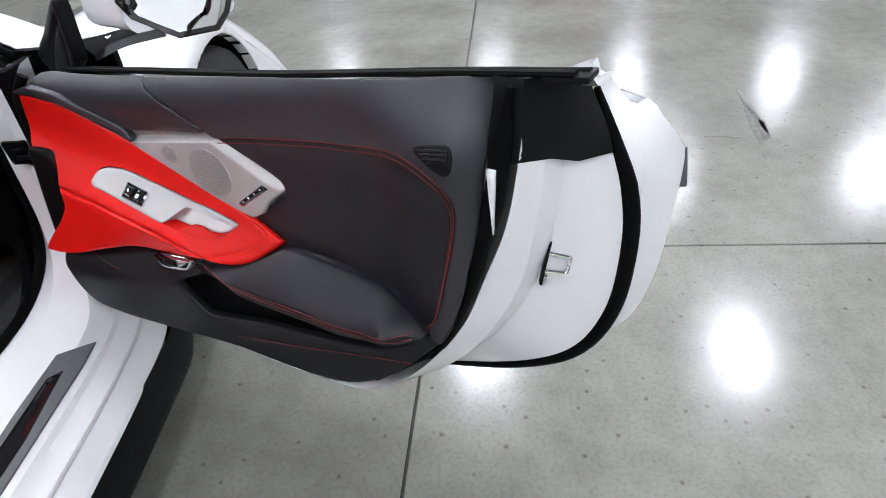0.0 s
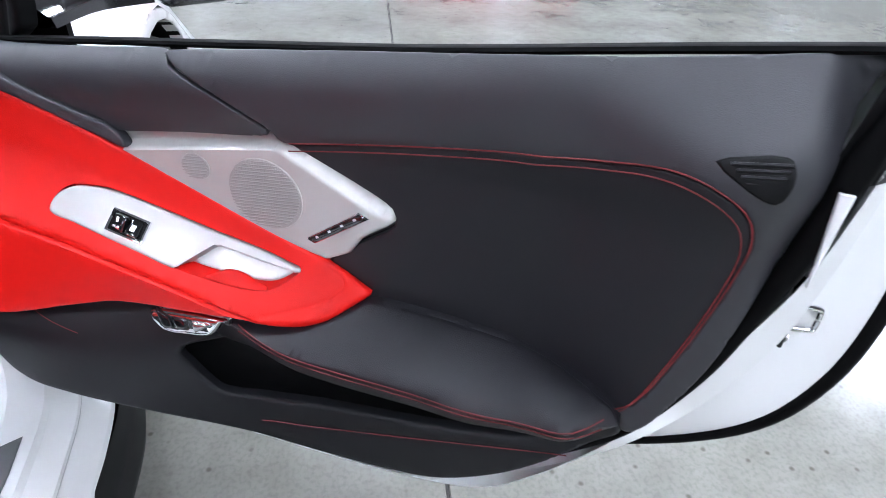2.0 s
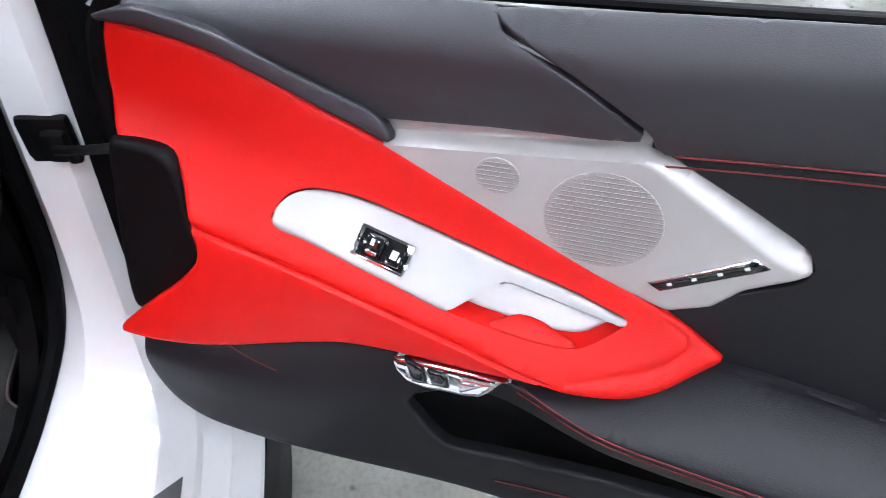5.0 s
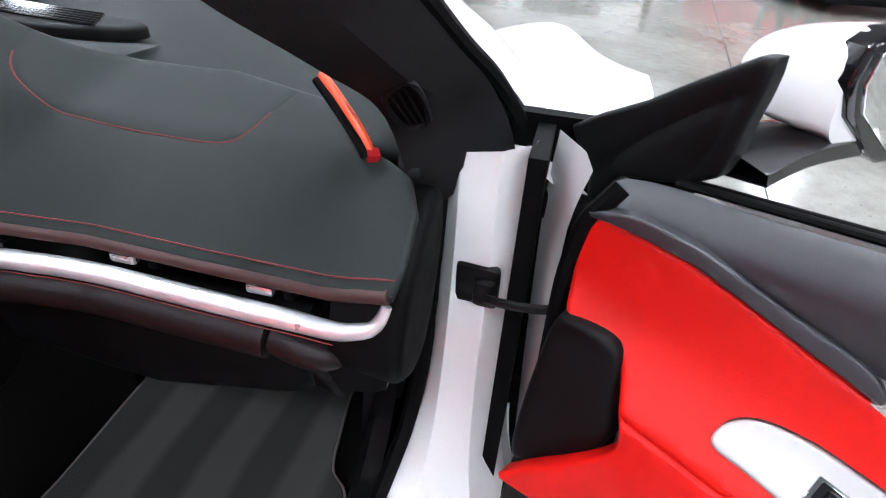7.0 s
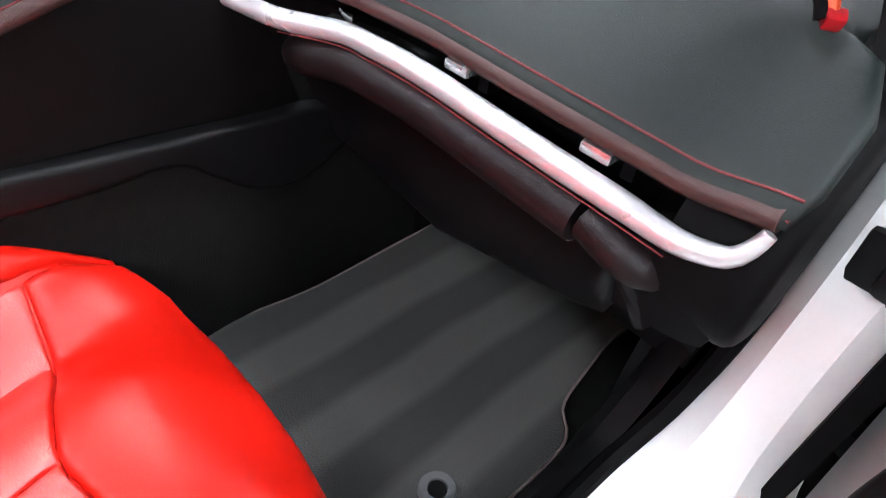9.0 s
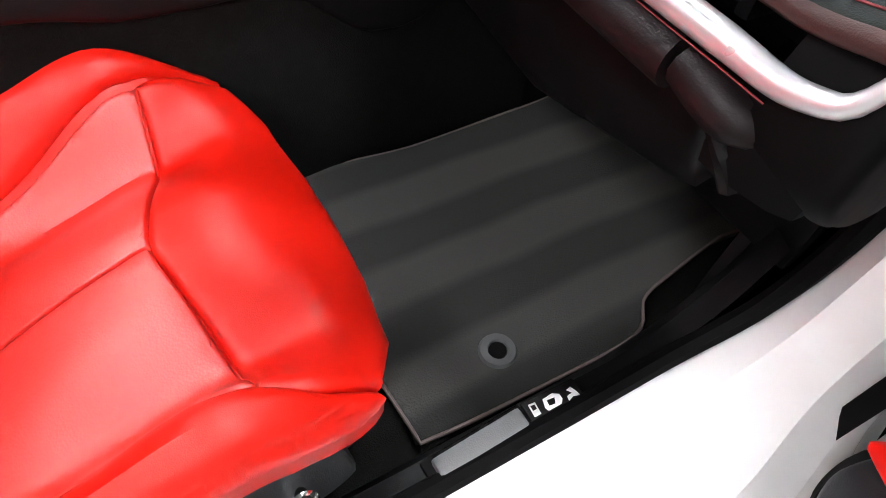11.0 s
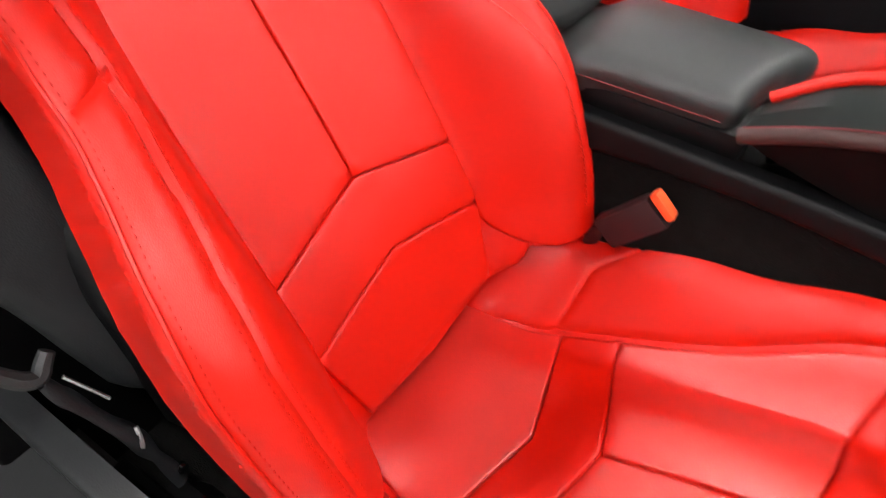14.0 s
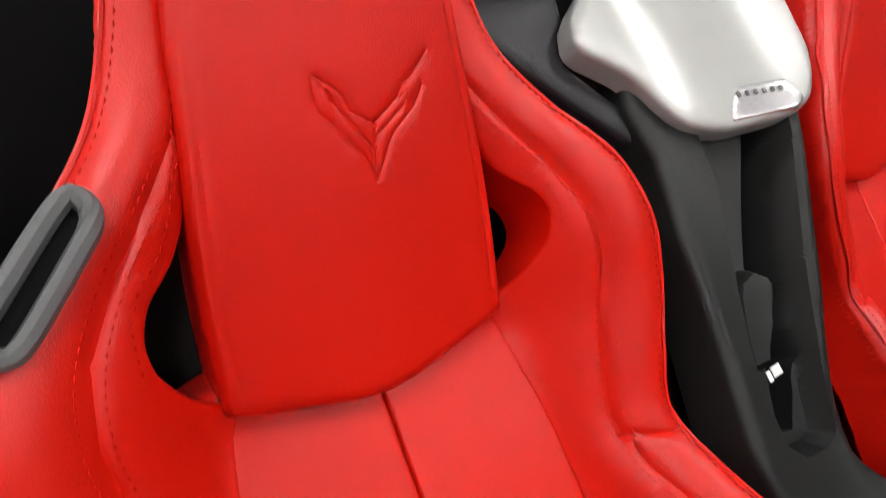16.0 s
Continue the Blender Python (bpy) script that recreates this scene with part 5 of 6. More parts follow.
part("dash_roll", tube([(x, y - 0.002, z - 0.005) for x, y, z in EDGE] + [(-0.268, -0.098, 0.764)] + [(front_x(y) + 0.006 - 0.009 * ease(-0.22, -0.13, y), y, dash_z(front_x(y), y) - 0.0065) for y in np.linspace(-0.13, -0.628, 24)], 0.0080, sides=12, n=130), BROWNROLL, dash, "dark red-brown leather roll along the dash edge")
part("vent_recess", loft([[(front_x(y) + 0.006, y, 0.752) for y in np.linspace(-0.10, -0.60, 10)], [(front_x(y) + 0.05, y, 0.742) for y in np.linspace(-0.10, -0.60, 10)], [(front_x(y) + 0.05, y, 0.715) for y in np.linspace(-0.10, -0.60, 10)]], n=30), RUBBER, dash, "black air vent slot")


def strip_z(y):
    return 0.7265 - 0.052 * ease(-0.24, 0.02, y) - 0.003 * ease(-0.3, -0.6, y)


path = [(-0.299, -0.062, 0.7275), (-0.280, -0.100, 0.7225), (-0.260, -0.148, 0.7190)] + [(front_x(y) - 0.008, y, strip_z(y)) for y in np.linspace(-0.21, -0.580, 10)] + [(-0.231, -0.602, 0.7268), (-0.2295, -0.615, 0.732), (-0.2265, -0.6225, 0.743), (-0.2225, -0.6265, 0.756)]
part("vent_strip", tube(path, [0.0070, 0.0095, 0.0105] + [0.0108] * 10 + [0.0106, 0.0095, 0.008, 0.005], sides=14, n=80, flat=1.0), STRIPMETAL, dash, "satin silver vent trim strip")
# Red reflection along the strip's underside, modelled as a thin tube.
part("strip_reflection", tube([(a - 0.0075, b, c - 0.0108) for a, b, c in path[2:-4]], 0.0006, sides=6, n=60), THREAD, dash, "thin red line imitating a reflection under the silver strip")
for y in (-0.345, -0.497):
    part("vent_tab", block((0.022, 0.028, 0.010), (front_x(y) + 0.014, y, 0.741), bevel=0.003), BRIGHT, dash, "small silver vent tab")
    part("vent_post", block((0.03, 0.012, 0.024), (front_x(y) + 0.03, y - 0.024, 0.738), bevel=0.003), BLACK, dash)
part("firewall", block((0.02, 1.2, 0.34), (-0.045, 0, 0.63), bevel=0.004), RUBBER, dash, "black inner bulkhead behind the dash")
part("vent_tab", block((0.022, 0.024, 0.009), (front_x(-0.2) + 0.014, -0.2, 0.736), bevel=0.003), CHROME, dash, "small silver vent tab")
part("glovebox_roll", tube([(-0.195, -0.10, 0.655), (-0.225, -0.125, 0.668)] + [(front_x(y) - 0.002, y, strip_z(y) - 0.033) for y in np.linspace(-0.16, -0.508, 11)], 0.022, sides=14, n=50), KNEE, dash, "padded dark plum knee roll")
part("knee_clip", tube([(-0.224, -0.515, 0.692), (-0.228, -0.535, 0.690), (-0.229, -0.555, 0.686), (-0.226, -0.574, 0.681), (-0.222, -0.584, 0.677)], [0.0185, 0.0188, 0.0186, 0.0165, 0.006], sides=12, n=24), KNEE, dash, "plum plastic end clip of the knee roll")
part("knee_hook", tube([(-0.232, -0.556, 0.676), (-0.230, -0.570, 0.660), (-0.222, -0.582, 0.636)], 0.008, sides=8, n=16), BLACK, dash, "black plastic hook under the knee roll")
part("glovebox", panel([(-0.06, 0.54), (-0.06, 0.66), (-0.2, 0.685), (-0.53, 0.688), (-0.53, 0.56), (-0.3, 0.50)], lambda y, z: (-0.205 + 0.25 * (0.69 - z), y, z), 0.01, 0.05, 0.04, rounded=0, flip=True), BLACK, dash, "black glovebox face")
part("dash_end", panel([(-0.232, 0.705), (-0.21, 0.765), (-0.15, 0.80), (-0.09, 0.82), (-0.06, 0.76), (-0.09, 0.66), (-0.14, 0.62), (-0.19, 0.635), (-0.225, 0.665)], lambda x, z: (x, -0.643 + 0 * x, z), 0.012, 0.06, 0.02, rounded=2, flip=False), RUBBER, dash, "black leather dash end panel")
part("dash_end", block((0.07, 0.085, 0.075), (-0.195, -0.585, 0.672), (0, 8, 12), bevel=0.022), RUBBER, dash, "rounded black dash corner")
part("red_trim", tube([(-0.104, -0.570, 0.846), (-0.098, -0.561, 0.860), (-0.074, -0.527, 0.886), (-0.052, -0.498, 0.904)], [0.0045, 0.0058, 0.0056, 0.0052], sides=10, n=24, flat=1.25), ORANGE, dash, "red trim blade on the dash end")
part("blade_edge", tube([(-0.111, -0.566, 0.846), (-0.105, -0.557, 0.858), (-0.081, -0.523, 0.883), (-0.059, -0.494, 0.900)], 0.0042, sides=8, n=24), RUBBER, dash, "black edge of the trim blade")
part("blade_end", block((0.012, 0.014, 0.012), (-0.104, -0.572, 0.847), (0, -30, 35), bevel=0.003), REDPAINT, dash, "red end of the trim blade")
part("defrost_vent", panel([(0.060, -0.02), (0.075, 0.08), (0.105, 0.19), (0.135, 0.21), (0.150, 0.16), (0.142, 0.02), (0.140, -0.11), (0.125, -0.165), (0.100, -0.16), (0.075, -0.10)], lambda x, y: (x, y, 0.880 + 0.06 * (x - 0.06)), 0.006, 0.012, 0.02, rounded=3), BLACK, dash, "black speaker and defrost vent")
for k in range(6):
    part("slat", tube([(0.082 + 0.009 * k, -0.115 + 0.004 * k, 0.8835 + 0.0006 * k), (0.086 + 0.009 * k, -0.02, 0.8835 + 0.0006 * k), (0.094 + 0.009 * k, 0.12, 0.8840 + 0.0006 * k)], 0.0022, sides=6), GLOSS, dash)
part("red_ridge", tube([(x, y, z + 0.003) for x, y, z in RIDGE], [0.0062] * 7 + [0.005, 0.0042, 0.0038, 0.0034, 0.0028, 0.0015], sides=10, n=90), RED, dash, "red leather piping along the central divider")
FLANK_LOW = [(-0.765, -0.09, 0.640), (-0.72, -0.088, 0.625), (-0.60, -0.088, 0.604), (-0.47, -0.088, 0.600), (-0.388, -0.088, 0.598), (-0.305, -0.088, 0.59), (-0.25, -0.085, 0.585), (-0.20, -0.08, 0.58)]
upper = [(x, y - 0.003, z) for x, y, z in RIDGE[:7]] + [(-0.285, -0.033, 0.842)]
lower = EDGE[:7] + [(-0.338, -0.0935, 0.7775)]
middle = [((a + d) / 2, (b + e) / 2 - 0.008, (c + f) / 2 + 0.006) for (a, b, c), (d, e, f) in zip(upper, lower)]
part("divider_pad", loft([upper, middle, lower], n=48), DASH, dash, "grey-green leather upper flank of the divider")
part("pad_seam", tube([lower[-1], middle[-1], upper[-1]], 0.0011, sides=6), RUBBER, dash, "dark seam between divider and dash leather")
part("divider", loft([[(x, y + 0.001, z - 0.010) for x, y, z in EDGE] + [(-0.268, -0.088, 0.755)], FLANK_LOW], n=48), DIVIDER, dash, "black leather flank of the central divider")
part("divider_top", loft([RIDGE, [(x + 0.01, y + 0.025, z - 0.015) for x, y, z in RIDGE], [(x + 0.03, y + 0.05, z - 0.13) for x, y, z in RIDGE]], n=48), BLACK, dash, "black driver side of the divider")
part("hump_back", loft([[(0.010, -0.21, 0.872), (-0.022, -0.15, 0.888), (-0.057, -0.09, 0.922), (-0.074, -0.050, 0.945), (-0.11, -0.034, 0.955), (-0.16, -0.030, 0.952)], [(0.09, -0.21, 0.868), (0.06, -0.13, 0.868), (0.04, -0.06, 0.872), (0.02, 0.0, 0.876), (-0.03, 0.03, 0.88), (-0.12, 0.03, 0.88)]], n=30), DASH, dash, "grey-green leather behind the raised dash end")
for x, y, z in RIDGE[2:6]:
    for k in range(2):
        part("climate_key", block((0.018, 0.006, 0.005), (x + 0.026 * k, y - 0.010, z - 0.004 + 0.010 * k), (0, -22, 0), bevel=0.0015), CHROME, dash, "small chrome climate key")
part("stitching", tube([(x, y - 0.001, z + 0.004) for x, y, z in EDGE], 0.0008, sides=5, n=50), THREAD, dash, "dark red stitching on the divider")
part("display", block((0.014, 0.150, 0.135), (-0.228, 0.165, 0.835), (0, -12, -55), bevel=0.006), GLOSS, dash, "dark display housing")
part("display_screen", block((0.003, 0.126, 0.112), (-0.235, 0.160, 0.8335), (0, -12, -55), bevel=0), SCREEN, dash, "blue lit display")
part("steering_wheel", tube([(-0.36 + 0.05 * math.sin(a), 0.37 + 0.17 * math.cos(a), 0.86 + 0.16 * math.sin(a)) for a in np.arange(20) * math.pi / 10], 0.014, closed=True, n=60), BLACK, dash, "black steering wheel")
part("driver_dash", block((0.25, 0.5, 0.22), (-0.05, 0.36, 0.82), bevel=0.05), BLACK, dash, "black driver side of the dashboard")

# ---- centre console and rear tower ----
console = thing("centre_console", "black centre console with a grey leather armrest lid", "console")
part("armrest_lid", panel([(-1.0, -0.085), (-0.9, -0.092), (-0.80, -0.090), (-0.778, -0.082), (-0.772, -0.045), (-0.755, 0.015), (-0.735, 0.06), (-0.76, 0.10), (-0.85, 0.11), (-1.0, 0.11)], lambda x, y: (x, y, 0.660 + 0.02 * (1 - (y / 0.1) ** 2) - 0.03 * ease(-0.93, -1.0, x)), 0.016, 0.02, 0.018, rounded=2), LIDGREY, console, "grey leather armrest lid")
part("lid_base", block((0.25, 0.19, 0.03), (-0.885, 0.01, 0.622), bevel=0.010), BLACK, console, "black lid base")
part("stitching", tube([(-0.985, -0.090, 0.644), (-0.9, -0.0935, 0.648), (-0.79, -0.090, 0.648)], 0.0006, sides=5), THREAD, console, "dark red lid stitching")
part("side_rail", panel([(-1.0, 0.572), (-1.0, 0.612), (-0.88, 0.614), (-0.75, 0.613), (-0.66, 0.612), (-0.53, 0.604), (-0.40, 0.594), (-0.26, 0.586), (-0.16, 0.575), (-0.145, 0.524), (-0.198, 0.488), (-0.245, 0.484), (-0.288, 0.494), (-0.345, 0.540), (-0.38, 0.562), (-0.452, 0.560), (-0.543, 0.562), (-0.61, 0.578), (-0.744, 0.585), (-0.86, 0.578)], lambda x, z: (x, -0.108 + 0.10 * np.clip(z - 0.585, 0, 1), z), 0.007, 0.02, 0.015, rounded=2), BLACK, console, "dark plastic side rail with a hanging lobe")
part("tunnel", block((1.15, 0.19, 0.36), (-0.55, 0.0, 0.40), bevel=0.03), CARPET, console, "carpeted centre tunnel")

tower = thing("bulkhead_tower", "grey plastic tower between the seats with a silver cap", "trim tower")


CHANNEL = np.array([(0.038, 0.945), (0.029, 0.890), (0.011, 0.853), (-0.003, 0.828), (-0.023, 0.794), (-0.036, 0.765), (-0.040, 0.730), (-0.025, 0.718), (0.002, 0.715), (0.018, 0.719), (0.024, 0.728), (0.032, 0.748), (0.044, 0.774), (0.060, 0.808), (0.077, 0.843), (0.096, 0.879), (0.112, 0.905), (0.128, 0.945)])
DEEP = np.array([(0.102, 0.945), (0.084, 0.913), (0.057, 0.872), (0.031, 0.831), (0.045, 0.818), (0.029, 0.795), (0.005, 0.771), (-0.008, 0.753), (-0.020, 0.733), (-0.001, 0.730), (0.018, 0.748), (0.024, 0.758), (0.037, 0.770), (0.043, 0.790), (0.063, 0.828), (0.082, 0.863), (0.105, 0.905), (0.120, 0.945)])
STEP = np.array([(0.009, 0.829), (0.028, 0.834), (0.042, 0.823), (0.042, 0.815), (0.024, 0.792), (0.0, 0.770), (-0.028, 0.772), (-0.018, 0.795), (-0.001, 0.820)])


def sunk(p, poly, depth, rim):
    """A recess inside an outline, with a sloping rim."""
    return depth * np.clip(np.where(inside(p, poly), 1, 0) * away(p, np.vstack([poly, poly[:1]])) / rim, 0, 1)


def on_tower_face(y, z):
    p = np.stack([y, z], 1)
    d = sunk(p, CHANNEL, 0.020, 0.006) + sunk(p, DEEP, 0.050, 0.004) - sunk(p, STEP, 0.013, 0.004)
    d = d - 0.004 * ease(0.705, 0.665, z) - 0.050 * ease(0.0, 0.15, y)
    return -0.985 - 0.93 * (z - 0.67) - 0.73 * d, y, z - 0.68 * d



ring = lambda poly: np.vstack([poly, poly[:1]])
part("tower_body", panel([(-0.066, 0.676), (-0.045, 0.664), (0.0, 0.660), (0.051, 0.664), (0.036, 0.690), (0.029, 0.706), (0.035, 0.733), (0.055, 0.772), (0.074, 0.805), (0.092, 0.841), (0.112, 0.877), (0.136, 0.919), (0.165, 0.99), (-0.01, 0.99), (-0.018, 0.923), (-0.037, 0.869), (-0.053, 0.800), (-0.075, 0.740), (-0.074, 0.712)], on_tower_face, 0.010, 0.05, 0.007, rounded=2,
     creases=[(ring(CHANNEL), 0.0, 0.004), (ring(DEEP), 0.0, 0.003), (ring(STEP), 0.0, 0.003)]), TOWERGREY, tower, "charcoal tower face with a recessed belt channel", sharp=35)
part("tower_flank", panel([(-0.12, 0.62), (0.05, 0.62), (0.04, 0.70), (0.12, 0.92), (0.16, 1.12), (-0.22, 1.12), (-0.16, 1.02), (-0.13, 0.90), (-0.12, 0.75)], lambda y, z: (-1.055 - 0.93 * (z - 0.67), y, z - 0.04), 0.02, 0.06, 0.03, rounded=2), BLACK, tower, "black flank of the tower")
part("tower_arm", panel([(-0.16, 1.06), (-0.02, 1.06), (-0.035, 1.02), (-0.055, 1.000), (-0.020, 0.968), (0.030, 0.925), (0.010, 0.918), (-0.035, 0.942), (-0.13, 1.022)], lambda y, z: (-0.999 - 0.93 * (z - 0.67), y, z - 0.004), 0.010, 0.03, 0.02, rounded=0), CHAR_SOFT, tower, "charcoal arm running to the shoulder")

for k, (y, w) in enumerate(((-0.0185, 0.005), (-0.0075, 0.012))):
    part("print_mark", block((0.009, w, 0.0010), (-0.985 - 0.93 * (0.7685 + 0.001 * k - 0.67) - 0.0015, y, 0.7685 + 0.001 * k - 0.0015), (0, 47, 0), bevel=0), PALE, tower, "pale printed mark")
cap_at = lambda up: lambda y, z: (-0.985 - 0.93 * (z - 0.67) + 0.73 * (0.050 * ease(0.0, 0.15, y) + up), y, z + 0.68 * (0.050 * ease(0.0, 0.15, y) + up))
cap = part("silver_cap", panel([(-0.037, 1.037), (-0.058, 1.017), (-0.062, 1.006), (-0.053, 0.997), (-0.023, 0.981), (-0.005, 0.964), (0.010, 0.942), (0.026, 0.930), (0.048, 0.921), (0.069, 0.918), (0.103, 0.915), (0.125, 0.918), (0.143, 0.928), (0.166, 0.952), (0.172, 0.976), (0.176, 1.00), (0.18, 1.05), (0.08, 1.09)], cap_at(0.016), 0.007, 0.02, 0.010, rounded=2), CAPMETAL, tower, "satin silver cap")
part("cap_badge", panel([(0.069, 0.947), (0.113, 0.939), (0.124, 0.922), (0.110, 0.9165), (0.052, 0.925)], cap_at(0.0175), 0.003, 0.006, 0.008, rounded=0), BRIGHT, cap, "bright silver badge plate")
for k in range(6):
    y, z = 0.069 + 0.0070 * k, 0.9405 - 0.0014 * k
    part("badge_mark", block((0.005, 0.0045, 0.0012), tuple(float(v) for v in cap_at(0.0178)(y, z)), (0, 47, 0), bevel=0), GREY, cap, "plain raised bar")

# ---- the car body ----
car = thing("sports_car", "glossy white mid-engine sports car parked on polished concrete", "car")
A = [(-0.036, -0.640, 0.836), (-0.040, -0.638, 0.70), (-0.044, -0.634, 0.53), (-0.072, -0.622, 0.42), (-0.15, -0.605, 0.352), (-0.28, -0.602, 0.335), (-0.55, -0.602, 0.335), (-1.15, -0.602, 0.34)]
B = [(-0.060, -0.654, 0.846), (-0.070, -0.658, 0.70), (-0.074, -0.656, 0.53), (-0.098, -0.652, 0.42), (-0.17, -0.645, 0.350), (-0.30, -0.645, 0.332), (-0.55, -0.645, 0.330), (-1.15, -0.645, 0.335)]
C = [(-0.070, -0.698, 0.858), (-0.074, -0.700, 0.70), (-0.078, -0.702, 0.53), (-0.10, -0.71, 0.41), (-0.17, -0.735, 0.330), (-0.30, -0.745, 0.312), (-0.55, -0.748, 0.312), (-1.15, -0.75, 0.318)]
D_ = [(-0.050, -0.722, 0.860), (-0.052, -0.726, 0.70), (-0.056, -0.730, 0.53), (-0.07, -0.74, 0.40), (-0.14, -0.772, 0.305), (-0.30, -0.785, 0.290), (-0.55, -0.787, 0.290), (-1.15, -0.79, 0.295)]
E_ = [(0.0, -0.735, 0.86), (0.0, -0.735, 0.70), (0.0, -0.74, 0.52), (-0.01, -0.76, 0.36), (-0.06, -0.835, 0.235), (-0.25, -0.852, 0.205), (-0.55, -0.857, 0.20), (-1.15, -0.86, 0.205)]
F_ = [(0.06, -0.735, 0.86), (0.06, -0.735, 0.70), (0.05, -0.74, 0.50), (0.04, -0.78, 0.30), (0.0, -0.84, 0.14), (-0.25, -0.855, 0.11), (-0.55, -0.86, 0.11), (-1.15, -0.86, 0.11)]
D2 = [(x + 0.004 * (z > 0.35), y - 0.006, z - 0.012 * (z < 0.45)) for x, y, z in D_]
def sill_row(k, lift):
    """A row between the sill's shoulder and its outer edge, lifted into a ridge along the sill."""
    rows = []
    for a, b in zip(D2, E_):
        up = lift * float(ease(-0.02, -0.16, a[0]))
        rows.append((a[0] + (b[0] - a[0]) * k, a[1] + (b[1] - a[1]) * k - 0.77 * up, a[2] + (b[2] - a[2]) * k + 0.64 * up))
    return rows


E2 = [(x, y - 0.004, z - 0.010) for x, y, z in E_]
part("door_frame", loft([A, B, C, D_, D2, sill_row(0.22, 0.002), sill_row(0.32, 0.006), sill_row(0.40, 0.007), sill_row(0.46, 0.004), sill_row(0.50, -0.001), sill_row(0.56, -0.001), E_, E2], n=70), WHITE, car, "white hinge pillar and door sill", sharp=18)
SKIRT = [[(0.06, y + 0.05, z + 0.05), (-0.02, y + 0.02, z + 0.02), (-0.10, y + 0.004, z), (-0.25, y, z), (-0.55, y, z), (-1.15, y, z)] for y, z in ((-0.855, 0.198), (-0.868, 0.168), (-0.886, 0.128), (-0.880, 0.098), (-0.80, 0.092))]
part("rocker_skirt", loft(SKIRT, n=40), BLACK, car, "black rocker skirt below the sill")
part("opening_seal", tube([(x - 0.004, y + 0.010, z + 0.004) for x, y, z in A], 0.012, n=70), RUBBER, car, "black door opening seal")
part("sill_plate", panel([(-0.235, -0.772), (-0.295, -0.722), (-0.45, -0.722), (-0.62, -0.728), (-1.0, -0.73), (-1.0, -0.775), (-0.6, -0.778), (-0.3, -0.776)], lambda x, y: (x, y, 0.3125 + 0.45 * (y + 0.748) + 0.004), 0.003, 0.004, 0.02, rounded=0), GREY, car, "dull grey sill step plate")
part("sill_slot", panel([(-0.33, -0.752), (-0.36, -0.735), (-0.9, -0.74), (-0.9, -0.765), (-0.5, -0.765)], lambda x, y: (x, y, 0.3125 + 0.45 * (y + 0.748) + 0.0062), 0.002, 0.002, 0.03, rounded=0), GLOSS, car, "gloss black sill insert")
part("check_bracket", block((0.014, 0.052, 0.058), (-0.069, -0.6885, 0.690), (0, -6, -4), bevel=0.008), BLACK, car, "black door check bracket")
part("check_bracket", block((0.020, 0.026, 0.036), (-0.078, -0.6985, 0.688), (0, -6, -4), bevel=0.008), BLACK, car, "black door check housing")
part("inner_sill", loft([[(-0.07, -0.598, 0.50), (-0.10, -0.592, 0.40), (-0.18, -0.588, 0.345), (-0.32, -0.588, 0.340), (-0.6, -0.588, 0.340), (-1.1, -0.588, 0.345)], [(-0.06, -0.575, 0.50), (-0.09, -0.565, 0.40), (-0.17, -0.562, 0.335), (-0.32, -0.562, 0.334), (-0.6, -0.562, 0.334), (-1.1, -0.562, 0.34)], [(-0.03, -0.55, 0.48), (-0.06, -0.545, 0.36), (-0.16, -0.540, 0.285), (-0.32, -0.540, 0.275), (-0.6, -0.540, 0.275), (-1.1, -0.540, 0.275)]], n=40), BLACK, car, "black plastic inner sill trim")
part("pull_handle", block((0.104, 0.022, 0.013), (-0.3755, -0.5775, 0.3425), (0, 0, 3), bevel=0.004), GREY, car, "grey release lever on the sill")
part("lever_well", block((0.118, 0.032, 0.008), (-0.378, -0.5775, 0.3375), (0, 0, 3), bevel=0.003), RUBBER, car, "dark recess round the lever")
part("lever_label", block((0.066, 0.027, 0.010), (-0.287, -0.5755, 0.3415), (0, 0, -2), bevel=0.003), BLACK, car, "black lever label")


def symbol(outer, hole, at):
    """A small printed outline symbol."""
    bm = panel([(x + at[0], y + at[1]) for x, y in outer], lambda x, y: (x, y, 0.3474 + 0 * x), 0.0002, 0.0006, 0.003, rounded=0)
    mark = part("label_mark", bm, PALE, car, "pale release symbol")
    if hole:
        part("mark_gap", panel([(x + at[0], y + at[1]) for x, y in hole], lambda x, y: (x, y, 0.3479 + 0 * x), 0.0001, 0.0003, 0.003, rounded=0), BLACK, mark)


symbol([(-0.004, -0.007), (0.004, -0.007), (0.005, 0.006), (-0.003, 0.007)], [(-0.002, -0.001), (0.0025, -0.001), (0.003, 0.004), (-0.0018, 0.0046)], (-0.311, -0.574))
symbol([(-0.011, -0.003), (-0.009, -0.007), (0.007, -0.007), (0.011, -0.003), (0.011, 0.003), (0.004, 0.007), (-0.008, 0.006)], [(-0.006, -0.003), (0.001, -0.004), (0.004, 0.002), (-0.005, 0.003)], (-0.289, -0.575))
symbol([(-0.007, -0.006), (0.0, -0.004), (0.007, -0.006), (0.006, -0.001), (0.003, 0.006), (-0.003, 0.005), (0.001, 0.0), (-0.006, -0.001)], None, (-0.266, -0.577))
part("kick_panel", panel([(-0.06, 0.33), (-0.04, 0.48), (-0.07, 0.62), (-0.12, 0.66), (0.10, 0.66), (0.35, 0.60), (0.35, 0.30), (0.05, 0.28)], lambda x, z: (x, -0.575 + 0.12 * np.clip(x + 0.06, 0, 1), z), 0.012, 0.02, 0.03, rounded=2, flip=False), BLACK, car, "black kick panel")
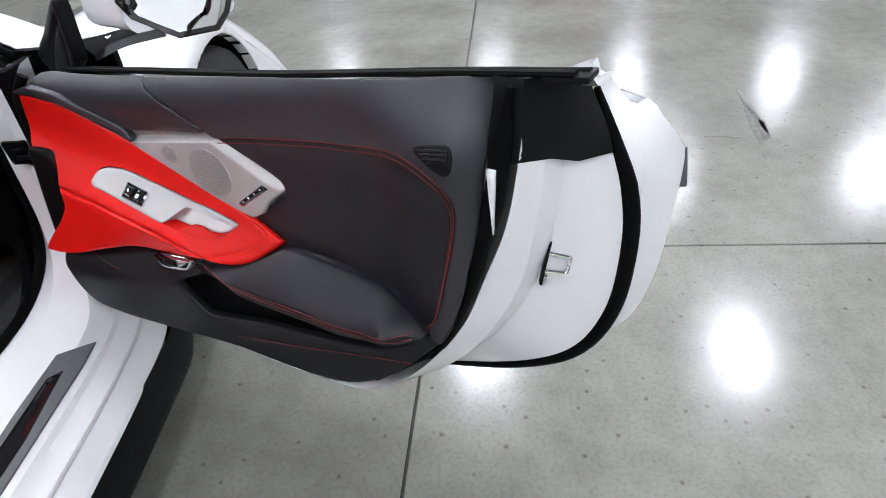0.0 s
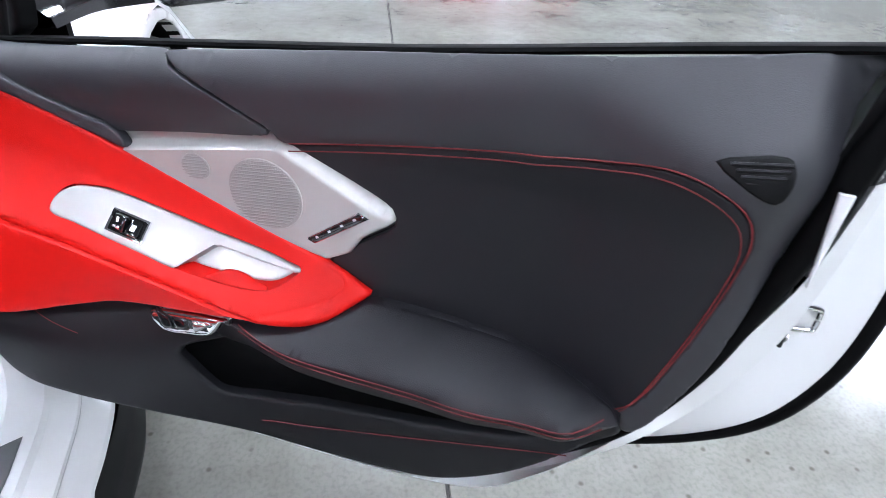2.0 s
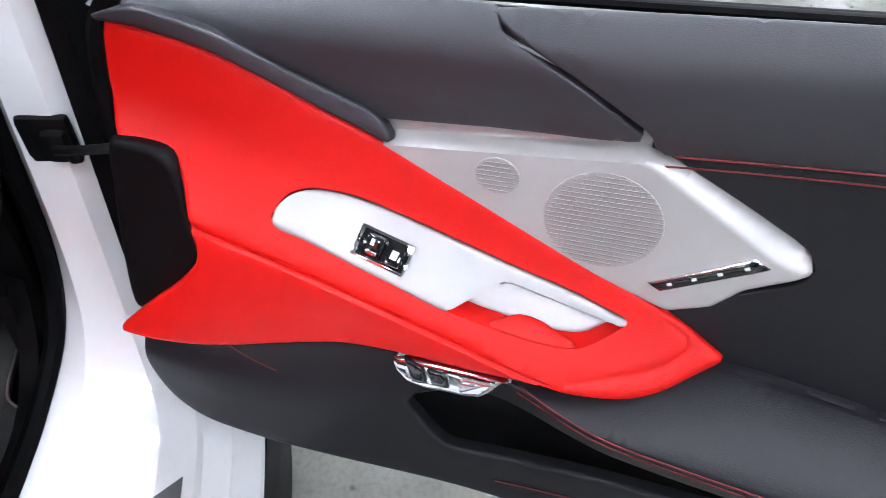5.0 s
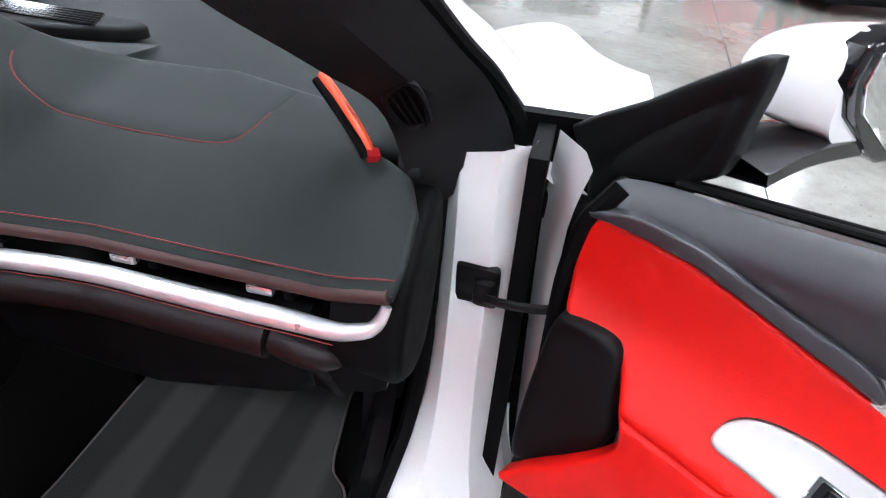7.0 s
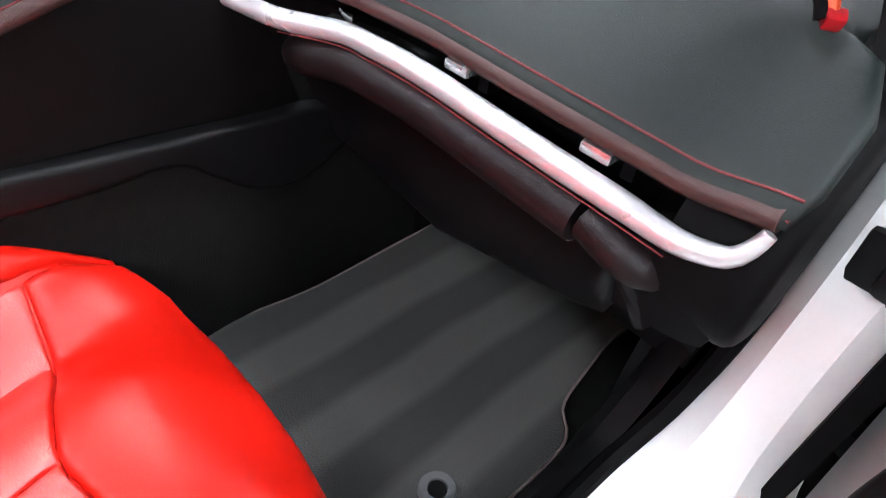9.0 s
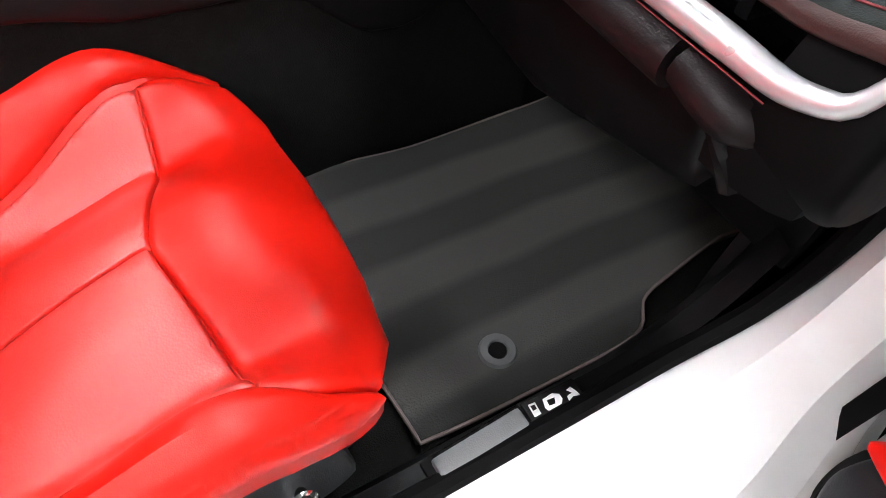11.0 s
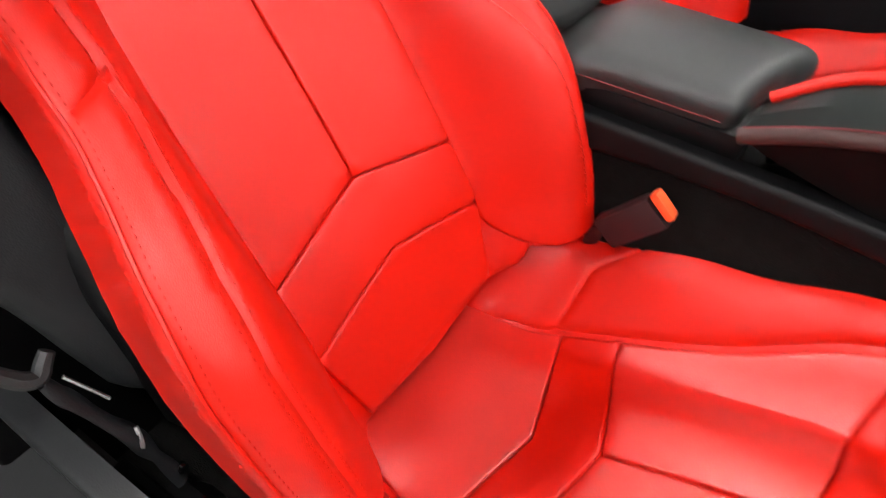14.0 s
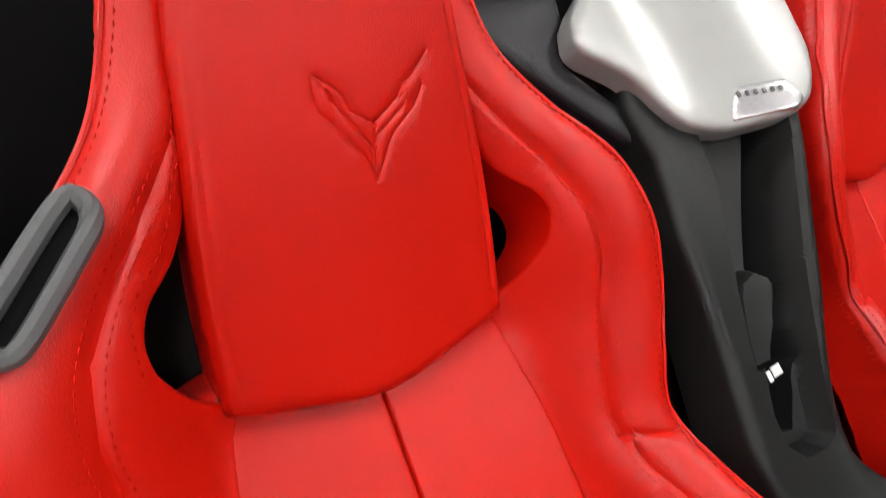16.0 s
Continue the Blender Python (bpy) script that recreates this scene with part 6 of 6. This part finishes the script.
part("pillar_cover", panel([(-0.060, 0.64), (-0.075, 0.72), (-0.085, 0.80), (-0.08, 0.84), (0.02, 0.86), (0.08, 0.80), (0.05, 0.66)], lambda x, z: (x, -0.622 + 0.10 * (x + 0.07), z), 0.010, 0.02, 0.02, rounded=2), BLACK, car, "black lower pillar cover")
part("cabin_floor", block((1.7, 1.3, 0.04), (-0.55, 0, 0.235), bevel=0.01), CARPET, car, "dark carpeted cabin floor")
part("toe_board", panel([(-0.62, 0.0), (-0.08, 0.0), (-0.08, 0.5), (-0.62, 0.5)], lambda y, s: (0.17 + 0.55 * s, y, 0.255 + 0.85 * s), 0.01, 0.02, 0.05, rounded=0, flip=True), CARPET, car, "dark carpeted toe board")
part("bulkhead", panel([(-0.66, 0.25), (-0.66, 1.0), (-0.5, 1.2), (0.5, 1.2), (0.66, 1.0), (0.66, 0.25)], lambda y, z: (-1.22 - 0.22 * (z - 0.25), y, z), 0.01, 0.03, 0.08, rounded=0), RUBBER, car, "black bulkhead behind the seats")
part("side_trim", panel([(-0.49, 0.425), (-0.48, 0.52), (-0.495, 0.62), (-0.515, 0.80), (-0.53, 0.98), (-0.62, 1.0), (-0.65, 0.75), (-0.62, 0.66), (-0.586, 0.597), (-0.571, 0.540), (-0.557, 0.468), (-0.535, 0.436), (-0.515, 0.424)], lambda y, z: (-1.17 - 0.25 * (z - 0.6) + 0.8 * (y + 0.56) ** 2, y, z), 0.02, 0.03, 0.03, rounded=2), SIDEGREY, car, "charcoal rear side trim")
# Grey panel: shade on the white sill's rear end, made as a part.
part("sill_side_shade", panel([(-1.25, 0.47), (-1.066, 0.465), (-1.012, 0.445), (-0.935, 0.41), (-0.945, 0.35), (-1.10, 0.325), (-1.25, 0.33)], lambda x, z: (x, -0.625 - 0.12 * (z - 0.4), z), 0.008, 0.02, 0.03, rounded=2), SIDEGREY, car, "grey panel standing in for shaded white paint beside the seat")
# Grey sheet laid over the white sill in place of its shade.
part("rear_sill_shade", panel([(-0.925, -0.608), (-0.965, -0.68), (-1.00, -0.785), (-1.30, -0.785), (-1.30, -0.608)], lambda x, y: (x, y, 0.352 + 0.30 * np.clip(y + 0.70, -0.1, 0)), 0.006, 0.02, 0.03, rounded=0), DULLGREY, car, "grey sheet standing in for shade on the white rear sill")
# A-pillar: inner trim edge, ridge, outer seal, white outer skin
P0 = [(-0.080, -0.618, 0.770), (-0.088, -0.610, 0.805), (-0.102, -0.582, 0.89), (-0.205, -0.562, 0.958), (-0.31, -0.540, 1.021), (-0.403, -0.517, 1.087), (-0.68, -0.455, 1.20)]
P1 = [(-0.040, -0.660, 0.800), (-0.070, -0.655, 0.842), (-0.085, -0.640, 0.90), (-0.165, -0.618, 0.950), (-0.27, -0.592, 1.022), (-0.35, -0.572, 1.083), (-0.65, -0.505, 1.212)]
P2 = [(-0.020, -0.715, 0.800), (0.000, -0.700, 0.850), (-0.040, -0.675, 0.915), (-0.105, -0.650, 0.965), (-0.22, -0.620, 1.045), (-0.29, -0.602, 1.096), (-0.60, -0.530, 1.228)]
P3 = [(0.130, -0.715, 0.805), (0.062, -0.712, 0.854), (-0.013, -0.678, 0.921), (-0.080, -0.650, 0.969), (-0.201, -0.620, 1.049), (-0.274, -0.601, 1.098), (-0.589, -0.533, 1.234)]
P4 = [(0.180, -0.725, 0.810), (0.116, -0.722, 0.859), (0.037, -0.687, 0.925), (-0.038, -0.655, 0.972), (-0.164, -0.625, 1.052), (-0.244, -0.607, 1.101), (-0.567, -0.539, 1.241)]
P5 = [(0.250, -0.690, 0.825), (0.186, -0.687, 0.874), (0.097, -0.657, 0.935), (0.014, -0.623, 0.985), (-0.116, -0.593, 1.062), (-0.199, -0.577, 1.111), (-0.536, -0.514, 1.248)]
P6 = [(0.10, -0.60, 0.800), (0.10, -0.60, 0.86), (0.05, -0.57, 0.92), (-0.05, -0.55, 0.975), (-0.16, -0.53, 1.05), (-0.25, -0.51, 1.10), (-0.58, -0.46, 1.22)]
part("pillar_trim", loft([P6, P0, P1, P2], n=40), CHARDARK, car, "dark charcoal A-pillar trim")
part("pillar_seal", tube([tuple((np.array(a) + np.array(b)) / 2) for a, b in zip(P2, P3)], 0.009, n=40, up=(0, 1, 0)), RUBBER, car, "black door seal on the A-pillar")
part("a_pillar", loft([P3, P4, P5, P6], n=40), WHITE, car, "white A-pillar skin")
DEMIST = [(-0.122, -0.588, 0.912), (-0.146, -0.619, 0.938), (-0.087, -0.623, 0.885), (-0.092, -0.601, 0.876)]
vent_box = part("pillar_vent", tube([(x - 0.004, y - 0.002, z + 0.003) for x, y, z in DEMIST], 0.0035, closed=True, n=40, sides=6), CHARDARK, car, "charcoal rim of the side window demister vent")
part("vent_mouth", loft([[(x - 0.003, y - 0.002, z + 0.002) for x, y, z in DEMIST[:2]], [(x - 0.003, y - 0.002, z + 0.002) for x, y, z in (DEMIST[3], DEMIST[2])]], n=8), RUBBER, vent_box, "black vent mouth")
for k in (0.25, 0.5, 0.75):
    a, b = (np.array(DEMIST[0]) * (1 - k) + np.array(DEMIST[1]) * k, np.array(DEMIST[3]) * (1 - k) + np.array(DEMIST[2]) * k)
    part("slat", tube([a + (-0.005, -0.002, 0.003), b + (-0.005, -0.002, 0.003)], 0.0012, sides=6), BLACK, vent_box)
shield = loft([[(x, y, z) for x, y, z in P5], [(x + 0.16, -0.3, z + 0.012) for x, y, z in P5], [(x + 0.20, 0.0, z + 0.015) for x, y, z in P5], [(x + 0.16, 0.3, z + 0.012) for x, y, z in P5], [(x, -y, z) for x, y, z in P5]], n=20)
ws = part("windshield", shield, GLASS, car, "clear windshield")
ws.visible_shadow = False
part("far_pillar", loft([[(x, -y, z) for x, y, z in r] for r in (P0, P2, P5, P6)], n=24), CHARDARK, car, "dark driver side pillar")
part("far_door", block((1.1, 0.10, 0.62), (-0.55, 0.72, 0.60), bevel=0.03), CHARDARK, car, "dark closed driver door trim")
part("far_door_skin", panel([(0.03, 0.22), (0.03, 0.62), (-0.10, 0.84), (-1.12, 0.90), (-1.20, 0.60), (-1.14, 0.22)], lambda x, z: (x, 0.875 - 0.20 * np.clip(z - 0.62, 0, 1), z), 0.008, 0.03, 0.05, rounded=0, flip=True), WHITE, car, "white closed driver door skin")
part("far_sill", block((1.3, 0.22, 0.25), (-0.55, 0.74, 0.25), bevel=0.03), CHARDARK, car, "dark driver side sill")

# front wing, bonnet, wheel arch, wheel
YS = np.array([-0.905, -0.895, -0.86, -0.79, -0.71, -0.61, -0.50, -0.30, 0.0])
ZS = np.array([0.655, 0.70, 0.752, 0.812, 0.857, 0.840, 0.800, 0.785, 0.79])
XS = np.array([-0.02, 0.12, 0.25, 0.40, 0.50, 0.62, 0.75, 0.90, 1.05, 1.20, 1.32])
DZ = np.array([-0.030, -0.022, -0.012, -0.004, 0.0, -0.008, -0.035, -0.085, -0.15, -0.235, -0.33])


def wing_rows(side):
    """Cross rows of the bonnet and wing; the outer edge lifts over the wheel."""
    rows = []
    for x, d in zip(XS, DZ):
        lift = 0.105 * math.exp(-(((x - 0.58) / 0.32) ** 2))
        rows.append([(x, side * y, z + d + lift * w) for y, z, w in zip(YS, ZS, (1, 0.8, 0.35, 0, 0, 0, 0, 0, 0))])
    return rows


part("front_wing", loft(wing_rows(1), n=40), WHITE, car, "white front wing and bonnet")
part("front_wing", loft(wing_rows(-1)[::-1], n=24), WHITE, car, "white front wing and bonnet")
ARC = [(0.575 + 0.395 * math.cos(radians(a)), 0.325 + 0.395 * math.sin(radians(a))) for a in range(208, -29, -12)]
FLANK_EDGE = [(x, float(np.interp(x, XS, [r[0][2] for r in wing_rows(1)])) + 0.002) for x in (1.32, 1.20, 1.05, 0.95, 0.85, 0.75, 0.66, 0.55, 0.45, 0.35, 0.25, 0.12, 0.03)]
for k in (1, -1):
    part("wing_side", panel([(0.03, 0.16), (0.18, 0.16)] + ARC + [(1.10, 0.16), (1.32, 0.22)] + FLANK_EDGE, lambda x, z: (x, k * (-0.905 + 0.05 * ease(0.35, 0.0, x) + 0.02 * ease(0.4, 0.2, z)), z), 0.004, 0.03, 0.03, rounded=0, flip=k < 0), WHITE, car, "white wing flank with the wheel arch")
part("arch_liner", loft([[(x, -0.90, z) for x, z in ARC], [(x, -0.58, z) for x, z in ARC]], n=24), RUBBER, car, "black wheel arch liner")
part("arch_wall", block((0.82, 0.02, 0.6), (0.575, -0.58, 0.44), bevel=0), RUBBER, car)
part("front_apron", block((0.06, 1.5, 0.3), (1.32, 0, 0.30), bevel=0.02), WHITE, car, "white nose")
# Black blocks added in place of the shaded gap behind the hinges.
part("hinge_gap_backing", block((0.02, 0.22, 0.62), (0.035, -0.80, 0.56), bevel=0), RUBBER, car, "black backing put in for the dark gap behind the hinges")
part("hinge_gap_backing", block((0.14, 0.02, 0.62), (-0.01, -0.735, 0.55), bevel=0), RUBBER, car)
for z, r in ((0.80, 0.012), (0.70, 0.010), (0.58, 0.012), (0.46, 0.010)):
    part("bolt", disc(r, 0.02, (0.020, -0.765, z), (0, 90, 0), bevel=0.002, sides=14), BLACK, car, "black hinge bolt")
part("wiring_boot", tube([(0.0, -0.75, 0.62), (-0.02, -0.785, 0.60), (-0.035, -0.80, 0.56), (-0.03, -0.81, 0.50)], 0.016, sides=10), RUBBER, car, "black wiring boot")
REAR = [(-1.15, 0.12), (-1.15, 0.33), (-1.22, 0.60), (-1.34, 0.86), (-1.42, 1.02), (-1.7, 0.985), (-2.2, 0.93), (-2.7, 0.90), (-2.95, 0.84), (-2.95, 0.22), (-2.45, 0.16)] + [(-2.08 + 0.36 * math.cos(radians(a)), 0.335 + 0.36 * math.sin(radians(a))) for a in range(-26, 207, 12)] + [(-1.6, 0.13)]
for k in (1, -1):
    part("rear_wing", panel(REAR, lambda x, z: (x, k * (-0.86 - 0.08 * ease(-1.2, -1.7, x) + 0.22 * np.clip(z - 0.7, 0, 1)), z), 0.008, 0.03, 0.05, rounded=0, flip=k < 0), WHITE, car, "white rear wing with the wheel arch")
    part("tail_lamp", block((0.02, 0.30, 0.07), (-2.965, k * 0.66, 0.74), (0, 0, -k * 4), bevel=0.02), REDPAINT, car, "red tail lamp")
DECK = [(-1.42, ((0.80, 1.00), (0.62, 1.09), (0.35, 1.13), (0, 1.14))), (-1.7, ((0.87, 0.985), (0.72, 1.03), (0.45, 1.06), (0, 1.08))), (-2.2, ((0.89, 0.93), (0.74, 1.00), (0.48, 0.97), (0, 0.975))), (-2.7, ((0.90, 0.90), (0.75, 0.95), (0.48, 0.925), (0, 0.93))), (-2.95, ((0.88, 0.845), (0.75, 0.885), (0.48, 0.88), (0, 0.885)))]
rows = [[(x, -y, z) for y, z in half_row] + [(x, y, z) for y, z in half_row[-2::-1]] for x, half_row in DECK]
part("engine_deck", loft(rows, n=40), WHITE, car, "white engine deck with raised haunches")
part("rear_window", loft([[(x - 0.01, y * 0.55, z + 0.02) for x, y, z in rows[0]], [(x + 0.12, y * 0.50, z + 0.008) for x, y, z in rows[2]]], n=20), GLOSS, car, "dark rear engine glass")
part("tail", loft([rows[-1], [(-2.99, y * 0.99, 0.70) for x, y, z in rows[-1]], [(-2.97, y * 0.97, 0.45) for x, y, z in rows[-1]], [(-2.90, y * 0.93, 0.22) for x, y, z in rows[-1]]], n=40), WHITE, car, "white tail panel")
part("tail_grille", block((0.03, 1.05, 0.16), (-2.985, 0, 0.52), bevel=0.02), BLACK, car, "black tail grille")
part("underbody", block((3.9, 1.3, 0.10), (-0.85, 0, 0.17), bevel=0.03), RUBBER, car, "black underbody")


def wheel_parts(at):
    tyre = part("wheel", spin([(0.235, -0.115), (0.25, -0.128), (0.30, -0.132), (0.325, -0.118), (0.335, -0.09), (0.337, 0), (0.335, 0.09), (0.325, 0.118), (0.30, 0.132), (0.25, 0.128), (0.235, 0.115)], at=at, turn=(90, 0, 0)), TYRE, car, "black tyre on a dark alloy wheel")
    part("rim", spin([(0.236, 0.118), (0.238, 0.10), (0.215, 0.08), (0.205, 0.0), (0.205, -0.10)], at=at, turn=(90, 0, 0)), ALLOY, tyre)
    for k in range(10):
        a = radians(36 * k)
        spoke = block((0.20, 0.022, 0.03), (0.115, 0, 0.085), bevel=0.006)
        spoke.transform(pose(*at, 90, 0, 0) @ Matrix.Rotation(a, 4, "Z"))
        part("spoke", spoke, ALLOY, tyre)
    part("hub_cap", spin([(0.0, 0.105), (0.03, 0.104), (0.04, 0.09), (0.04, 0.0)], at=at, turn=(90, 0, 0), sides=24), ALLOY, tyre)
    part("brake_disc", spin([(0.0, 0.02), (0.17, 0.02), (0.17, 0.0)], at=at, turn=(90, 0, 0)), BRIGHT, tyre)


for at in ((0.64, -0.745, 0.337), (0.64, 0.745, 0.337), (-2.08, -0.745, 0.337), (-2.08, 0.745, 0.337)):
    wheel_parts(at)

# ---- floor mat, belt buckle, belt gear ----
mat = thing("floor_mat", "dark carpet floor mat with pale piping and brushed stripes", "floor mat")
MATLINE = [(-0.413, -0.505), (-0.400, -0.528), (-0.24, -0.534), (-0.125, -0.534), (-0.085, -0.522), (-0.055, -0.492), (0.02, -0.476), (0.11, -0.462), (0.19, -0.452), (0.20, -0.30), (0.19, -0.102), (0.02, -0.096), (-0.2, -0.105), (-0.42, -0.102), (-0.425, -0.3)]
part("mat_carpet", panel(MATLINE, lambda x, y: (x, y, 0.272 + 0 * x), 0.005, 0.01, 0.03, rounded=2), MATSTRIPE, mat, "dark carpet brushed in stripes")
part("piping", tube([(x, y, 0.270) for x, y in MATLINE], 0.0024, closed=True, n=140, sides=6), PIPING, mat, "pale pink piping")
part("mat_fixing", spin([(0.012, 0.002), (0.013, 0.005), (0.022, 0.005), (0.024, 0.0)], at=(-0.277, -0.472, 0.2735), sides=24), GREY, mat, "grey ring fastener")
part("mat_fixing_stud", spin([(0.0, 0.003), (0.011, 0.003), (0.012, 0.0)], at=(-0.277, -0.472, 0.2735), sides=20), BLACK, mat, "black fastener stud")

buckle = thing("seat_belt_buckle", "black seat belt buckle with an orange-red release button", "seat belt buckle")
turn = (0, 38, 0)
part("buckle_body", block((0.040, 0.020, 0.075), (-0.828, -0.135, 0.532), turn, bevel=0.006), PLUM, buckle, "dark plum plastic body")
part("release_button", block((0.010, 0.016, 0.034), (-0.8035, -0.137, 0.570), (0, -50, 0), bevel=0.004), ORANGE, buckle, "orange-red release button")
part("stalk", tube([(-0.846, -0.131, 0.510), (-0.866, -0.112, 0.475), (-0.875, -0.092, 0.40)], 0.010, sides=8, flat=0.5), PLUM, buckle)

belt = thing("seat_belt_anchor", "dark grey seat belt anchor gear beside the seat", "seat belt anchor")
part("anchor_hook", tube([(-1.137, -0.622, 0.583), (-1.133, -0.611, 0.560), (-1.131, -0.600, 0.552), (-1.133, -0.591, 0.560), (-1.135, -0.584, 0.566)], [0.006, 0.007, 0.0075, 0.007, 0.006], sides=8), DULLGREY, belt, "grey plastic belt hook")
part("anchor_arm", tube([(-1.130, -0.600, 0.545), (-1.126, -0.597, 0.528), (-1.122, -0.592, 0.512), (-1.117, -0.588, 0.494), (-1.112, -0.583, 0.474), (-1.106, -0.576, 0.448), (-1.099, -0.572, 0.418), (-1.093, -0.569, 0.392), (-1.085, -0.565, 0.360)], [0.006, 0.010, 0.0075, 0.008, 0.011, 0.011, 0.006, 0.009, 0.010], sides=8, flat=0.6, n=40), SIDEGREY, belt, "dark grey belt anchor arm")
part("anchor_rod", tube([(-1.130, -0.587, 0.537), (-1.118, -0.571, 0.493)], 0.0018, sides=6), BRIGHT, belt, "thin bright rod")
part("anchor_edge", tube([(-1.102, -0.570, 0.458), (-1.096, -0.573, 0.448), (-1.095, -0.576, 0.436)], 0.0022, sides=6), BRIGHT, belt, "thin bright edge on the belt anchor")
part("anchor_bolt", disc(0.006, 0.008, (-1.084, -0.560, 0.378), (0, 70, 0), bevel=0.002, sides=14), CHROME, belt, "bright anchor bolt")

# ---- other cars and things across the hall ----
def far_car(name, paint, at, turn_z, label):
    c = thing(name, label, "car")
    c.matrix_basis = pose(*at, 0, 0, turn_z)
    rows = []
    for x, hw, z0, z1, crown in ((-2.28, 0.70, 0.22, 0.52, 0.02), (-2.18, 0.86, 0.18, 0.62, 0.04), (-1.9, 0.93, 0.16, 0.72, 0.06), (-1.3, 0.95, 0.16, 0.84, 0.06), (-0.6, 0.94, 0.16, 0.92, 0.05), (0.6, 0.96, 0.16, 0.95, 0.05), (1.6, 0.97, 0.18, 0.98, 0.05), (2.2, 0.90, 0.25, 0.98, 0.03)):
        rows.append([(x, -hw, z0), (x, -hw * 1.02, (z0 + z1) / 2), (x, -hw * 0.95, z1), (x, -hw * 0.55, z1 + crown), (x, 0, z1 + crown * 0.6), (x, hw * 0.55, z1 + crown), (x, hw * 0.95, z1), (x, hw * 1.02, (z0 + z1) / 2), (x, hw, z0)])
    body = part("body", loft(rows, n=36), paint, c)
    part("nose", loft([rows[0], [(-2.27, y * 0.3, 0.3 + (z - 0.3) * 0.3) for _, y, z in rows[0]]], n=24), paint, c)
    part("cabin", loft([[(-0.75, -0.72, 0.93), (-0.75, 0, 0.98), (-0.75, 0.72, 0.93)], [(0.05, -0.55, 1.22), (0.05, 0, 1.26), (0.05, 0.55, 1.22)], [(0.7, -0.55, 1.22), (0.7, 0, 1.26), (0.7, 0.55, 1.22)], [(1.8, -0.65, 0.98), (1.8, 0, 1.0), (1.8, 0.65, 0.98)]], n=16), GLOSS, c, "dark glazed cabin")
    part("grille", block((0.04, 0.98, 0.17), (-2.27, 0, 0.40), bevel=0.02), GLOSS, c, "black front grille")
    part("splitter", block((0.30, 1.70, 0.05), (-2.15, 0, 0.145), bevel=0.01), RUBBER, c, "black front splitter")
    part("number_plate_blank", block((0.02, 0.42, 0.10), (-2.29, 0, 0.38), bevel=0.005), GREY, c, "plain grey plate area")
    part("bonnet_vent", block((0.22, 0.36, 0.015), (-1.45, 0, 0.875), (0, 8, 0), bevel=0.004), GLOSS, c, "black bonnet vent")
    for k in (-1, 1):
        part("headlight", block((0.40, 0.16, 0.05), (-1.93, k * 0.76, 0.685), (0, 14, k * 16), bevel=0.02), LENS, c, "clear headlight")
        for x in (-1.45, 1.3):
            part("wheel", spin([(0.0, 0.02), (0.20, 0.03), (0.23, 0.10), (0.30, 0.12), (0.33, 0.08), (0.335, 0), (0.33, -0.1)], at=(x, k * 0.88, 0.335), turn=(90 if k < 0 else -90, 0, 0), sides=28), TYRE, c, "black wheel")
        part("mirror", block((0.10, 0.22, 0.12), (-0.55, k * 1.03, 0.98), bevel=0.04), paint, c)
    return c


far_car("white_coupe", WHITE, (9.9, -0.78, 0), -9, "white sports coupe facing across the hall")
far_car("red_coupe", REDPAINT, (9.3, -3.6, 0), 10, "red sports coupe parked across the hall")
far_car("dark_red_coupe", REDPAINT, (14.6, 1.35, 0), -6, "red car parked deep in the hall")

bike = thing("motorcycle", "black motorcycle with a pale tyred spoked wheel", "motorcycle")
bike.matrix_basis = pose(8.9, 2.05, 0, 0, 0, 12)
wheel = part("wheel", tube([(0.30 * math.cos(a), 0, 0.34 + 0.30 * math.sin(a)) for a in np.arange(20) * math.pi / 10], 0.045, closed=True, n=48, up=(0, 1, 0)), GREY, bike, "pale grey tyre")
for k in range(12):
    a = radians(30 * k)
    part("spoke", tube([(0, 0.01, 0.34), (0.27 * math.cos(a), 0, 0.34 + 0.27 * math.sin(a))], 0.006, sides=5), CHROME, wheel)
part("hub", disc(0.06, 0.10, (0, 0, 0.34), (90, 0, 0), bevel=0.01), YELLOWISH, wheel, "brassy hub")
part("fork", tube([(0, 0.07, 0.34), (0.18, 0.07, 0.80), (0.25, 0.07, 1.0)], 0.022), CHROME, bike, "chrome fork leg")
part("fork", tube([(0, -0.07, 0.34), (0.18, -0.07, 0.80), (0.25, -0.07, 1.0)], 0.022), CHROME, bike, "chrome fork leg")
part("engine", block((0.45, 0.30, 0.40), (0.75, 0, 0.45), bevel=0.08), GLOSS, bike, "black engine")
part("tank", block((0.55, 0.26, 0.24), (0.62, 0, 0.82), bevel=0.10), GLOSS, bike, "black fuel tank")
part("saddle", block((0.60, 0.26, 0.10), (1.10, 0, 0.74), bevel=0.04), CHARDARK, bike, "black saddle")
part("rear_wheel", tube([(1.4 + 0.28 * math.cos(a), 0, 0.33 + 0.28 * math.sin(a)) for a in np.arange(20) * math.pi / 10], 0.05, closed=True, n=48, up=(0, 1, 0)), TYRE, bike, "black rear tyre")
part("handlebar", tube([(0.32, -0.36, 1.02), (0.24, -0.2, 1.06), (0.24, 0.2, 1.06), (0.32, 0.36, 1.02)], 0.014), CHROME, bike, "chrome handlebar")
part("exhaust", tube([(0.8, -0.2, 0.3), (1.2, -0.22, 0.3), (1.6, -0.22, 0.33)], 0.045), CHROME, bike, "chrome exhaust")
